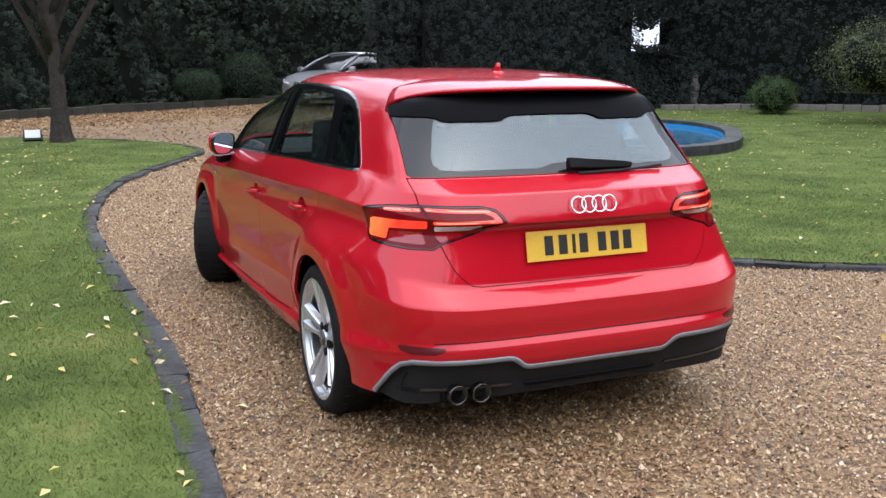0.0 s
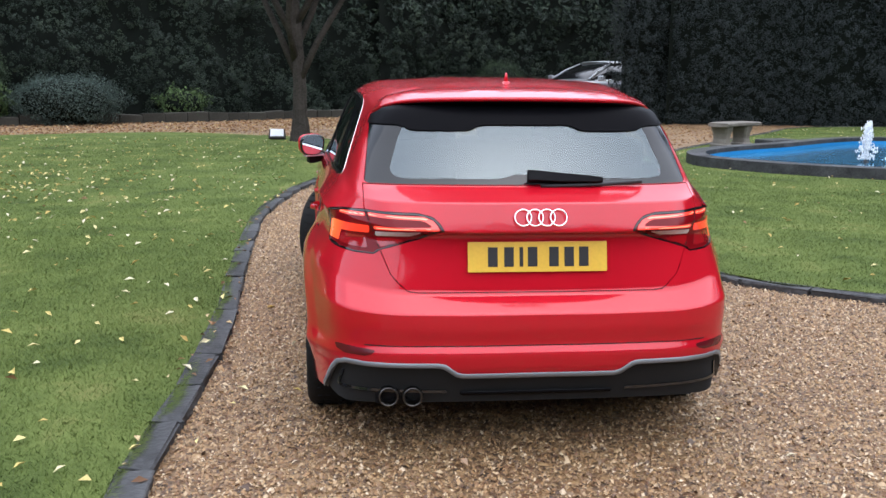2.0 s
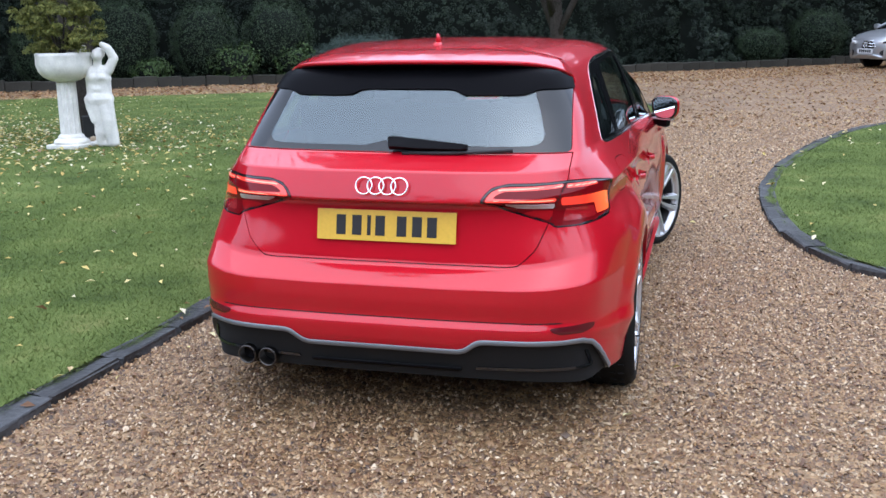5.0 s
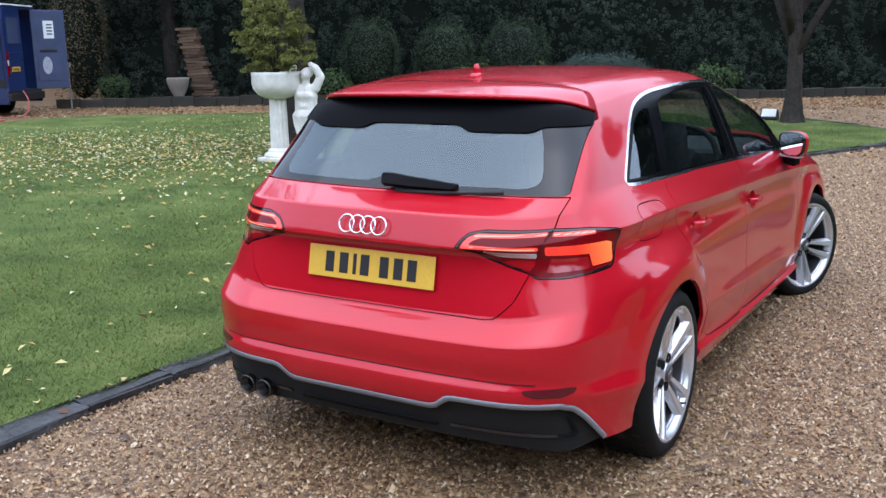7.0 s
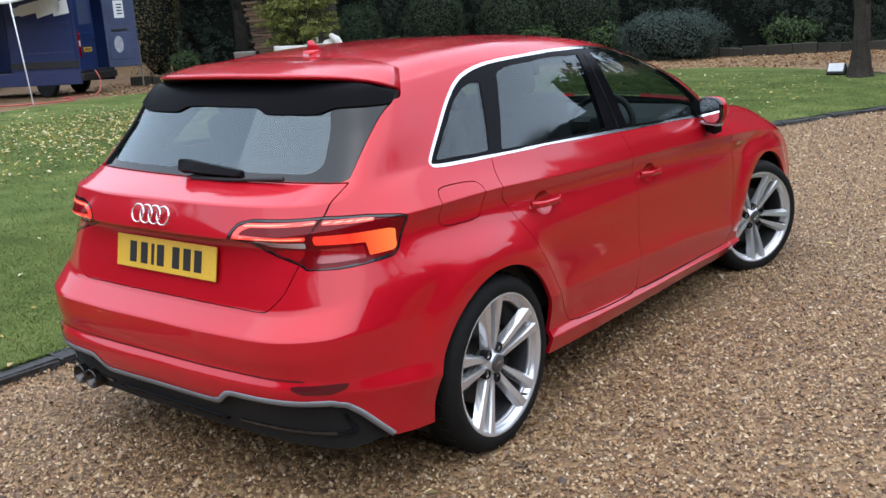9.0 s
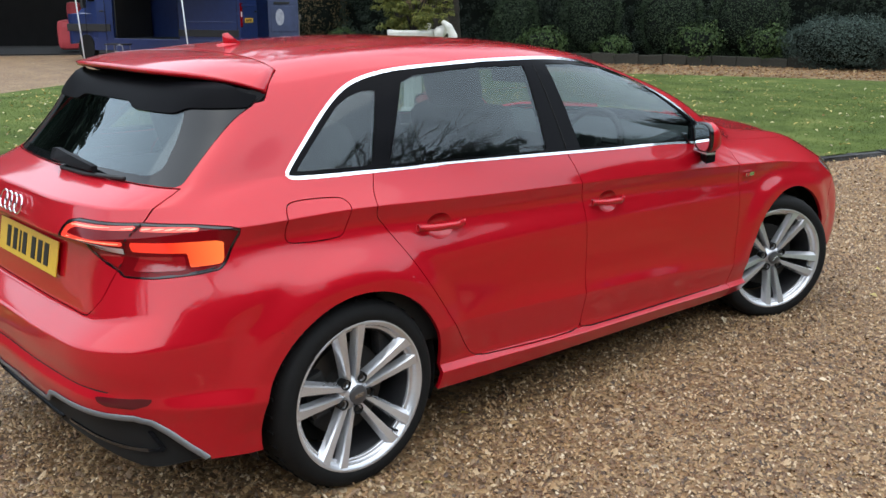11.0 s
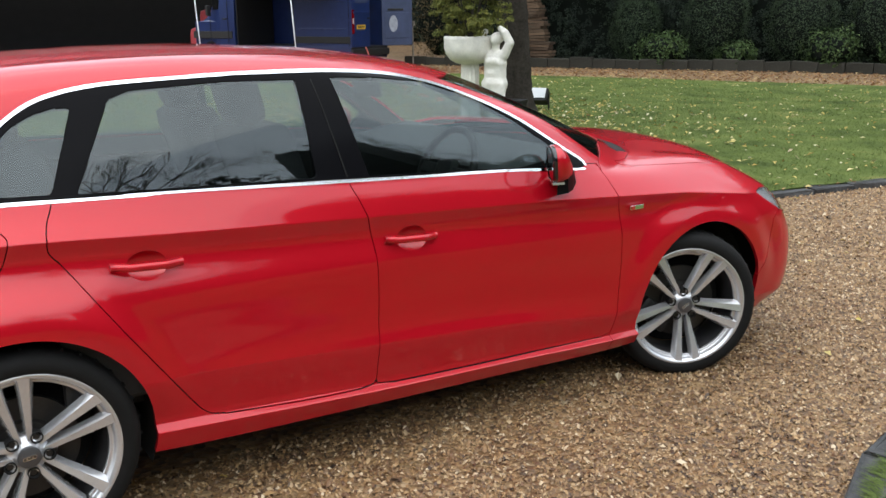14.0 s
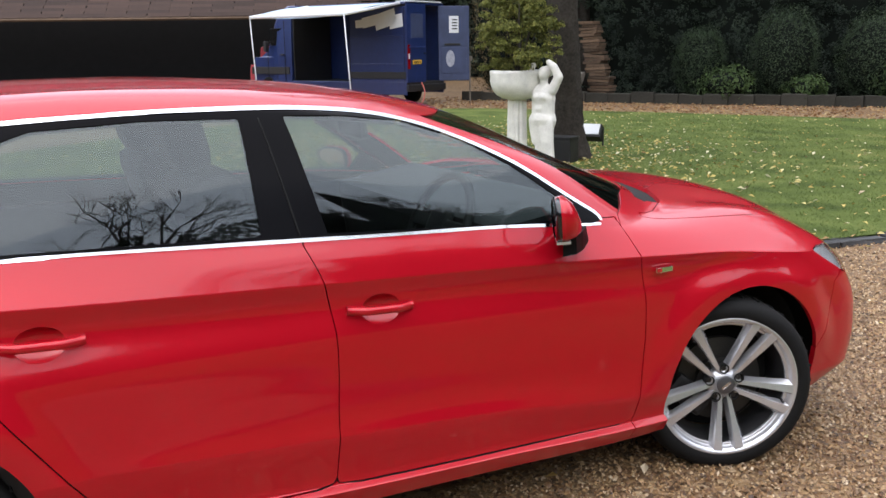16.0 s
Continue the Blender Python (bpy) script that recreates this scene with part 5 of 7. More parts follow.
box(bm, (14.6, 4.4, .08), pose(0, 2.2, -.05))
part("roof_deck", bm, TIMBER_BLACK, roof)
bm = bmesh.new()
box(bm, (14.7, .12, .06), pose(0, -.02, -.03))
part("gutter", bm, OLD_WOOD, roof)
tile_me = []
for k in range(3):
    bm = bmesh.new()
    box(bm, (.98, .15, .022), pose(0, 0, 0, rng.uniform(4, 7)))
    me = bpy.data.meshes.new("tile_course")
    bm.to_mesh(me)
    bm.free()
    me.materials.append(TILE)
    tile_me.append(me)
for j in range(19):
    for i in range(15):
        ob = new("tile", tile_me[rng.integers(3)])
        ob.parent = roof
        ob.matrix_basis = pose(-7.0 + 1.0 * i + (.5 if j % 2 else 0) - .25 + rng.normal(0, .008), .06 + j * .125, .01 + rng.normal(0, .004), 0, 0, rng.normal(0, .4))
bm = bmesh.new()
box(bm, (.5, .9, .5), pose(0, 0, .3), bevel=.12)
box(bm, (.3, .4, .35), pose(.1, .1, .68), bevel=.1)
toy = part("covered_machine", bm, pbr("faded_red_cover", (.45, .05, .06), rough=.6), None, smooth=False)
toy.matrix_basis = BARN @ pose(1.25, .9, .04) @ Matrix.Diagonal((1.1, 1.1, 1.65, 1))
tagged(toy, "garden machine under a faded red cover in the barn", "machine")

# silver saloon at the bend of the drive: x ahead, y to its left
SAL = Matrix.Translation((7.42, 29.40, 0)) @ Matrix.Diagonal((1.27, 1.27, 1.30, 1)) @ Matrix(((-.85, .527, 0, 0), (-.527, -.85, 0, 0), (0, 0, 1, 0), (0, 0, 0, 1)))
sal = thing("saloon_car", SAL, "silver saloon car parked half behind the yew hedge", "car")
# along the length: (x, half width, sill height, shoulder height, middle height of bonnet or deck)
PROFILE = ((-3.75, .70, .34, .80, .92), (-3.62, .84, .26, .88, 1.00), (-3.2, .895, .20, .93, 1.03), (-2.4, .905, .19, .93, 1.02), (-1.5, .905, .19, .92, 1.00), (-.7, .905, .19, .905, .99), (-.2, .905, .20, .895, .985), (.15, .90, .22, .875, .955), (.45, .875, .24, .835, .905), (.68, .815, .24, .775, .84), (.83, .70, .23, .70, .765), (.90, .58, .24, .62, .69))
at = np.linspace(-3.75, .90, 60)
prof = [np.interp(at, [p[0] for p in PROFILE], [p[k] for p in PROFILE]) for k in range(1, 5)]
prof = [np.convolve(np.pad(p, 2, "edge"), np.ones(5) / 5, "valid") for p in prof]
rings = []
for x, w, lo, sh, mid in zip(at, *prof):
    half = [(w * .86, lo), (w * .965, lo + .05), (w * .985, lo + .20), (w, (lo + sh) / 2 + .06), (w * .985, sh - .10), (w * .955, sh - .025), (w * .88, sh + (mid - sh) * .35), (w * .62, sh + (mid - sh) * .82), (w * .3, mid - .006)]
    rings.append([(x, y, z) for y, z in half] + [(x, 0, mid)] + [(x, -y, z) for y, z in half[::-1]])
loft("body", rings, SILVER_PAINT, sal, smooth=True)
# glass house: windscreen, side glass and rear window in one dark shell, roof and pillars over it
CABIN = ((-3.05, .60, 1.02), (-2.55, .585, 1.25), (-2.0, .575, 1.395), (-1.4, .57, 1.425), (-.9, .565, 1.395), (-.45, .60, 1.235), (.02, .66, 1.0))
rings = []
for x, rw, rh in CABIN:
    b = .80 if x < 0 else .74
    rings.append([(x, b, .93), (x, (b + rw) / 2 + .01, (.93 + rh) / 2), (x, rw, rh - .05), (x, rw * .8, rh - .012), (x, 0, rh), (x, -rw * .8, rh - .012), (x, -rw, rh - .05), (x, -(b + rw) / 2 - .01, (.93 + rh) / 2), (x, -b, .93)])
loft("glasshouse", rings, BLACK_GLOSS, sal, "dark car windows", smooth=True)
V, F = [], []
for x, rw, rh in ((-2.35, .58, 1.32), (-2.0, .575, 1.400), (-1.4, .57, 1.432), (-.98, .565, 1.408)):
    for f in (-1, -.8, 0, .8, 1):
        V.append((x, f * (rw + .012), rh + .010 - (.045 if abs(f) == 1 else .012 * abs(f))))
F = [(5 * i + j, 5 * i + j + 1, 5 * i + j + 6, 5 * i + j + 5) for i in range(3) for j in range(4)]
rf = mesh_object("roof", V, F, SILVER_PAINT, sal)
th = rf.modifiers.new("thick", "SOLIDIFY")
th.thickness = .03
for s in (1, -1):
    tube("windscreen_pillar", [(.02, s * .73, .965), (-.45, s * .665, 1.20), (-.95, s * .585, 1.375)], .020, SILVER_PAINT, sal)
    tube("rear_pillar", [(-2.95, s * .70, 1.0), (-2.5, s * .64, 1.22), (-2.1, s * .59, 1.37)], .07, SILVER_PAINT, sal)
    tube("waist_trim", [(-2.8, s * .845, .955), (-1.5, s * .845, .945), (-.1, s * .835, .93)], .012, CHROME, sal)
    tube("shoulder_line", [(-3.2, s * .902, .72), (-1.5, s * .912, .70), (.1, s * .905, .66)], .010, SILVER_PAINT, sal)
for y, r in ((.80, -90), (-.80, 90)):
    for x in (-2.8, 0):
        bm = bmesh.new()
        lathe(bm, ((.385, -.02), (.385, .098), (.35, .098), (.35, .02), (.0, .02)), 32)
        aw = part("wheel_arch", bm, GAP, sal)
        aw.matrix_basis = pose(x, y, .36, r)
        plain_wheel(sal, pose(x, y + math.copysign(.035, y), .33, r, 0, 0), .33, .19)
bm = bmesh.new()
rows = []
for x, z, w in ((.955, .455, .24), (.962, .50, .33), (.955, .58, .345), (.935, .655, .30)):
    rows.append([bm.verts.new((x - .14 * f * f, f * w, z)) for f in np.linspace(-1, 1, 9)])
for a, b in zip(rows, rows[1:]):
    for j in range(8):
        bm.faces.new((a[j], a[j + 1], b[j + 1], b[j]))
gr = part("grille", bm, BLACK_GLOSS, sal, "black grille with bright bars")
for z, w, x in ((.452, .25, .965), (.535, .33, .972), (.60, .33, .965), (.662, .31, .945)):
    tube("grille_bar", [(x - .14 * f * f, f * w, z) for f in np.linspace(-1, 1, 9)], .011, CHROME, gr)
bm = bmesh.new()
lathe(bm, ((.085, 0), (.085, .014), (.066, .014), (.066, 0)), 22, pose(.972, 0, .567, 0, 84))
for k in range(3):
    box(bm, (.014, .012, .075), pose(.982, .038 * math.sin(2.094 * k), .567 + .038 * math.cos(2.094 * k), math.degrees(-2.094 * k)))
part("badge", bm, CHROME, gr)
for s in (1, -1):
    rings = []
    for f, z0, z1 in ((0, .60, .665), (.25, .585, .69), (.55, .60, .725), (.8, .635, .752), (1, .70, .765)):
        x, y = .935 - .09 * f - .38 * f**3, .40 + .52 * f - .02 * f**3
        rings.append([(x + .022, s * y, z0), (x + .03, s * y, (z0 + z1) / 2), (x - .02, s * y, z1), (x - .12, s * y * .96, z1), (x - .12, s * y * .96, z0)])
    hl = loft("headlight", rings, LAMP_CLEAR, sal, "clear swept-back headlight", smooth=False)
    loft("lamp_inside", [[(p[0] + .006, p[1] * 1.003, p[2] + dz) for p, dz in zip(r[:3], (.016, 0, -.02))] for r in rings[1:4]], BLACK_GLOSS, hl, smooth=False, cap=False)
    bm = bmesh.new()
    lathe(bm, ((0, 0), (.11, .012), (.13, 0)), 18, pose(.862, s * .60, .385, 0, 90, s * 24) @ Matrix.Diagonal((.62, 1.35, 1, 1)))
    part("air_intake", bm, BLACK_MATT, sal)
    bm = bmesh.new()
    box(bm, (.11, .20, .13), pose(-.20, s * .98, 1.0, 0, 0, s * 10), bevel=.045)
    part("door_mirror", bm, SILVER_PAINT, sal)
tube("bumper_lip", [(.58, -.90, .30), (.76, -.72, .262), (.90, -.45, .285), (.955, -.22, .335), (.965, 0, .34), (.955, .22, .335), (.90, .45, .285), (.76, .72, .262), (.58, .90, .30)], .032, SILVER_PAINT, sal)
bm = bmesh.new()
box(bm, (.02, .52, .11), pose(.978, 0, .425, 0, -4), bevel=.004)
p2 = part("number_plate", bm, WHITE_PAINT, sal, "white front number plate")
for k in range(6):
    bm = bmesh.new()
    box(bm, (.006, .045, .07), pose(.991, .18 - .07 * k, .425))
    part("plate_bar", bm, PLATE_INK, p2)
# ---- car skin: rows of the right half, rear middle round the side to the front middle ----
KNOTS = (0, .35, .58, .76, .97, 1.15, 1.5, 2.0, 2.6, 3.2, 3.7, 4.14, 4.5, 4.85, 5.12, 5.6)
SKIN_ROWS = (
    # x over the stations, y over the stations, z over the stations
    ((0, 0.35, 0.58, 0.715, 0.785, 0.822, 0.83, 0.839, 0.839, 0.843, 0.849, 0.84, 0.845, 0.72, 0.46, 0),
     (-0.74, -0.735, -0.71, -0.66, -0.52, -0.38, 0, 0.5, 1.1, 1.7, 2.2, 2.637, 3.02, 3.28, 3.42, 3.48),
     (0.225, 0.225, 0.222, 0.222, 0.235, 0.225, 0.24, 0.22, 0.203, 0.193, 0.186, 0.2, 0.2, 0.19, 0.18, 0.18)),
    ((0, 0.35, 0.58, 0.712, 0.800, 0.841, 0.852, 0.858, 0.867, 0.875, 0.884, 0.872, 0.868, 0.785, 0.5, 0),
     (-0.802, -0.797, -0.767, -0.687, -0.53, -0.38, 0, 0.4, 1.1, 1.7, 2.2, 2.637, 3.05, 3.34, 3.47, 3.515),
     (0.385, 0.385, 0.385, 0.378, 0.368, 0.352, 0.305, 0.292, 0.262, 0.25, 0.238, 0.24, 0.27, 0.27, 0.27, 0.27)),
    ((0, 0.35, 0.58, 0.720, 0.809, 0.849, 0.856, 0.834, 0.840, 0.849, 0.861, 0.866, 0.872, 0.79, 0.505, 0),
     (-0.807, -0.802, -0.774, -0.692, -0.53, -0.38, 0, 0.42, 1.1, 1.7, 2.2, 2.637, 3.05, 3.345, 3.475, 3.517),
     (0.437, 0.437, 0.435, 0.425, 0.408, 0.398, 0.36, 0.316, 0.278, 0.264, 0.254, 0.262, 0.3, 0.3, 0.3, 0.3)),
    ((0, 0.35, 0.58, 0.722, 0.792, 0.834, 0.852, 0.855, 0.863, 0.873, 0.884, 0.876, 0.878, 0.8, 0.52, 0),
     (-0.793, -0.788, -0.763, -0.685, -0.53, -0.38, 0, 0.45, 1.1, 1.7, 2.2, 2.637, 3.06, 3.35, 3.48, 3.52),
     (0.465, 0.465, 0.465, 0.46, 0.455, 0.45, 0.46, 0.458, 0.425, 0.393, 0.345, 0.35, 0.38, 0.38, 0.38, 0.38)),
    ((0, 0.35, 0.58, 0.724, 0.793, 0.836, 0.86, 0.852, 0.854, 0.863, 0.879, 0.881, 0.88, 0.8, 0.52, 0),
     (-0.801, -0.796, -0.774, -0.691, -0.53, -0.37, 0, 0.47, 1.1, 1.7, 2.2, 2.637, 3.06, 3.35, 3.475, 3.512),
     (0.525, 0.525, 0.527, 0.53, 0.53, 0.53, 0.53, 0.5, 0.475, 0.44, 0.42, 0.43, 0.45, 0.45, 0.45, 0.45)),
    ((0, 0.35, 0.58, 0.724, 0.793, 0.837, 0.866, 0.849, 0.848, 0.858, 0.878, 0.884, 0.88, 0.795, 0.52, 0),
     (-0.8, -0.795, -0.775, -0.69, -0.53, -0.36, 0, 0.5, 1.1, 1.7, 2.2, 2.637, 3.06, 3.34, 3.46, 3.5),
     (0.583, 0.583, 0.588, 0.597, 0.6, 0.605, 0.62, 0.6, 0.59, 0.57, 0.55, 0.56, 0.56, 0.54, 0.52, 0.52)),
    ((0, 0.35, 0.56, 0.705, 0.778, 0.829, 0.854, 0.844, 0.844, 0.854, 0.876, 0.878, 0.877, 0.78, 0.51, 0),
     (-0.722, -0.719, -0.705, -0.63, -0.5, -0.35, 0, 0.5, 1.1, 1.7, 2.2, 2.637, 3.05, 3.31, 3.43, 3.47),
     (0.64, 0.642, 0.65, 0.68, 0.7, 0.71, 0.73, 0.72, 0.71, 0.69, 0.67, 0.67, 0.65, 0.62, 0.6, 0.6)),
    ((0, 0.35, 0.56, 0.68, 0.75, 0.765, 0.800, 0.814, 0.826, 0.841, 0.867, 0.864, 0.868, 0.77, 0.5, 0),
     (-0.682, -0.677, -0.652, -0.57, -0.46, -0.36, 0, 0.5, 1.1, 1.7, 2.2, 2.637, 3.02, 3.28, 3.38, 3.43),
     (0.852, 0.852, 0.845, 0.83, 0.82, 0.864, 0.87, 0.845, 0.82, 0.798, 0.776, 0.745, 0.7, 0.675, 0.672, 0.685)),
    ((0, 0.35, 0.55, 0.665, 0.725, 0.773, 0.811, 0.826, 0.838, 0.853, 0.878, 0.872, 0.856, 0.745, 0.5, 0),
     (-0.742, -0.732, -0.69, -0.585, -0.47, -0.36, 0, 0.5, 1.1, 1.7, 2.2, 2.637, 3, 3.23, 3.31, 3.36),
     (0.872, 0.874, 0.885, 0.9, 0.915, 0.914, 0.92, 0.895, 0.87, 0.848, 0.826, 0.795, 0.75, 0.735, 0.75, 0.772)),
    ((0, 0.35, 0.56, 0.64, 0.69, 0.725, 0.763, 0.794, 0.819, 0.835, 0.839, 0.803, 0.752, 0.65, 0.45, 0),
     (-0.712, -0.7, -0.64, -0.55, -0.44, -0.33, 0, 0.5, 1.1, 1.7, 2.15, 2.55, 2.95, 3.12, 3.2, 3.25),
     (0.974, 0.974, 0.974, 0.977, 0.98, 0.985, 0.978, 0.957, 0.933, 0.91, 0.885, 0.866, 0.842, 0.82, 0.835, 0.852)),
    ((0, 0.33, 0.53, 0.636, 0.681, 0.704, 0.739, 0.773, 0.8, 0.817, 0.815, 0.74, 0.62, 0.5, 0.35, 0),
     (-0.575, -0.555, -0.52, -0.47, -0.355, -0.2, 0.05, 0.5, 1.1, 1.7, 2.1, 2.3, 2.42, 2.48, 2.53, 2.58),
     (1.02, 1.02, 1.022, 1.024, 1.03, 1.035, 1.02, 1.003, 0.977, 0.953, 0.925, 0.925, 0.945, 0.965, 0.975, 0.985)),
    ((0, 0.33, 0.51, 0.598, 0.642, 0.655, 0.679, 0.715, 0.735, 0.735, 0.725, 0.665, 0.57, 0.45, 0.3, 0),
     (-0.46, -0.445, -0.41, -0.36, -0.26, -0.11, 0.08, 0.5, 1.1, 1.55, 1.85, 1.97, 2.05, 2.11, 2.15, 2.18),
     (1.15, 1.15, 1.15, 1.15, 1.16, 1.165, 1.165, 1.165, 1.16, 1.15, 1.13, 1.13, 1.13, 1.13, 1.13, 1.135)),
    ((0, 0.33, 0.47, 0.532, 0.573, 0.585, 0.597, 0.63, 0.645, 0.63, 0.6, 0.55, 0.47, 0.38, 0.25, 0),
     (-0.345, -0.335, -0.31, -0.27, -0.18, -0.04, 0.15, 0.55, 1, 1.3, 1.48, 1.6, 1.68, 1.74, 1.79, 1.82),
     (1.3, 1.3, 1.295, 1.29, 1.295, 1.305, 1.325, 1.345, 1.338, 1.31, 1.29, 1.285, 1.285, 1.29, 1.29, 1.295)),
    ((0, 0.33, 0.43, 0.475, 0.511, 0.529, 0.543, 0.57, 0.58, 0.56, 0.52, 0.47, 0.4, 0.32, 0.2, 0),
     (-0.2, -0.19, -0.17, -0.14, -0.08, 0.03, 0.2, 0.55, 0.95, 1.2, 1.33, 1.42, 1.48, 1.53, 1.56, 1.58),
     (1.36, 1.355, 1.345, 1.34, 1.345, 1.352, 1.366, 1.381, 1.376, 1.358, 1.35, 1.345, 1.345, 1.345, 1.347, 1.35)),
    ((0, 0.25, 0.3, 0.33, 0.35, 0.36, 0.37, 0.38, 0.38, 0.37, 0.34, 0.3, 0.25, 0.2, 0.12, 0),
     (0, 0, 0.02, 0.05, 0.1, 0.2, 0.3, 0.55, 0.9, 1.05, 1.15, 1.2, 1.25, 1.28, 1.3, 1.31),
     (1.392, 1.388, 1.386, 1.385, 1.387, 1.392, 1.397, 1.405, 1.403, 1.396, 1.391, 1.388, 1.386, 1.386, 1.388, 1.389)),
    ((0, 0, 0, 0, 0, 0, 0, 0, 0, 0, 0, 0, 0, 0, 0, 0),
     (0.25, 0.26, 0.28, 0.3, 0.33, 0.36, 0.42, 0.5, 0.6, 0.8, 0.9, 0.93, 0.95, 0.97, 0.99, 1),
     (1.408, 1.408, 1.409, 1.41, 1.411, 1.412, 1.414, 1.416, 1.417, 1.415, 1.412, 1.411, 1.411, 1.41, 1.409, 1.409)),
)
# how sharp each row is folded: at the rear, along the side, at the front
FOLDS = ((0, 0, 0), (.8, .9, .5), (.5, .9, 0), (.5, .9, .2), (0, 0, 0), (.95, 0, 0), (1, 0, 0), (.9, 0, 0), (.9, 1, .4), (1, 0, 0), (.9, .8, .8),
         (0, 0, 0), (.3, .5, .2), (0, 0, 0), (0, 0, 0), (0, 0, 0))
STEPS = (22, 5, 6, 6, 8, 8, 12, 14, 16, 14, 16, 18, 10, 12, 12)


def hermite(knots, values, at, even_x=False):
    """A smooth curve through values (n, k) at the knots, mirrored at both ends."""
    k = np.asarray(knots, float)
    v = np.asarray(values, float)
    sign = np.array([-1.0, 1.0, 1.0])
    kk = np.r_[2 * k[0] - k[1], k, 2 * k[-1] - k[-2]]
    vv = np.vstack([v[1] * sign, v, v[-2] * sign])
    h = np.diff(kk)[:, None]
    d = np.diff(vv, axis=0) / h
    m = (d[:-1] * h[1:] + d[1:] * h[:-1]) / (h[:-1] + h[1:])
    i = np.clip(np.searchsorted(k, at, side="right") - 1, 0, len(k) - 2)
    w = (k[i + 1] - k[i])[:, None]
    t = ((at - k[i]) / (k[i + 1] - k[i]))[:, None]
    return ((2 * t**3 - 3 * t**2 + 1) * v[i] + (t**3 - 2 * t**2 + t) * w * m[i]
            + (3 * t**2 - 2 * t**3) * v[i + 1] + (t**3 - t**2) * w * m[i + 1])


def softened(row, width):
    """The row evened out along its length, mirrored at both ends."""
    n = int(3 * width) + 1
    ker = np.exp(-0.5 * (np.arange(-n, n + 1) / width) ** 2)
    ker /= ker.sum()
    sign = np.array([-1.0, 1.0, 1.0])
    ext = np.vstack([row[n:0:-1] * sign, row, row[-2:-n - 2:-1] * sign])
    return np.stack([np.convolve(ext[:, c], ker, "valid") for c in range(3)], 1)


def make_skin(columns=420):
    """Points (rows, columns, 3) of the skin, and the length u along the shoulder of each column."""
    at = np.linspace(0, KNOTS[-1], columns)
    rows = np.array([softened(hermite(KNOTS, np.array(r).T, at), 3.0) for r in SKIN_ROWS])
    rows[:, 0, 0] = rows[:, -1, 0] = 0
    n = len(rows)
    side = np.clip((at - 0.75) / 0.35, 0, 1) * np.clip((4.7 - at) / 0.4, 0, 1)
    rear = (1 - side) * (at < 2)
    front = (1 - side) * (at > 3)
    fold = np.array([f[0] * rear + f[1] * side + f[2] * front for f in FOLDS])[:, :, None]
    # the bumper's upper fold runs on round the corner to the wheel arch
    fold[5] = 0.97 * np.clip((1.34 - at) / 0.16, 0, 1)[:, None]
    gap = np.linalg.norm(np.diff(rows, axis=0), axis=2)[:, :, None] + 1e-4
    slope = np.diff(rows, axis=0) / gap
    smooth = np.zeros_like(rows)
    smooth[1:-1] = (slope[:-1] * gap[1:] + slope[1:] * gap[:-1]) / (gap[:-1] + gap[1:])
    smooth[0], smooth[-1] = slope[0], slope[-1] * np.array([1, 0, 0])
    out = []
    for i in range(n - 1):
        m0 = smooth[i] * (1 - fold[i]) + slope[i] * fold[i]
        m1 = smooth[i + 1] * (1 - fold[i + 1]) + slope[i] * fold[i + 1]
        for t in np.arange(STEPS[i]) / STEPS[i]:
            out.append((2 * t**3 - 3 * t**2 + 1) * rows[i] + (t**3 - 2 * t**2 + t) * gap[i] * m0
                       + (3 * t**2 - 2 * t**3) * rows[i + 1] + (t**3 - t**2) * gap[i] * m1)
    out.append(rows[-1])
    grid = np.array(out)
    # flared wheel arches: a raised band round each opening
    for yc, zc in ((0.0, 0.303), (2.68, 0.306)):
        f = np.clip((np.hypot(grid[:, :, 1] - yc, grid[:, :, 2] - zc) - 0.395) / 0.115, 0, 1)
        up = np.clip((grid[:, :, 2] - 0.30) / 0.15, 0, 1)
        grid[:, :, 0] += 0.020 * (1 - f * f * (3 - 2 * f)) * up * (grid[:, :, 0] > 0.7)
    sh = rows[8]
    u = np.r_[0, np.cumsum(np.linalg.norm(np.diff(sh[:, :2], axis=0), axis=1))]
    return grid, u


def skin_mesh(columns=420):
    """Vertices, triangles, vertex normals and u of the right half."""
    grid, u = make_skin(columns)
    a, b = grid.shape[:2]
    # wrap one column over each middle line for the normals
    sign = np.array([-1.0, 1.0, 1.0])
    wide = np.concatenate([grid[:, 1:2] * sign, grid, grid[:, -2:-1] * sign], 1)
    du = wide[:, 2:] - wide[:, :-2]
    dv = np.gradient(grid, axis=0)
    nor = np.cross(dv, du)
    nor /= np.linalg.norm(nor, axis=2)[:, :, None] + 1e-9
    nor *= np.sign((nor * (grid - np.array([0, 1.3, 0.7]))).sum(2).mean())
    nor[-1] = (0, 0, 1)
    idx = np.arange(a * b).reshape(a, b)
    q = np.stack([idx[:-1, :-1], idx[:-1, 1:], idx[1:, 1:], idx[1:, :-1]], -1).reshape(-1, 4)
    tri = np.vstack([q[:, [0, 1, 2]], q[:, [0, 2, 3]]])
    V = grid.reshape(-1, 3)
    fn = np.cross(V[tri[:, 1]] - V[tri[:, 0]], V[tri[:, 2]] - V[tri[:, 0]])
    if (fn * nor.reshape(-1, 3)[tri[:, 0]]).sum() < 0:
        tri = tri[:, ::-1]
    return V, tri, nor.reshape(-1, 3), np.tile(u, a)

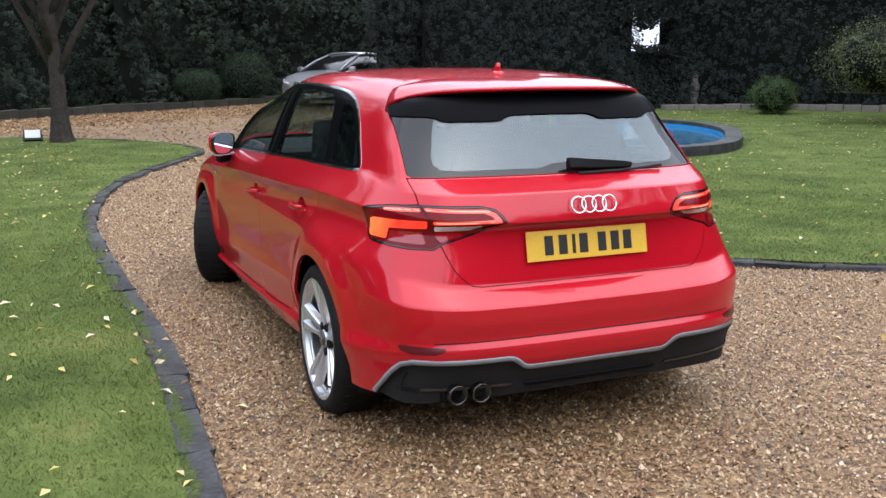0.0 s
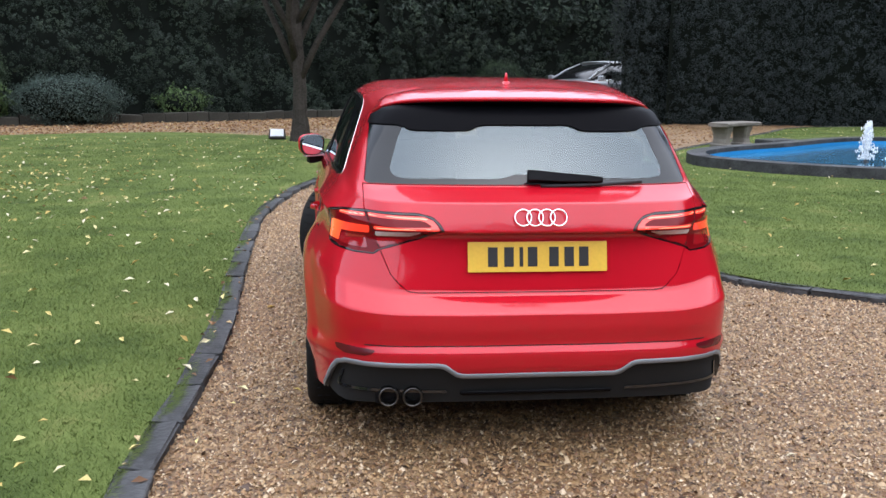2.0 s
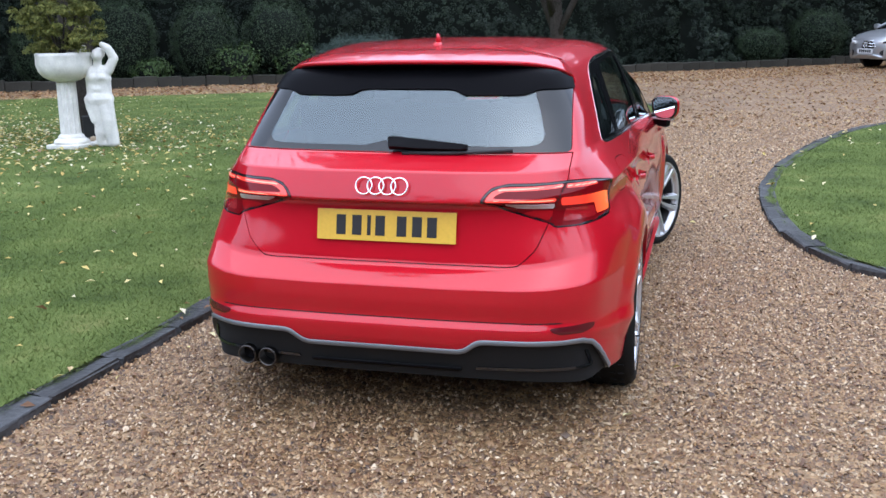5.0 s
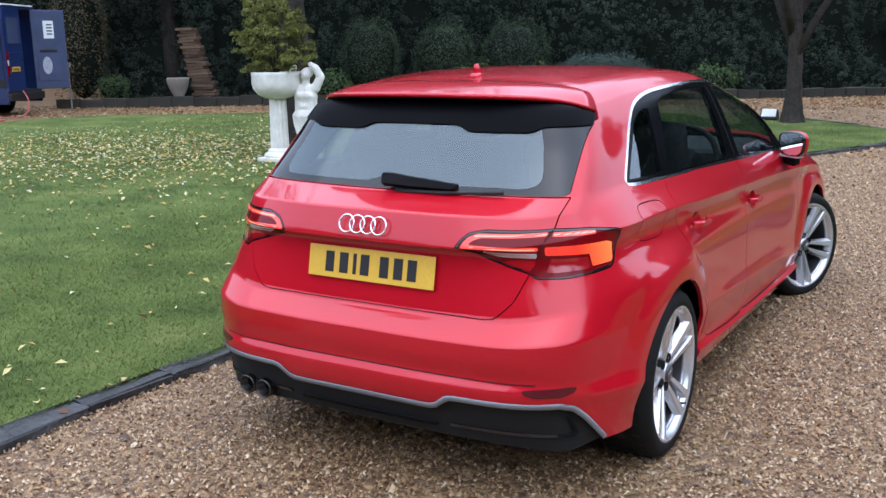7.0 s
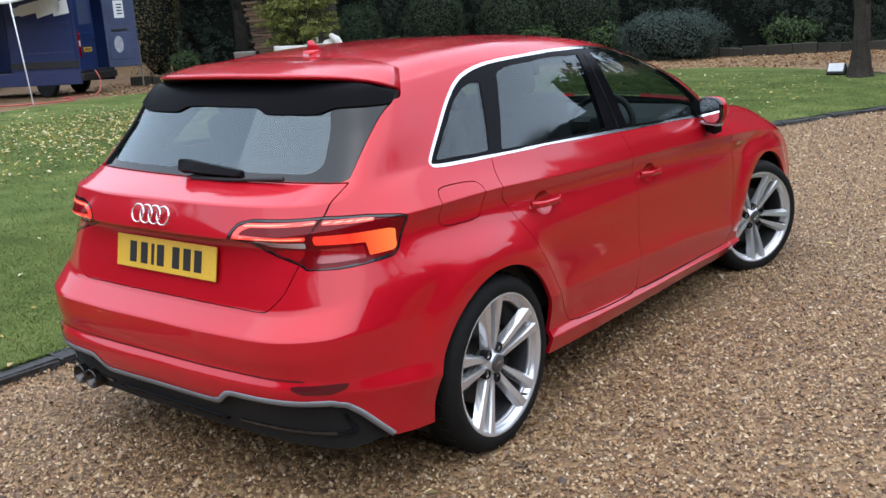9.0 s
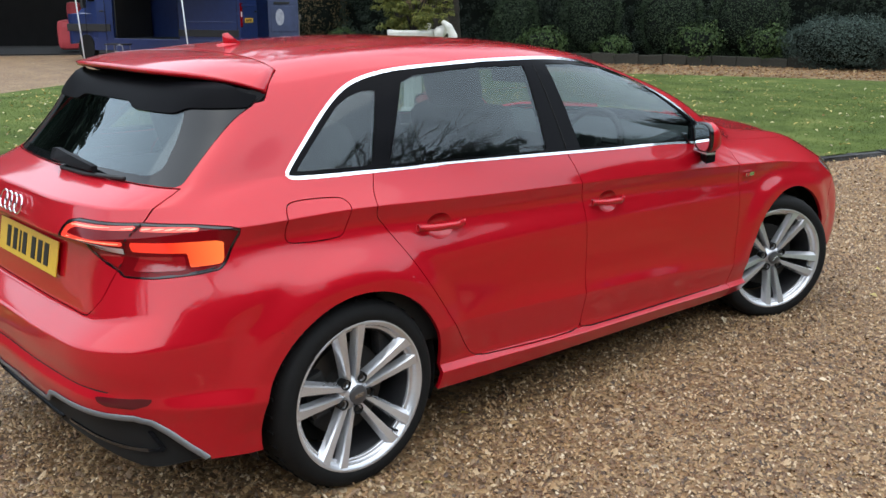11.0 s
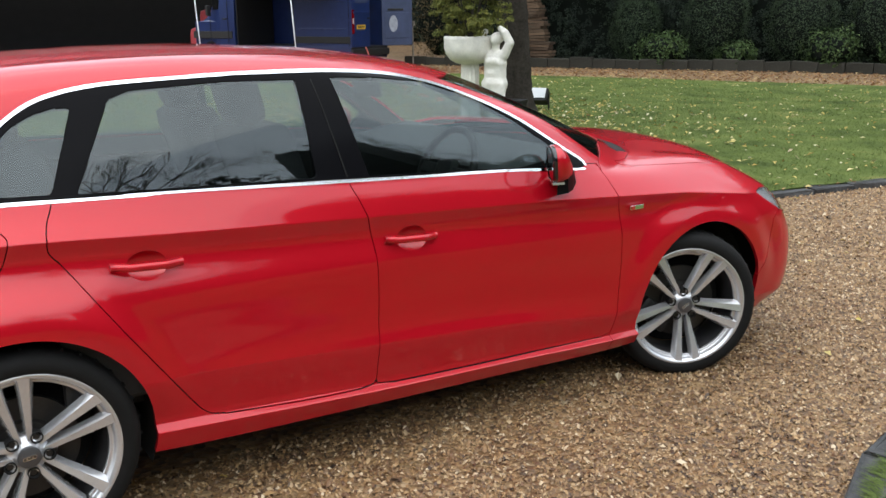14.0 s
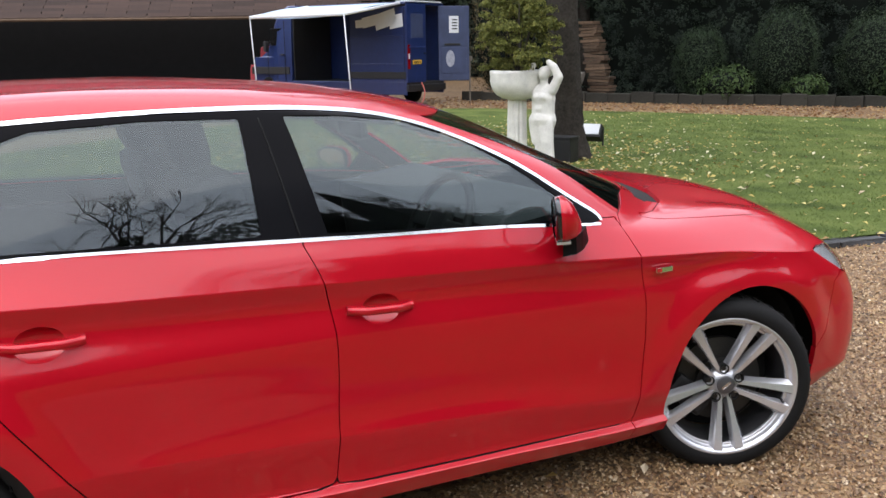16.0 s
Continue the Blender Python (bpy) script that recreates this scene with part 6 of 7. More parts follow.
# ---- the red hatchback: rear axle on x, its nose along y ----
def polygon_gap(poly, a, b):
    """Signed distance of points (a, b) to a polygon, positive inside."""
    poly = np.asarray(poly, float)
    pts = np.stack([a, b], 1)
    d = line_gap(np.vstack([poly, poly[:1]]), pts)
    return np.where(inside(poly, pts), d, -d)


class Sheet:
    """A piece of the skin: points with normals, length u, station s and row v."""

    def __init__(self, D, T):
        self.D, self.T = D, T
        self.x, self.y, self.z = D[:, 0], D[:, 1], D[:, 2]
        self.u, self.s, self.v = D[:, 6], D[:, 7], D[:, 8]

    def cut(self, f):
        """The part where f > 0, cut along f = 0."""
        D, T = self.D, self.T
        pos = f[T] > 0
        cnt = pos.sum(1)
        whole = T[cnt == 3]
        new_d, tris, base = [], [whole], len(D)
        for want in (1, 2):
            t = T[cnt == want]
            if not len(t):
                continue
            p = pos[cnt == want]
            k = np.argmax(p if want == 1 else ~p, axis=1)
            r = np.arange(len(t))
            a, b, c = t[r, k], t[r, (k + 1) % 3], t[r, (k + 2) % 3]
            ab, ac = (f[a] / (f[a] - f[b]))[:, None], (f[a] / (f[a] - f[c]))[:, None]
            i1 = base + np.arange(len(t))
            i2 = i1 + len(t)
            new_d += [D[a] * (1 - ab) + D[b] * ab, D[a] * (1 - ac) + D[c] * ac]
            base += 2 * len(t)
            if want == 1:
                tris.append(np.stack([a, i1, i2], 1))
            else:
                tris += [np.stack([i1, b, c], 1), np.stack([i1, c, i2], 1)]
        D2, T2 = np.vstack([D] + new_d), np.vstack(tris)
        use, inv = np.unique(T2, return_inverse=True)
        D2, T2 = D2[use], inv.reshape(-1, 3)
        # join the doubled points of the cut
        key = np.round(D2[:, :3], 5)
        _, first, inv = np.unique(key, axis=0, return_index=True, return_inverse=True)
        T2 = inv.reshape(-1)[T2]
        T2 = T2[(T2[:, 0] != T2[:, 1]) & (T2[:, 1] != T2[:, 2]) & (T2[:, 0] != T2[:, 2])]
        return Sheet(D2[first], T2)

    def put(self, name, material, parent, label="", side="both", push=0.0, depth=0.012):
        """Lay the piece down as a mesh with turned-in edges. side: right, left, or both halves joined over the middle."""
        D, T = self.D, self.T
        if not len(T):
            return None
        P, N = D[:, :3] + D[:, 3:6] * push, D[:, 3:6]
        e = np.vstack([T[:, [0, 1]], T[:, [1, 2]], T[:, [2, 0]]])
        key = np.sort(e, 1)
        _, idx, cnt = np.unique(key, axis=0, return_index=True, return_counts=True)
        rim = e[idx[cnt == 1]]
        rim = rim[~((np.abs(P[rim[:, 0], 0]) < 1e-4) & (np.abs(P[rim[:, 1], 0]) < 1e-4))]
        n = len(P)
        P2, N2, T2 = P, N, T
        if depth and len(rim):
            used = np.unique(rim)
            where = np.zeros(n, int)
            where[used] = np.arange(len(used))
            mid = P[T].mean(1)
            P2 = np.vstack([P, P[used], P[used] - N[used] * depth])
            # the normal of the turned-in edge points out of the piece
            out = np.zeros((len(used), 3))
            d = P[rim[:, 1]] - P[rim[:, 0]]
            nn = np.cross(d, N[rim[:, 0]])
            np.add.at(out, where[rim[:, 0]], nn)
            np.add.at(out, where[rim[:, 1]], nn)
            out /= np.linalg.norm(out, axis=1)[:, None] + 1e-9
            N2 = np.vstack([N, out, out])
            a, b = n + where[rim[:, 0]], n + where[rim[:, 1]]
            k = len(used)
            T2 = np.vstack([T, np.stack([b, a, a + k], 1), np.stack([b, a + k, b + k], 1)])
        flip = np.array([-1.0, 1, 1])
        if side == "left":
            P2, N2, T2 = P2 * flip, N2 * flip, T2[:, ::-1]
        elif side == "both":
            m = len(P2)
            P2, N2, T2 = np.vstack([P2, P2 * flip]), np.vstack([N2, N2 * flip]), np.vstack([T2, T2[:, ::-1] + m])
        return mesh_object(name, P2, T2, material, parent, label, True, N2)


def rounded(poly, times=2):
    """The polygon with its corners cut off."""
    P = np.asarray(poly, float)
    for _ in range(times):
        Q = np.roll(P, -1, 0)
        P = np.stack([P * .75 + Q * .25, P * .25 + Q * .75], 1).reshape(-1, 2)
    return P


V_, T_, N_, U_ = skin_mesh(460)
cols = 460
s_ = np.tile(np.linspace(0, KNOTS[-1], cols), len(V_) // cols)
row_at = np.concatenate([i + np.arange(k) / k for i, k in enumerate(STEPS)] + [[len(STEPS)]])
v_ = np.repeat(row_at, cols)
SKIN = Sheet(np.column_stack([V_, N_, U_, s_, v_]), T_)
# the same skin with wider steps, for what lies behind the panels
n_rows = len(V_) // cols
pick_r, pick_c = np.r_[0:n_rows - 1:2, n_rows - 1], np.r_[0:cols - 1:3, cols - 1]
idx = np.arange(len(pick_r) * len(pick_c)).reshape(len(pick_r), -1)
quad = np.stack([idx[:-1, :-1], idx[:-1, 1:], idx[1:, 1:], idx[1:, :-1]], -1).reshape(-1, 4)
BACKING = Sheet(SKIN.D.reshape(n_rows, cols, -1)[np.ix_(pick_r, pick_c)].reshape(len(pick_r) * len(pick_c), -1), np.vstack([quad[:, [0, 1, 2]], quad[:, [0, 2, 3]]]))
G = 0.0017

ARCH_R, ARCH_F, ARCH = (0.0, 0.303), (2.68, 0.306), 0.361
DLO = ((-.155, 1.032), (-.13, 1.026), (.01, 1.022), (.15, 1.020), (.5, 1.013), (1.06, .994), (1.34, .980), (1.65, .974), (1.88, .957), (2.125, .932), (1.95, 1.040), (1.81, 1.137), (1.665, 1.212), (1.52, 1.274), (1.35, 1.314), (1.19, 1.331), (1.02, 1.341), (.685, 1.341), (.346, 1.327), (.217, 1.307), (.125, 1.277), (.036, 1.215), (-.072, 1.117), (-.146, 1.046))
TAIL = ((-1, .645), (.44, .647), (.478, .652), (.503, .672), (.540, .71), (.578, .80), (.608, .88), (.634, .944), (.636, 1.022), (-1, 1.022))
LENS = ((.347, .875), (.365, .904), (.39, .926), (.44, .938), (.68, .939), (.82, .931), (.935, .918), (.962, .910), (.960, .892), (.905, .815), (.88, .799), (.83, .793), (.70, .783), (.60, .782), (.576, .797), (.45, .834), (.37, .860))
FRONT_DOOR = ((1.062, 1.0), (1.062, .982), (1.085, .93), (1.107, .876), (1.128, .79), (1.137, .71), (1.137, .60), (1.131, .50), (1.121, .297), (1.121, .274), (1.40, .266), (2.0, .257), (2.182, .254), (2.192, .30), (2.207, .45), (2.216, .56), (2.216, .68), (2.203, .77), (2.188, .832), (2.158, .917), (2.15, .96))
REAR_DOOR = ((.152, 1.04), (.148, 1.009), (.118, .95), (.112, .895), (.122, .872), (.145, .849), (.252, .687), (.384, .50), (.489, .352), (.515, .322), (.551, .302), (.70, .292), (.888, .280), (1.121, .274), (1.121, .297), (1.131, .50), (1.137, .60), (1.137, .71), (1.128, .79), (1.107, .876), (1.085, .93), (1.062, .982), (1.062, 1.0))
FLAP = ((-.180, .966), (-.012, .960), (.012, .945), (.018, .925), (-.006, .848), (-.035, .834), (-.197, .838), (-.216, .854), (-.214, .89), (-.206, .945))

DLO, FLAP, FRONT_DOOR, REAR_DOOR = rounded(DLO), rounded(FLAP, 3), rounded(FRONT_DOOR, 1), rounded(REAR_DOOR, 1)


def arch_gap(q, grow=0.0):
    a = np.hypot(q.y - ARCH_R[0], q.z - ARCH_R[1]) - ARCH - grow
    b = np.hypot(q.y - ARCH_F[0], q.z - ARCH_F[1]) - ARCH - grow
    return np.minimum(a, b)


car = thing("hatchback_car", (0, 0, 0), "glossy red five-door hatchback parked on the gravel, front wheels turned", "car")
side_on = lambda q: np.minimum(q.s - 0.9, 4.75 - q.s)
dlo = lambda q: np.minimum(polygon_gap(DLO, q.y, q.z), q.s - 0.95)
tail = lambda q: np.minimum(polygon_gap(TAIL, q.x, q.z), 1.0 - q.s)
lens = lambda q: np.minimum(polygon_gap(LENS, q.u, q.z), 1.4 - q.s)
BACK = ((-1, 1.026), (.618, 1.026), (.630, 1.034), (.618, 1.13), (.606, 1.237), (.594, 1.268), (.55, 1.295), (.50, 1.306), (-1, 1.322))
back = lambda q: np.minimum(polygon_gap(BACK, q.x, q.z), np.minimum(1.05 - q.s, -.165 - q.y))
front_glass = lambda q: np.minimum(np.minimum(q.s - 4.02, q.v - 10.12), 12.12 - q.v)
BONNET = ((-1, 2.66), (.2, 2.645), (.42, 2.60), (.58, 2.52), (.68, 2.40), (.715, 2.31), (.730, 2.30), (.742, 2.36), (.742, 2.46), (.739, 2.62), (.728, 2.78), (.712, 2.90), (.695, 3.00), (.672, 3.10), (.625, 3.205), (.5, 3.275), (.3, 3.31), (-1, 3.335))
bonnet = lambda q: np.minimum(polygon_gap(BONNET, q.x, q.y), np.minimum(q.s - 3.4, q.v - 8.0))
cowl = lambda q: np.minimum(np.minimum(q.s - 3.72, q.v - 9.2), np.minimum(10.12 - q.v, np.where(q.x < .60, 1.0, -1.0)))
HEADLAMP = ((4.36, .750), (4.42, .757), (4.60, .742), (4.86, .705), (4.93, .655), (4.88, .61), (4.70, .605), (4.55, .625), (4.47, .66))
headlamp = lambda q: np.minimum(polygon_gap(HEADLAMP, q.u, q.z), q.s - 4)
# seams of the rear bumper: above the arch, then up to the lamp
BUMPER = ((-.1, .0), (-.1, .648), (.44, .648), (.48, .654), (.505, .677), (.545, .739), (.578, .80), (.60, .781), (.70, .782), (.83, .792), (.875, .785), (.89, .66), (.92, .612), (1.02, .592), (1.25, .585), (1.25, .0))
bumper = lambda q: np.minimum(polygon_gap(BUMPER, q.u, q.z), 1.45 - q.s)
FRONT_BUMPER = ((4.10, .0), (4.34, .45), (4.40, .62), (4.47, .655), (4.55, .622), (4.70, .602), (4.88, .607), (4.93, .655), (5.0, .70), (5.9, .725), (5.9, .0))
front_bumper = lambda q: np.minimum(polygon_gap(FRONT_BUMPER, q.u, q.z), q.s - 4)
VALANCE = ((-.1, .0), (-.1, .358), (.285, .358), (.305, .364), (.345, .396), (.37, .401), (.70, .401), (.745, .385), (.775, .35), (.815, .29), (.85, .245), (.86, .0))
valance = lambda q: np.minimum(polygon_gap(VALANCE, q.u, q.z), 1.3 - q.s)
front_door = lambda q: np.minimum(polygon_gap(FRONT_DOOR, q.y, q.z), side_on(q))
rear_door = lambda q: np.minimum(polygon_gap(REAR_DOOR, q.y, q.z), side_on(q))
flap = lambda q: np.minimum(polygon_gap(FLAP, q.y, q.z), side_on(q))
SPOILER = ((-1, 1.25), (.605, 1.25), (.597, 1.278), (.590, 1.292), (.575, 1.311), (.556, 1.326), (.531, 1.340), (.47, 1.362), (.40, 1.42), (-1, 1.50))
spoiler_zone = lambda q: np.minimum(np.minimum(-.060 - q.y, (-.066 - 1.22 * np.maximum(q.x - .531, 0) - q.y) / (1 + .58 * (q.x > .531))), np.minimum(1.15 - q.s, polygon_gap(SPOILER, q.x, q.z)))
wing = lambda q: np.minimum(polygon_gap(((2.182, .0), (2.182, .254), (2.192, .30), (2.207, .45), (2.216, .56), (2.216, .68), (2.203, .77), (2.188, .832), (2.158, .917), (2.17, .955), (2.3, 1.0), (4, 1.0), (4, .0)), q.y, q.z), q.s - 3.3)

# body shell: what no other panel takes
q = SKIN
q = q.cut(-bumper(q))
for fn in (dlo, tail, lens, back, front_glass, bonnet, headlamp, front_bumper, front_door, rear_door, flap, spoiler_zone, wing, cowl):
    q = q.cut(-fn(q) - G)
q = q.cut(arch_gap(q))
shell = q.put("body_shell", RED, car, depth=0.015)
# dark lining behind all the gaps
lining = BACKING.cut(arch_gap(BACKING, 0.01))
lining = lining.cut(-dlo(lining))
lining = lining.cut(-back(lining))
lining = lining.cut(-front_glass(lining))
lining = lining.cut(0.014 - spoiler_zone(lining))
lining.put("inner_lining", GAP, car, push=-0.014, depth=0)

for side in ("right", "left"):
    for name, fn in (("rear_door", rear_door), ("front_door", front_door)):
        d = SKIN.cut(fn(SKIN) - G)
        d = d.cut(-dlo(d))
        d = d.cut(arch_gap(d))
        ym = .380 if name == "rear_door" else 1.278
        zo = .812 if name == "rear_door" else .776
        d = d.cut((np.hypot((d.y - ym) / .060, (d.z - zo) / .043) - 1) * .043)
        door = d.put(name, RED, car, side=side, depth=0.015)
        sx = 1 if side == "right" else -1
        # handle: a bar standing off over a scooped recess
        y0, y1, zc, xs = (.272, .484, .815, .829) if name == "rear_door" else (1.170, 1.375, .778, .837)
        pts = [(sx * (xs + .026 * min(1, 4 * f, 4 * (1 - f))), y0 + (y1 - y0) * f, zc + .006 - .009 * f) for f in np.linspace(0, 1, 13)]
        V, F = [], []
        for x, y, z in pts:
            for dx, dz in ((-.006, -.013), (.006, -.010), (.009, 0), (.006, .010), (-.006, .013)):
                V.append((x + sx * dx, y, z + dz))
        for i in range(12):
            for j in range(5):
                F.append((i * 5 + j, i * 5 + (j + 1) % 5, i * 5 + 5 + (j + 1) % 5, i * 5 + 5 + j))
        F += [(0, 1, 2, 3, 4), (64, 63, 62, 61, 60)]
        mesh_object("door_handle", V, F, RED, door, "body-coloured pull handle")
        oval = lambda q: np.minimum((1 - np.hypot((q.y - ym) / .060, (q.z - zo) / .043)) * .043, side_on(q))
        sc = SKIN.cut(oval(SKIN))
        r2 = np.clip(np.hypot((sc.y - ym) / .060, (sc.z - zo) / .043), 0, 1)
        dip = .012 * (1 - r2**2.5)
        zz = np.clip((sc.z - zo) / .043, -1, 1)
        yy = np.clip((sc.y - ym) / .060, -1, 1)
        sc.D[:, :3] -= sc.D[:, 3:6] * dip[:, None]
        sc.D[:, 5] += -1.5 * zz * r2**.4
        sc.D[:, 4] += -0.5 * yy * r2**.5
        sc.D[:, 3:6] /= np.linalg.norm(sc.D[:, 3:6], axis=1)[:, None]
        sc.put("handle_recess", RED, door, "scooped recess behind the handle", side=side, push=0.0, depth=0)
    fl = SKIN.cut(flap(SKIN) - G)
    if side == "right":
        fl.put("fuel_flap", RED, car, side=side)
    else:
        SKIN.cut(flap(SKIN) + G).put("quarter_patch", RED, car, side=side)
    w = SKIN.cut(wing(SKIN) - G)
    for fn in (bonnet, headlamp, front_bumper, cowl, dlo):
        w = w.cut(-fn(w) - G)
    w = w.cut(arch_gap(w))
    fw = w.put("front_wing", RED, car, side=side, depth=0.015)
    h = SKIN.cut(headlamp(SKIN) - G)
    hl = h.put("headlight", GLASS_LAMP, car, "clear headlight with chrome inside", side=side, push=0.0)
    h.put("reflector", LAMP_BRIGHT, hl, side=side, push=-0.012, depth=0)

tg = SKIN.cut(tail(SKIN) - G)
tg = tg.cut(-lens(tg) - 0.001)
tg = tg.cut(-spoiler_zone(tg))
tailgate = tg.put("tailgate", RED, car, depth=0.015)
b = SKIN.cut(bumper(SKIN))
b = b.cut(-tail(b) - G)
b = b.cut(-lens(b) - G)
b = b.cut(-valance(b) - 0.001)
b = b.cut(arch_gap(b))
rear_bumper = b.put("rear_bumper", RED, car, depth=0.02)
b = SKIN.cut(front_bumper(SKIN) - G)
b = b.cut(arch_gap(b))
b.put("front_bumper", RED, car, depth=0.02)
bo = SKIN.cut(bonnet(SKIN) - G)
bo.put("bonnet", RED, car, depth=0.02)
co = SKIN.cut(cowl(SKIN))
for fn in (bonnet, dlo):
    co = co.cut(-fn(co))
co.put("windscreen_cowl", BLACK_SATIN, car, push=-0.02, depth=0.02)
fg = SKIN.cut(front_glass(SKIN))
fg.put("windscreen", GLASS_SIDE, car, push=-0.004, depth=0.004).visible_shadow = False

# tail lamps
STRIPS = (
    ("light_strip", LAMP_GLOW, ((0.372, .894), (0.388, .912), (0.420, .926), (0.655, .931), (0.655, .919), (0.430, .913), (0.405, .903), (0.390, .889), (0.620, .884), (0.612, .871), (0.365, .876))),
    ("light_strip", LAMP_GLOW, ((0.671, .929), (0.845, .925), (0.845, .911), (0.671, .916))),
    ("strip_core", LAMP_CORE, ((0.395, .9165), (0.425, .9215), (0.650, .9265), (0.650, .9225), (0.428, .9170), (0.402, .9115))),
    ("strip_core", LAMP_CORE, ((0.395, .8830), (0.612, .8795), (0.610, .8755), (0.392, .8790))),
    ("strip_core", LAMP_CORE, ((0.676, .9245), (0.840, .9205), (0.840, .9160), (0.676, .9200))),
    ("light_block", LAMP_AMBER, ((0.640, .884), (0.885, .882), (0.908, .876), (0.901, .828), (0.889, .816), (0.792, .812), (0.792, .852), (0.632, .856))),
    ("clear_strip", LAMP_CLEAR, ((0.425, .863), (0.605, .863), (0.598, .846), (0.460, .849))),
    ("brake_lens", pbr("red_lens", (.30, .008, .012), rough=.1, vary=.1, coat=1), ((0.645, .843), (0.782, .843), (0.782, .806), (0.628, .800))),
    ("brake_lens", pbr("red_lens_low", (.34, .006, .01), rough=.1, vary=.1, coat=1), ((0.460, .842), (0.595, .840), (0.580, .806), (0.500, .828))),
    ("lens_edge", BLACK_GLOSS, ((0.610, .789), (0.697, .787), (0.845, .805), (0.887, .812), (0.877, .806), (0.845, .799), (0.697, .781), (0.605, .783))),
)
for side in ("right", "left"):
    le = SKIN.cut(lens(SKIN) - 0.0015)
    lamp = le.put("tail_lamp", LAMP_DARK, car, "dark red tail lamp with glowing strips", side=side, push=-0.003)
    le2 = SKIN.cut(lens(SKIN) - 0.001)
    le2 = le2.cut(0.004 - np.abs(lens(le2) - 0.003))
    le2.put("lamp_frame", BLACK_GLOSS, lamp, side=side, push=0.0, depth=0.004)
    for name, ma, poly in STRIPS:
        st = SKIN.cut(np.minimum(polygon_gap(poly, SKIN.u, SKIN.z), 1.4 - SKIN.s))
        st.put(name, ma, lamp, side=side, push=-0.0004 if name == "strip_core" else -0.0012, depth=0.002)
    # the joint between the tailgate half and the body half
    jt = SKIN.cut(np.minimum(0.0022 - np.abs(polygon_gap(TAIL, SKIN.x, SKIN.z)), np.minimum(lens(SKIN), 1.0 - SKIN.s)))
    jt.put("lamp_joint", GAP, lamp, side=side, push=0.0004, depth=0)

def evened(sheet, across):
    """The sheet with its normals evened out into one smooth curve, as pressed glass has."""
    a, z, N = (sheet.y if across == "y" else sheet.x), sheet.z, sheet.D[:, 3:6]
    if across == "y":
        A = np.stack([np.ones_like(a), a, z, a * a, a * z], 1)
        M = A @ np.linalg.lstsq(A, N, rcond=None)[0]
    else:
        A, B = np.stack([a, a * z, a**3], 1), np.stack([np.ones_like(a), a * a, z, z * a * a], 1)
        M = np.c_[A @ np.linalg.lstsq(A, N[:, :1], rcond=None)[0], B @ np.linalg.lstsq(B, N[:, 1:], rcond=None)[0]]
    sheet.D[:, 3:6] = M / np.linalg.norm(M, axis=1)[:, None]
    return sheet


# side windows: chrome ring, black frames, three panes
for side in ("right", "left"):
    r = SKIN.cut(np.minimum(0.0052 - np.abs(dlo(SKIN) + 0.0030), side_on(SKIN) + .1))
    ring_ = r.put("window_trim", CHROME, car, "bright aluminium window surround", side=side, push=0.0015, depth=0.012)
    pane = SKIN.cut(dlo(SKIN) - 0.004)
    PANES = (("quarter_window", ((-.122, 1.042), (.152, 1.035), (.243, 1.266), (.20, 1.268), (.143, 1.254), (.079, 1.222), (-.031, 1.126))),
             ("rear_door_window", ((.221, 1.030), (.953, 1.010), (.945, 1.318), (.70, 1.322), (.42, 1.308), (.352, 1.286))),
             ("front_door_window", ((1.140, 1.000), (1.882, .966), (1.925, 1.034), (1.777, 1.142), (1.629, 1.228), (1.447, 1.288), (1.25, 1.312), (1.071, 1.320))))
    fr = pane
    for name, poly in PANES:
        fr = fr.cut(-polygon_gap(poly, fr.y, fr.z))
    frame_ = fr.put("window_frame", PILLAR, car, "gloss black window pillars", side=side, push=0.0, depth=0.02)
    for name, poly in PANES:
        g = pane.cut(polygon_gap(poly, pane.y, pane.z) + 0.002)
        evened(g, "y")
        # door glass stands a little steeper than the panels round it
        g.D[:, 5] -= 0.028
        g.D[:, 3:6] /= np.linalg.norm(g.D[:, 3:6], axis=1)[:, None]
        w = g.put(name, GLASS_SIDE, car, "tinted side window", side=side, push=-0.003, depth=0)
        w.visible_shadow = False
    near = []
    for z in np.linspace(1.002, 1.317, 22):
        d2 = (SKIN.y - (1.062 - (z - .99) * .19))**2 + (SKIN.z - z)**2 + (SKIN.x < .4)
        k = np.argsort(d2)[:6]
        near.append(((SKIN.x[k].mean() + .0005) * (1 if side == "right" else -1), 1.062 - (z - .99) * .19, z))
    tube("pillar_joint", near, .0024, GAP, frame_, n=6)

# rear window with black printed border
bk = SKIN.cut(back(SKIN))
HEAT = ((-1, 1.062), (.06, 1.062), (.12, 1.046), (.48, 1.046), (.515, 1.052), (.530, 1.066), (.532, 1.085), (.497, 1.19), (.472, 1.25), (-1, 1.25))
clear = bk.cut(polygon_gap(HEAT, bk.x, bk.z))
evened(clear, "x")
clear.put("rear_window", GLASS_REAR, tailgate, "tinted heated rear window", push=-0.002, depth=0).visible_shadow = False
edge = bk.cut(-polygon_gap(HEAT, bk.x, bk.z))
edge.put("window_border", FRIT, tailgate, push=-0.002, depth=0.003)

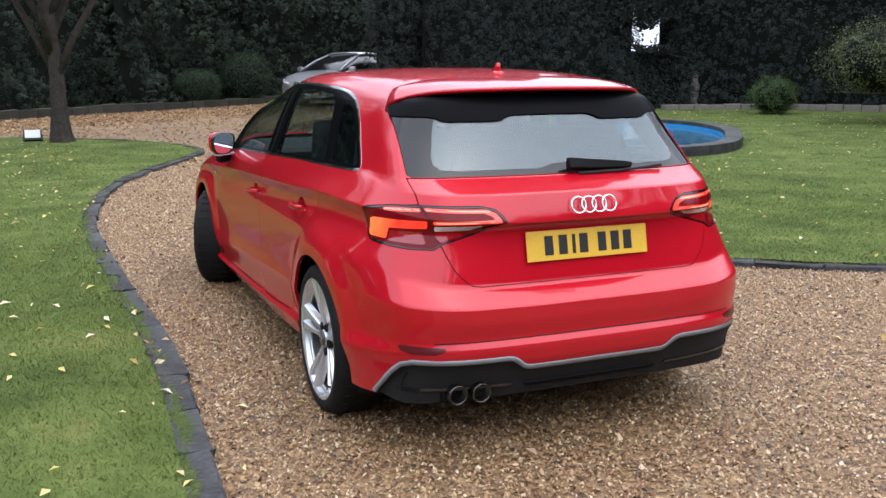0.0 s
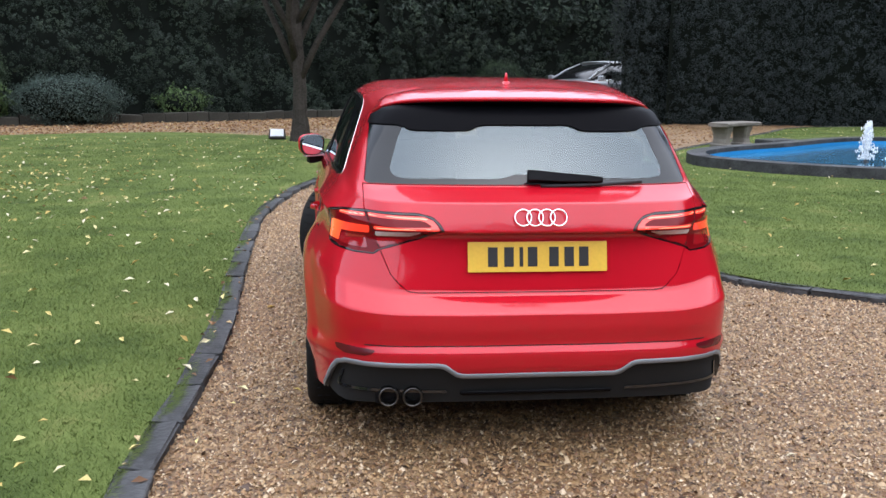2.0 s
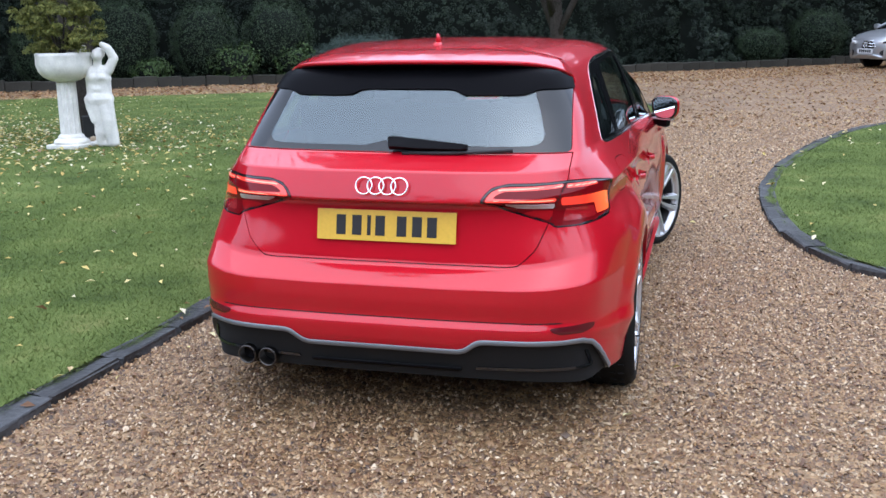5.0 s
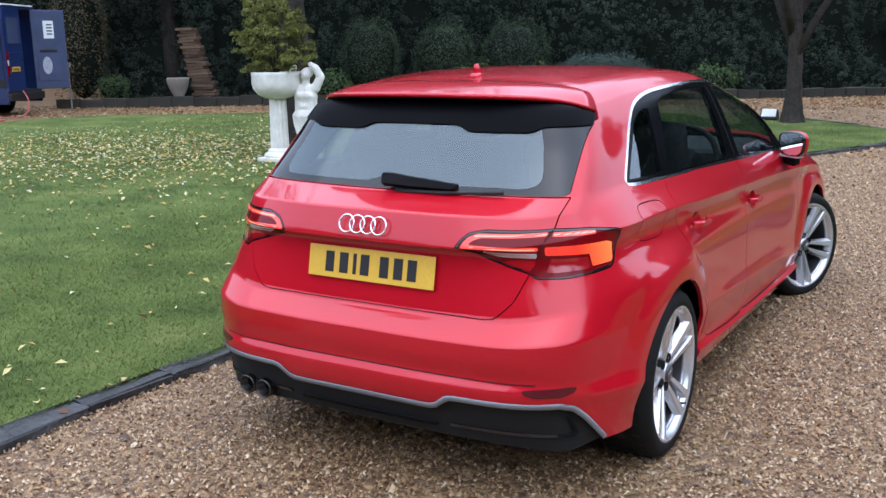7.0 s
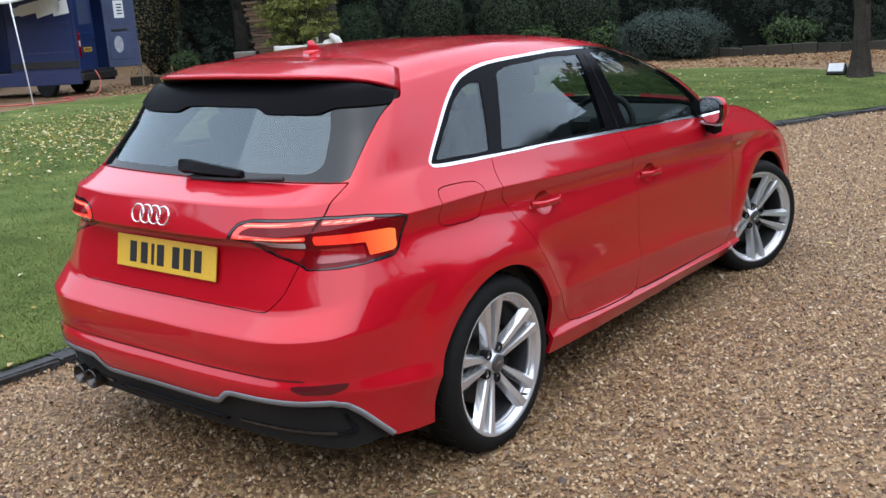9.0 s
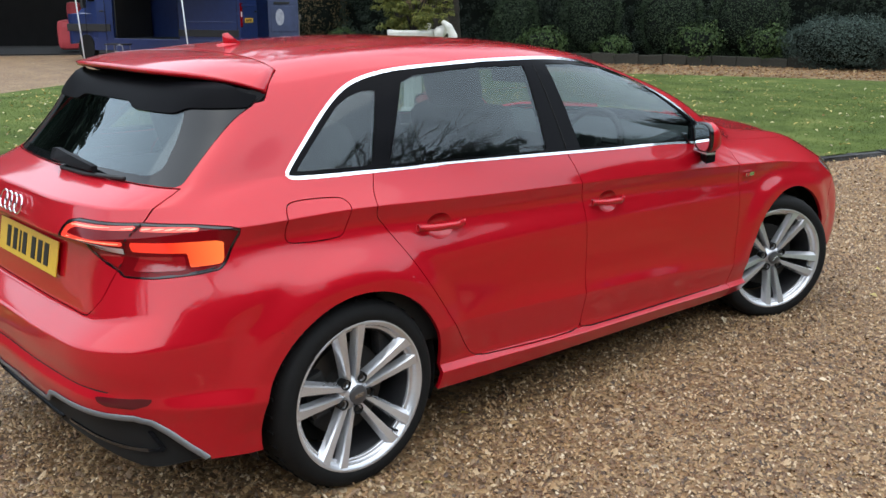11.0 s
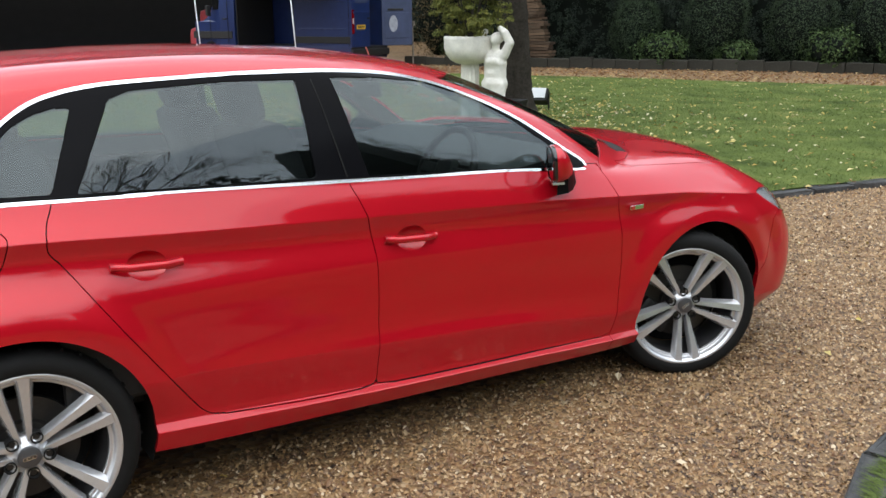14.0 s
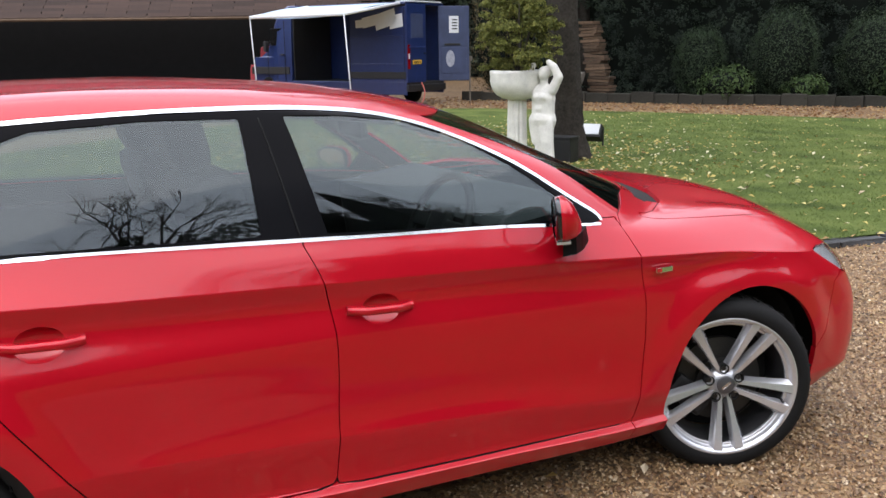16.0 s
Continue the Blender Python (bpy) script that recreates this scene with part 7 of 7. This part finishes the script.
# roof spoiler: a blade over the rear window with side blades
NX, NY = 41, 22
V, F = [], []
for i, x in enumerate(np.linspace(-1, 1, NX)):
    for j, f in enumerate(np.linspace(0, 1, NY)):
        ax = abs(x)
        xr, yr, zr = .531 * x, -.063 - .006 * ax**2, 1.384 - .018 * ax**2 - .025 * ax**6
        xt, yt, zt = .592 * x, -.385 + .243 * ax**4, 1.344 - .012 * ax**2 - .051 * ax**8
        bow = .010 * math.sin(math.pi * f) * (1 - .2 * ax**4)
        V.append((xr + (xt - xr) * f + np.sign(x) * .003 * math.sin(math.pi * f) * ax**8, yr + (yt - yr) * f, zr + (zt - zr) * f + bow))
for i in range(NX - 1):
    for j in range(NY - 1):
        a = i * NY + j
        F.append((a, a + 1, a + NY + 1, a + NY))
# turned-down side edges
for i, sx in ((0, -1), (NX - 1, 1)):
    n0 = len(V)
    for j in range(NY):
        x, y, z = V[i * NY + j]
        V.append((x - sx * .010, y, z - .020))
    for j in range(NY - 1):
        a = (i * NY + j, i * NY + j + 1, n0 + j + 1, n0 + j)
        F.append(a if sx > 0 else a[::-1])
sp = mesh_object("spoiler", V, F, RED, tailgate, "body-coloured roof spoiler")
so = sp.modifiers.new("thick", "SOLIDIFY")
so.thickness, so.offset = 0.014, -1
V, F = [], []
prof = lambda ax: 1.238 - .022 * (1 / (1 + math.exp(-(ax - .20) * 90))) + .020 * (1 / (1 + math.exp(-(ax - .47) * 90)))
for x in np.linspace(-1, 1, 81):
    ax = abs(x)
    xt, yt, zt = .572 * x, -.375 + .225 * ax**4, 1.331 - .012 * ax**2 - .046 * ax**8
    V += [(xt, yt, zt), (xt, yt + .075, zt - .012), (xt * .99, yt + .075, zt - .030)]
for i in range(80):
    F += [(3 * i, 3 * i + 1, 3 * i + 4, 3 * i + 3), (3 * i + 1, 3 * i + 2, 3 * i + 5, 3 * i + 4)]
mesh_object("spoiler_underside", V, F, BLACK_SATIN, tailgate)
# a black band on the pane paints in the spoiler's dark reflection
up = SKIN.cut(np.minimum(np.minimum(back(SKIN), SKIN.z - 1.205), 1.05 - SKIN.s))
up = up.cut(up.z - np.array([prof(abs(x) / .53 * .53) for x in up.x]))
up.put("spoiler_reflection_band", SHADED_GLASS, tailgate, "black band painted for the spoiler's reflection in the upper rear window", push=0.004, depth=0.006)
for sx in (1, -1):
    V = [(sx * .593, -.143, 1.271), (sx * .540, -.212, 1.293), (sx * .560, -.264, 1.224), (sx * .606, -.200, 1.240)]
    V = V + [(x - sx * .035, y, z) for x, y, z in V]
    mesh_object("side_blade", V, [(0, 1, 2, 3), (7, 6, 5, 4), (0, 4, 5, 1), (1, 5, 6, 2), (2, 6, 7, 3), (3, 7, 4, 0)], BLACK_SATIN, tailgate, "black spoiler side blade", smooth=False)

# valance: black inserts, grey frame strip, exhaust tips
va = SKIN.cut(valance(SKIN) - 0.001)
val = va.put("valance", VALANCE_BLACK, car, "black lower rear valance", push=-0.022, depth=0.02)
def bead(sheet, gap, half, tilt=0.9):
    """Turn the normals of a narrow strip so that it reads as a rounded bar."""
    t = np.clip((gap - half) / half, -1, 1)
    sheet.D[:, 5] -= tilt * t - .25
    sheet.D[:, 3:6] /= np.linalg.norm(sheet.D[:, 3:6], axis=1)[:, None]
    return sheet


tr = SKIN.cut(np.minimum(0.0062 - np.abs(valance(SKIN) - 0.0062), np.where(SKIN.z > 0.235, 1.0, -1.0)))
tr = tr.cut(tr.z - 0.24)
bead(tr, valance(tr), 0.0062, 0.7).put("valance_strip", SILVER_TRIM, val, "satin silver strip along the valance", push=0.006, depth=0.024)
POCKET = ((.335, .372), (.695, .372), (.722, .355), (.748, .290), (.335, .282))
mi = SKIN.cut(np.minimum(polygon_gap(POCKET, SKIN.u, SKIN.z), 1.3 - SKIN.s))
for sd in ("right", "left"):
    mi.put("insert", BLACK_GLOSS, val, "black honeycomb side insert", side=sd, push=-0.030, depth=0.004)
    # one frame a side: a bar below the pocket, turned up at its outer end
    fr = SKIN.cut(np.minimum(np.minimum(0.006 - np.abs(polygon_gap(POCKET, SKIN.u, SKIN.z) + 0.004), .350 - SKIN.z), np.minimum(SKIN.u - .335, 1.3 - SKIN.s)))
    fr.D[:, 5] += .35
    fr.D[:, 3:6] /= np.linalg.norm(fr.D[:, 3:6], axis=1)[:, None]
    fr.put("insert_frame", BLACK_GLOSS, val, side=sd, push=-0.008, depth=0.024)
mi = SKIN.cut(np.minimum(np.minimum(.29 - SKIN.u, SKIN.z - .290), .338 - SKIN.z))
mi.put("insert", BLACK_GLOSS, val, "black middle insert", push=-0.034, depth=0.004)
for x in (-.551, -.463):
    bm = bmesh.new()
    lathe(bm, ((.035, -.12), (.037, 0), (.034, .004), (.030, 0), (.028, -.10), (0, -.10)), 28, pose(x, -.764 if x > -.5 else -.754, .266, 90))
    ex = part("exhaust_tip", bm, pbr("dark_chrome", (.10, .095, .09), rough=.28, metal=1), val, "dark chrome exhaust tip", smooth=True)
bm = bmesh.new()
box(bm, (.19, .06, .10), pose(-.507, -.69, .268), bevel=.03)
part("exhaust_surround", bm, VALANCE_BLACK, val)
lp = SKIN.cut(np.minimum(np.minimum(.29 - SKIN.u, SKIN.z - .262), .284 - SKIN.z))
bead(lp, .284 - lp.z, .011).put("lower_strip", PILLAR, val, "gloss black lower bar", push=-0.004, depth=0.018)
# fog reflectors and the fold line of the bumper
for side in ("right", "left"):
    rf = SKIN.cut(np.minimum(polygon_gap(((.575, .447), (.60, .450), (.715, .455), (.745, .452), (.735, .435), (.70, .424), (.615, .424), (.585, .434)), SKIN.u, SKIN.z), 1.3 - SKIN.s))
    rf.put("reflector", pbr("deep_red_reflector", (.085, .004, .008), rough=.25, coat=.1), rear_bumper, "slim red reflector", side=side, push=0.002, depth=0.006)
# a thin black strip paints the shadow line along the fold
fl = SKIN.cut(np.minimum(0.0024 - np.abs(SKIN.z - .464), .62 - SKIN.u))
fl.put("bumper_shade_and_seam", GAP, rear_bumper, push=0.0012, depth=0)
# the short bumper seam behind the wheel arch
fl = SKIN.cut(np.minimum(0.0012 - np.abs(SKIN.z - .585 - .012 * np.clip((1.13 - SKIN.u) / .1, 0, 2) ** 2), np.minimum(SKIN.u - .99, 1.14 - SKIN.u)))
fl.put("bumper_shade_and_seam", GAP, rear_bumper, push=0.0003, depth=0)

# number plate with its characters
plate = part_empty("number_plate", tailgate, pose(0, -.708, .776, 79, 0, 0))
bm = bmesh.new()
box(bm, (.52, .111, .004), bevel=.0015)
pb = part("plate", bm, PLATE_YELLOW, plate, "yellow rear plate")
for cx, w in ((-.168, .036), (-.108, .036), (-.062, .014), (-.020, .036), (.060, .036), (.117, .036), (.172, .036)):
    bm = bmesh.new()
    box(bm, (w, .072, .0016), pose(cx, 0, .003), bevel=.0006)
    part("plate_bar", bm, PLATE_INK, plate)

# ring badge
badge = part_empty("badge", tailgate, pose(0, -.738, .924, 72, 0, 0))
for k in range(4):
    bm = bmesh.new()
    n, mseg = 40, 8
    c = (k - 1.5) * .0435
    vs = [[bm.verts.new((c + (.0300 + .0031 * math.cos(2 * math.pi * b / mseg)) * math.cos(2 * math.pi * a / n), (.0300 + .0031 * math.cos(2 * math.pi * b / mseg)) * math.sin(2 * math.pi * a / n), .006 + .0031 * math.sin(2 * math.pi * b / mseg))) for b in range(mseg)] for a in range(n)]
    for a in range(n):
        for b in range(mseg):
            bm.faces.new((vs[a][b], vs[(a + 1) % n][b], vs[(a + 1) % n][(b + 1) % mseg], vs[a][(b + 1) % mseg]))
    part("ring", bm, CHROME, badge, "chrome ring", smooth=True)

# rear wiper
wip = part_empty("rear_wiper", tailgate, pose(0, 0, 0))
loft("wiper_arm", [[(x, y - .030 - h, z + .012), (x, y - .030 + h * .3, z + .012 + w), (x, y - .012, z + .012 + w), (x, y - .012, z - .004)] for x, y, z, w, h in
     ((-.022, -.560, 1.036, .030, .0), (-.018, -.560, 1.036, .034, .01), (.0, -.555, 1.036, .034, .012), (.10, -.555, 1.030, .030, .008), (.25, -.552, 1.028, .018, .004), (.27, -.550, 1.028, .014, .0))], BLACK_SATIN, wip, "black wiper arm", smooth=False)
tube("wiper_blade", [(.03, -.583, 1.022), (.2, -.578, 1.024), (.43, -.548, 1.034)], .0075, BLACK_MATT, wip)

# roof aerial
V, F = [], []
for k, (yy, zz, w) in enumerate(((.155, 1.395, .020), (.10, 1.402, .032), (.06, 1.404, .032), (.03, 1.40, .02))):
    V += [(-w, yy, 1.385), (w, yy, 1.385), (w * .35, yy, zz), (-w * .35, yy, zz)]
for i in range(3):
    for j in range(4):
        F.append((4 * i + j, 4 * i + (j + 1) % 4, 4 * i + 4 + (j + 1) % 4, 4 * i + 4 + j))
F += [(3, 2, 1, 0), (12, 13, 14, 15)]
aer = mesh_object("aerial", V, F, RED, car, "red shark-fin roof aerial")
V = [(-.007, .125, 1.398), (.007, .125, 1.398), (.007, .055, 1.398), (-.007, .055, 1.398), (-.003, .072, 1.440), (.003, .072, 1.440), (.003, .052, 1.437), (-.003, .052, 1.437)]
mesh_object("fin", V, [(3, 2, 1, 0), (4, 5, 6, 7), (0, 1, 5, 4), (1, 2, 6, 5), (2, 3, 7, 6), (3, 0, 4, 7)], RED, aer)

# door mirrors
for sx, side in ((1, "right"), (-1, "left")):
    root = part_empty("door_mirror", car, Matrix.Translation((sx * .912, 1.868, .99)) @ pose(0, 0, 0, 4, 0, -30 * sx) @ Matrix.Diagonal((1.36, .66, 1.10, 1)) @ Matrix.Translation((-sx * .89, -1.86, -.99)))
    R = []
    for yy, x0, x1, z0, z1 in ((1.805, .842, .940, .945, 1.040), (1.81, .832, .950, .933, 1.050), (1.845, .828, .953, .932, 1.053), (1.885, .836, .938, .938, 1.030), (1.915, .846, .91, .950, .99)):
        cx, cz, hx, hz = (x0 + x1) / 2, (z0 + z1) / 2, (x1 - x0) / 2, (z1 - z0) / 2
        R.append([(sx * (cx + hx * np.sign(math.cos(a)) * abs(math.cos(a)) ** .7 * (1 + .12 * math.sin(a))), yy, cz + hz * np.sign(math.sin(a)) * abs(math.sin(a)) ** .7) for a in np.linspace(0, 2 * math.pi, 28, endpoint=False)])
    hs = loft("mirror_cap", R, RED, root, "red mirror housing")
    R2 = []
    for yy, g in ((1.802, 0.92), (1.798, .90)):
        R2.append([(sx * (.891 + (abs(x) - .891) * g), yy, .9915 + (z - .9915) * g) for x, _, z in R[1]])
    loft("mirror_glass", R2, MIRROR, root, "mirror glass", smooth=False)
    R3 = []
    for yy, g in ((1.822, 1.012), (1.816, 1.022), (1.799, 1.015), (1.794, .90)):
        R3.append([(sx * (.891 + (abs(x) - .891) * g), yy, .9915 + (z - .9915) * g) for x, _, z in R[1]])
    loft("mirror_rim", R3, BLACK_GLOSS, root, smooth=True, cap=False)
    loft("mirror_foot", [[(sx * .80, 1.87, .900), (sx * .80, 1.97, .900), (sx * .80, 1.96, .945), (sx * .80, 1.88, .945)], [(sx * .855, 1.84, .888), (sx * .855, 1.93, .89), (sx * .86, 1.93, .945), (sx * .86, 1.85, .945)], [(sx * .895, 1.825, .885), (sx * .895, 1.89, .89), (sx * .90, 1.89, .94), (sx * .90, 1.83, .94)]], BLACK_SATIN, root, smooth=False)
    # a bright bar stands in for the window trim mirrored in the glass
    loft("mirror_trim_reflection", [[(sx * .826, 1.800, .930), (sx * .826, 1.86, .930), (sx * .826, 1.86, .939), (sx * .826, 1.800, .939)], [(sx * .925, 1.797, .927), (sx * .925, 1.86, .927), (sx * .925, 1.86, .935), (sx * .925, 1.797, .935)]], ALLOY, root, smooth=False)

# wing emblem
for sx in (1, -1):
    em = part_empty("wing_emblem", car, pose(sx * .879, 2.285, .774, 90, 0, 90 * sx))
    bm = bmesh.new()
    box(bm, (.070, .018, .006), bevel=.002)
    part("emblem_plate", bm, CHROME, em)
    bm = bmesh.new()
    box(bm, (.018, .014, .004), pose(-.022 * 1, 0, .004), bevel=.001)
    part("emblem_mark", bm, pbr("emblem_red", (.5, .02, .02), rough=.3), em)

# wheels: five double spokes, tyre, disc, cap with bolts
def alloy_wheel(parent, m, label):
    w = part_empty("wheel", parent, m)
    bm = bmesh.new()
    prof = ((.244, -.10), (.256, -.112), (.288, -.113), (.306, -.100), (.3165, -.075), (.3175, -.04), (.3175, .04), (.3165, .075), (.306, .100), (.288, .113), (.256, .112), (.244, .10), (.242, 0), (.244, -.10))
    lathe(bm, prof, 72, cap=False)
    part("tyre", bm, RUBBER, w, "black low-profile tyre", smooth=True)
    bm = bmesh.new()
    n = 72
    for k in range(72):
        a0 = 2 * math.pi * k / n
        for zc in (-.062, -.030, .030, .062):
            if k % 2 == 0:
                box(bm, (.010, .008, .022), pose(.3172 * math.cos(a0), .3172 * math.sin(a0), zc, 0, 0, math.degrees(a0)))
    tagged(part("tread", bm, RUBBER, w), "tread blocks", kind="stuff")
    bm = bmesh.new()
    lathe(bm, ((.254, .100), (.2575, .107), (.2545, .1115), (.247, .1105), (.243, .106), (.240, .1045), (.236, .098), (.234, .088), (.229, .083), (.226, .084), (.223, .082), (.221, .072), (.226, .070), (.240, .088), (.254, .100)), 96, cap=False)
    rim = part("rim", bm, ALLOY, w, "silver five-twin-spoke alloy wheel", smooth=True)
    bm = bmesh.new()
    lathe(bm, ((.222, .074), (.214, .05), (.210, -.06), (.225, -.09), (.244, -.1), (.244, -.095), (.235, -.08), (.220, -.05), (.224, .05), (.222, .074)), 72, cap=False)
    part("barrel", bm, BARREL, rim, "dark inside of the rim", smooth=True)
    bm = bmesh.new()
    rod(bm, (.226 * math.cos(-1.0), .226 * math.sin(-1.0), .07), (.214 * math.cos(-1.0), .214 * math.sin(-1.0), .115), .005, .004, 8)
    part("valve", bm, BLACK_MATT, rim)
    for k in range(5):
        for sgn in (-1, 1):
            a = 2 * math.pi * k / 5 + math.pi / 2
            ca, sa = math.cos(a), math.sin(a)
            P = []
            # radius, offset from the middle of the pair, half width, height of the face, depth
            for rr, off, wd, zf, th in ((.030, .0150, .0115, .070, .045), (.060, .0175, .0110, .076, .046), (.10, .0225, .0125, .083, .042), (.15, .0295, .0155, .092, .036), (.20, .0360, .0190, .101, .032), (.232, .0400, .0225, .106, .032), (.248, .042, .027, .108, .024)):
                o = sgn * off
                ringp = []
                # inner flank steep, outer flank sloping down to the window
                for dw, dz in ((-wd * 1.25, -th), (-wd, -.007), (-wd * .78, 0), (wd * .70, -.001), (wd, -.008), (wd * 1.55, -th * .8)):
                    lx, ly = rr, o + sgn * dw * .9
                    ringp.append((lx * ca - ly * sa, lx * sa + ly * ca, zf + dz))
                P.append(ringp if sgn > 0 else ringp[::-1])
            loft("spoke", P, ALLOY, w, smooth=False)
    bm = bmesh.new()
    lathe(bm, ((.062, .03), (.060, .060), (.050, .068), (.038, .074), (.034, .082), (.030, .086), (0, .087)), 36)
    part("hub", bm, ALLOY, w, smooth=True)
    bm = bmesh.new()
    lathe(bm, ((.033, .078), (.033, .0905), (.030, .0925), (0, .0925)), 32)
    cap = part("hub_cap", bm, CAP_GREY, w, "grey hub cap", smooth=True)
    for k in range(4):
        bm = bmesh.new()
        lathe(bm, ((.0062, 0), (.0062, .002), (.0046, .002), (.0046, 0)), 16, pose((k - 1.5) * .0085, 0, .0935))
        part("cap_ring", bm, CHROME, cap)
    for k in range(5):
        a = 2 * math.pi * (k + .5) / 5 + math.pi / 2
        # the recess is all black, its shade put into the colour
        bm = bmesh.new()
        lathe(bm, ((.0175, .05), (.0175, .0800), (.0150, .0800), (.0140, .066), (0, .066)), 18, pose(.057 * math.cos(a), .057 * math.sin(a), 0))
        part("bolt_recess", bm, GAP, w)
        bm = bmesh.new()
        lathe(bm, ((.0095, .05), (.0095, .070), (.007, .072), (0, .072)), 14, pose(.057 * math.cos(a), .057 * math.sin(a), 0))
        part("wheel_bolt", bm, DISC, w)
    bm = bmesh.new()
    lathe(bm, ((.0, -.01), (.155, -.01), (.155, .012), (.09, .014), (.085, .03), (0, .03)), 48)
    part("brake_disc", bm, DISC, w, smooth=False)
    bm = bmesh.new()
    box(bm, (.09, .16, .06), pose(-.12, .03, .01, 0, 0, 10), bevel=.015)
    part("brake_caliper", bm, BLACK_MATT, w)
    # an added black disc stands in for the shade behind the spokes
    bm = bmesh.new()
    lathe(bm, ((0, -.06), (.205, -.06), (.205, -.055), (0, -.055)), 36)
    part("wheel_back_shade", bm, GAP, w)
    return w


STEER = -24
for sx in (1, -1):
    alloy_wheel(car, pose(sx * .754, 0, .309, 90, 0, 90 * sx) @ pose(0, 0, 0, 0, 0, 8), "rear wheel")
    alloy_wheel(car, pose(sx * .778, 2.642, .309, 0, 0, STEER) @ pose(sx * .015, 0, 0, 90, 0, 90 * sx) @ pose(0, 0, 0, 0, 0, 40), "front wheel")
    for yc in (ARCH_R[0], ARCH_F[0]):
        bm = bmesh.new()
        n = 40
        prof = ((ARCH + .012, .800), (ARCH + .014, .70), (ARCH + .012, .52), (0.0, .50))
        rings = []
        for r, x in prof:
            rings.append([bm.verts.new((sx * x, yc + r * math.cos(a), .305 + r * math.sin(a))) for a in np.linspace(-.35, math.pi + .35, n)])
        for a, b in zip(rings, rings[1:]):
            for i in range(n - 1):
                bm.faces.new((a[i], a[i + 1], b[i + 1], b[i]))
        part("wheel_arch_liner", bm, GAP, car, smooth=True)

# floor pan
bm = bmesh.new()
box(bm, (1.25, 3.5, .06), pose(0, 1.30, .24), bevel=.02)
box(bm, (1.58, 1.55, .05), pose(0, 1.30, .24), bevel=.02)
part("floor_pan", bm, GAP, car)

# cabin
cabin_floor = bmesh.new()
box(cabin_floor, (1.36, 2.7, .05), pose(0, 1.1, .36))
part("cabin_floor", cabin_floor, TRIM_DARK, car)


def seat(name, x, y, label, wide=.50):
    s = part_empty(name, car, pose(x, y, .38))
    bm = bmesh.new()
    box(bm, (wide, .50, .17), pose(0, .08, .15, 8), bevel=.06)
    part("seat", bm, SEAT_CLOTH, s, smooth=True)
    bm = bmesh.new()
    box(bm, (wide, .15, .62), pose(0, -.24, .48, 18), bevel=.06)
    part("backrest", bm, SEAT_CLOTH, s, smooth=True)
    bm = bmesh.new()
    box(bm, (.26, .11, .20), pose(0, -.365, .87, 14), bevel=.05)
    part("headrest", bm, SEAT_CLOTH, s, smooth=True)
    for d in (-.06, .06):
        bm = bmesh.new()
        rod(bm, (d, -.33, .70), (d, -.365, .85), .007, n=8)
        part("headrest_post", bm, ALLOY, s)
    return s


seat("front_seat", .36, 1.22, "dark cloth front seat")
seat("front_seat", -.36, 1.22, "dark cloth front seat")
for x in (-.42, 0, .42):
    seat("rear_seat", x, .42, "dark cloth rear seat", .44)
bm = bmesh.new()
box(bm, (1.36, .42, .30), pose(0, 1.98, .82, 8), bevel=.06)
box(bm, (1.36, .30, .22), pose(0, 2.16, .78), bevel=.04)
part("dashboard", bm, TRIM_DARK, car, smooth=False)
bm = bmesh.new()
box(bm, (.24, .9, .34), pose(0, 1.45, .52), bevel=.05)
part("centre_console", bm, TRIM_DARK, car)
bm = bmesh.new()
n = 32
vs = [[bm.verts.new(((.18 + .016 * math.cos(b * math.pi / 4)) * math.cos(2 * math.pi * a / n), (.18 + .016 * math.cos(b * math.pi / 4)) * math.sin(2 * math.pi * a / n), .016 * math.sin(b * math.pi / 4))) for b in range(8)] for a in range(n)]
for a in range(n):
    for b in range(8):
        bm.faces.new((vs[a][b], vs[(a + 1) % n][b], vs[(a + 1) % n][(b + 1) % 8], vs[a][(b + 1) % 8]))
box(bm, (.34, .05, .02), bevel=.006)
box(bm, (.12, .12, .04), bevel=.02)
box(bm, (.04, .17, .02), pose(0, -.085, 0))
sw = part("steering_wheel", bm, TRIM_DARK, car, "black steering wheel", smooth=True)
sw.matrix_basis = pose(.36, 1.72, .90, 65)
bm = bmesh.new()
rod(bm, (.36, 1.72, .90), (.36, 2.0, .78), .03)
part("steering_column", bm, TRIM_DARK, car)
bm = bmesh.new()
box(bm, (1.08, .46, .03), pose(0, -.14, .93), bevel=.01)
part("parcel_shelf", bm, TRIM_DARK, car)
for sx in (1, -1):
    for y0, y1 in ((.12, .98), (1.06, 2.0)):
        bm = bmesh.new()
        box(bm, (.05, y1 - y0, .52), pose(sx * .765, (y0 + y1) / 2, .66, 0, -3 * sx, 0), bevel=.015)
        part("door_card", bm, TRIM_DARK, car)
# pale roof lining: the roof skin seen from below
rl = BACKING.cut(BACKING.v - 12.3)
rl.put("headlining", LINING, car, push=-0.03, depth=0)
bm = bmesh.new()
box(bm, (.22, .03, .07), pose(0, 1.56, 1.22, 10), bevel=.015)
part("rear_view_mirror", bm, TRIM_DARK, car)
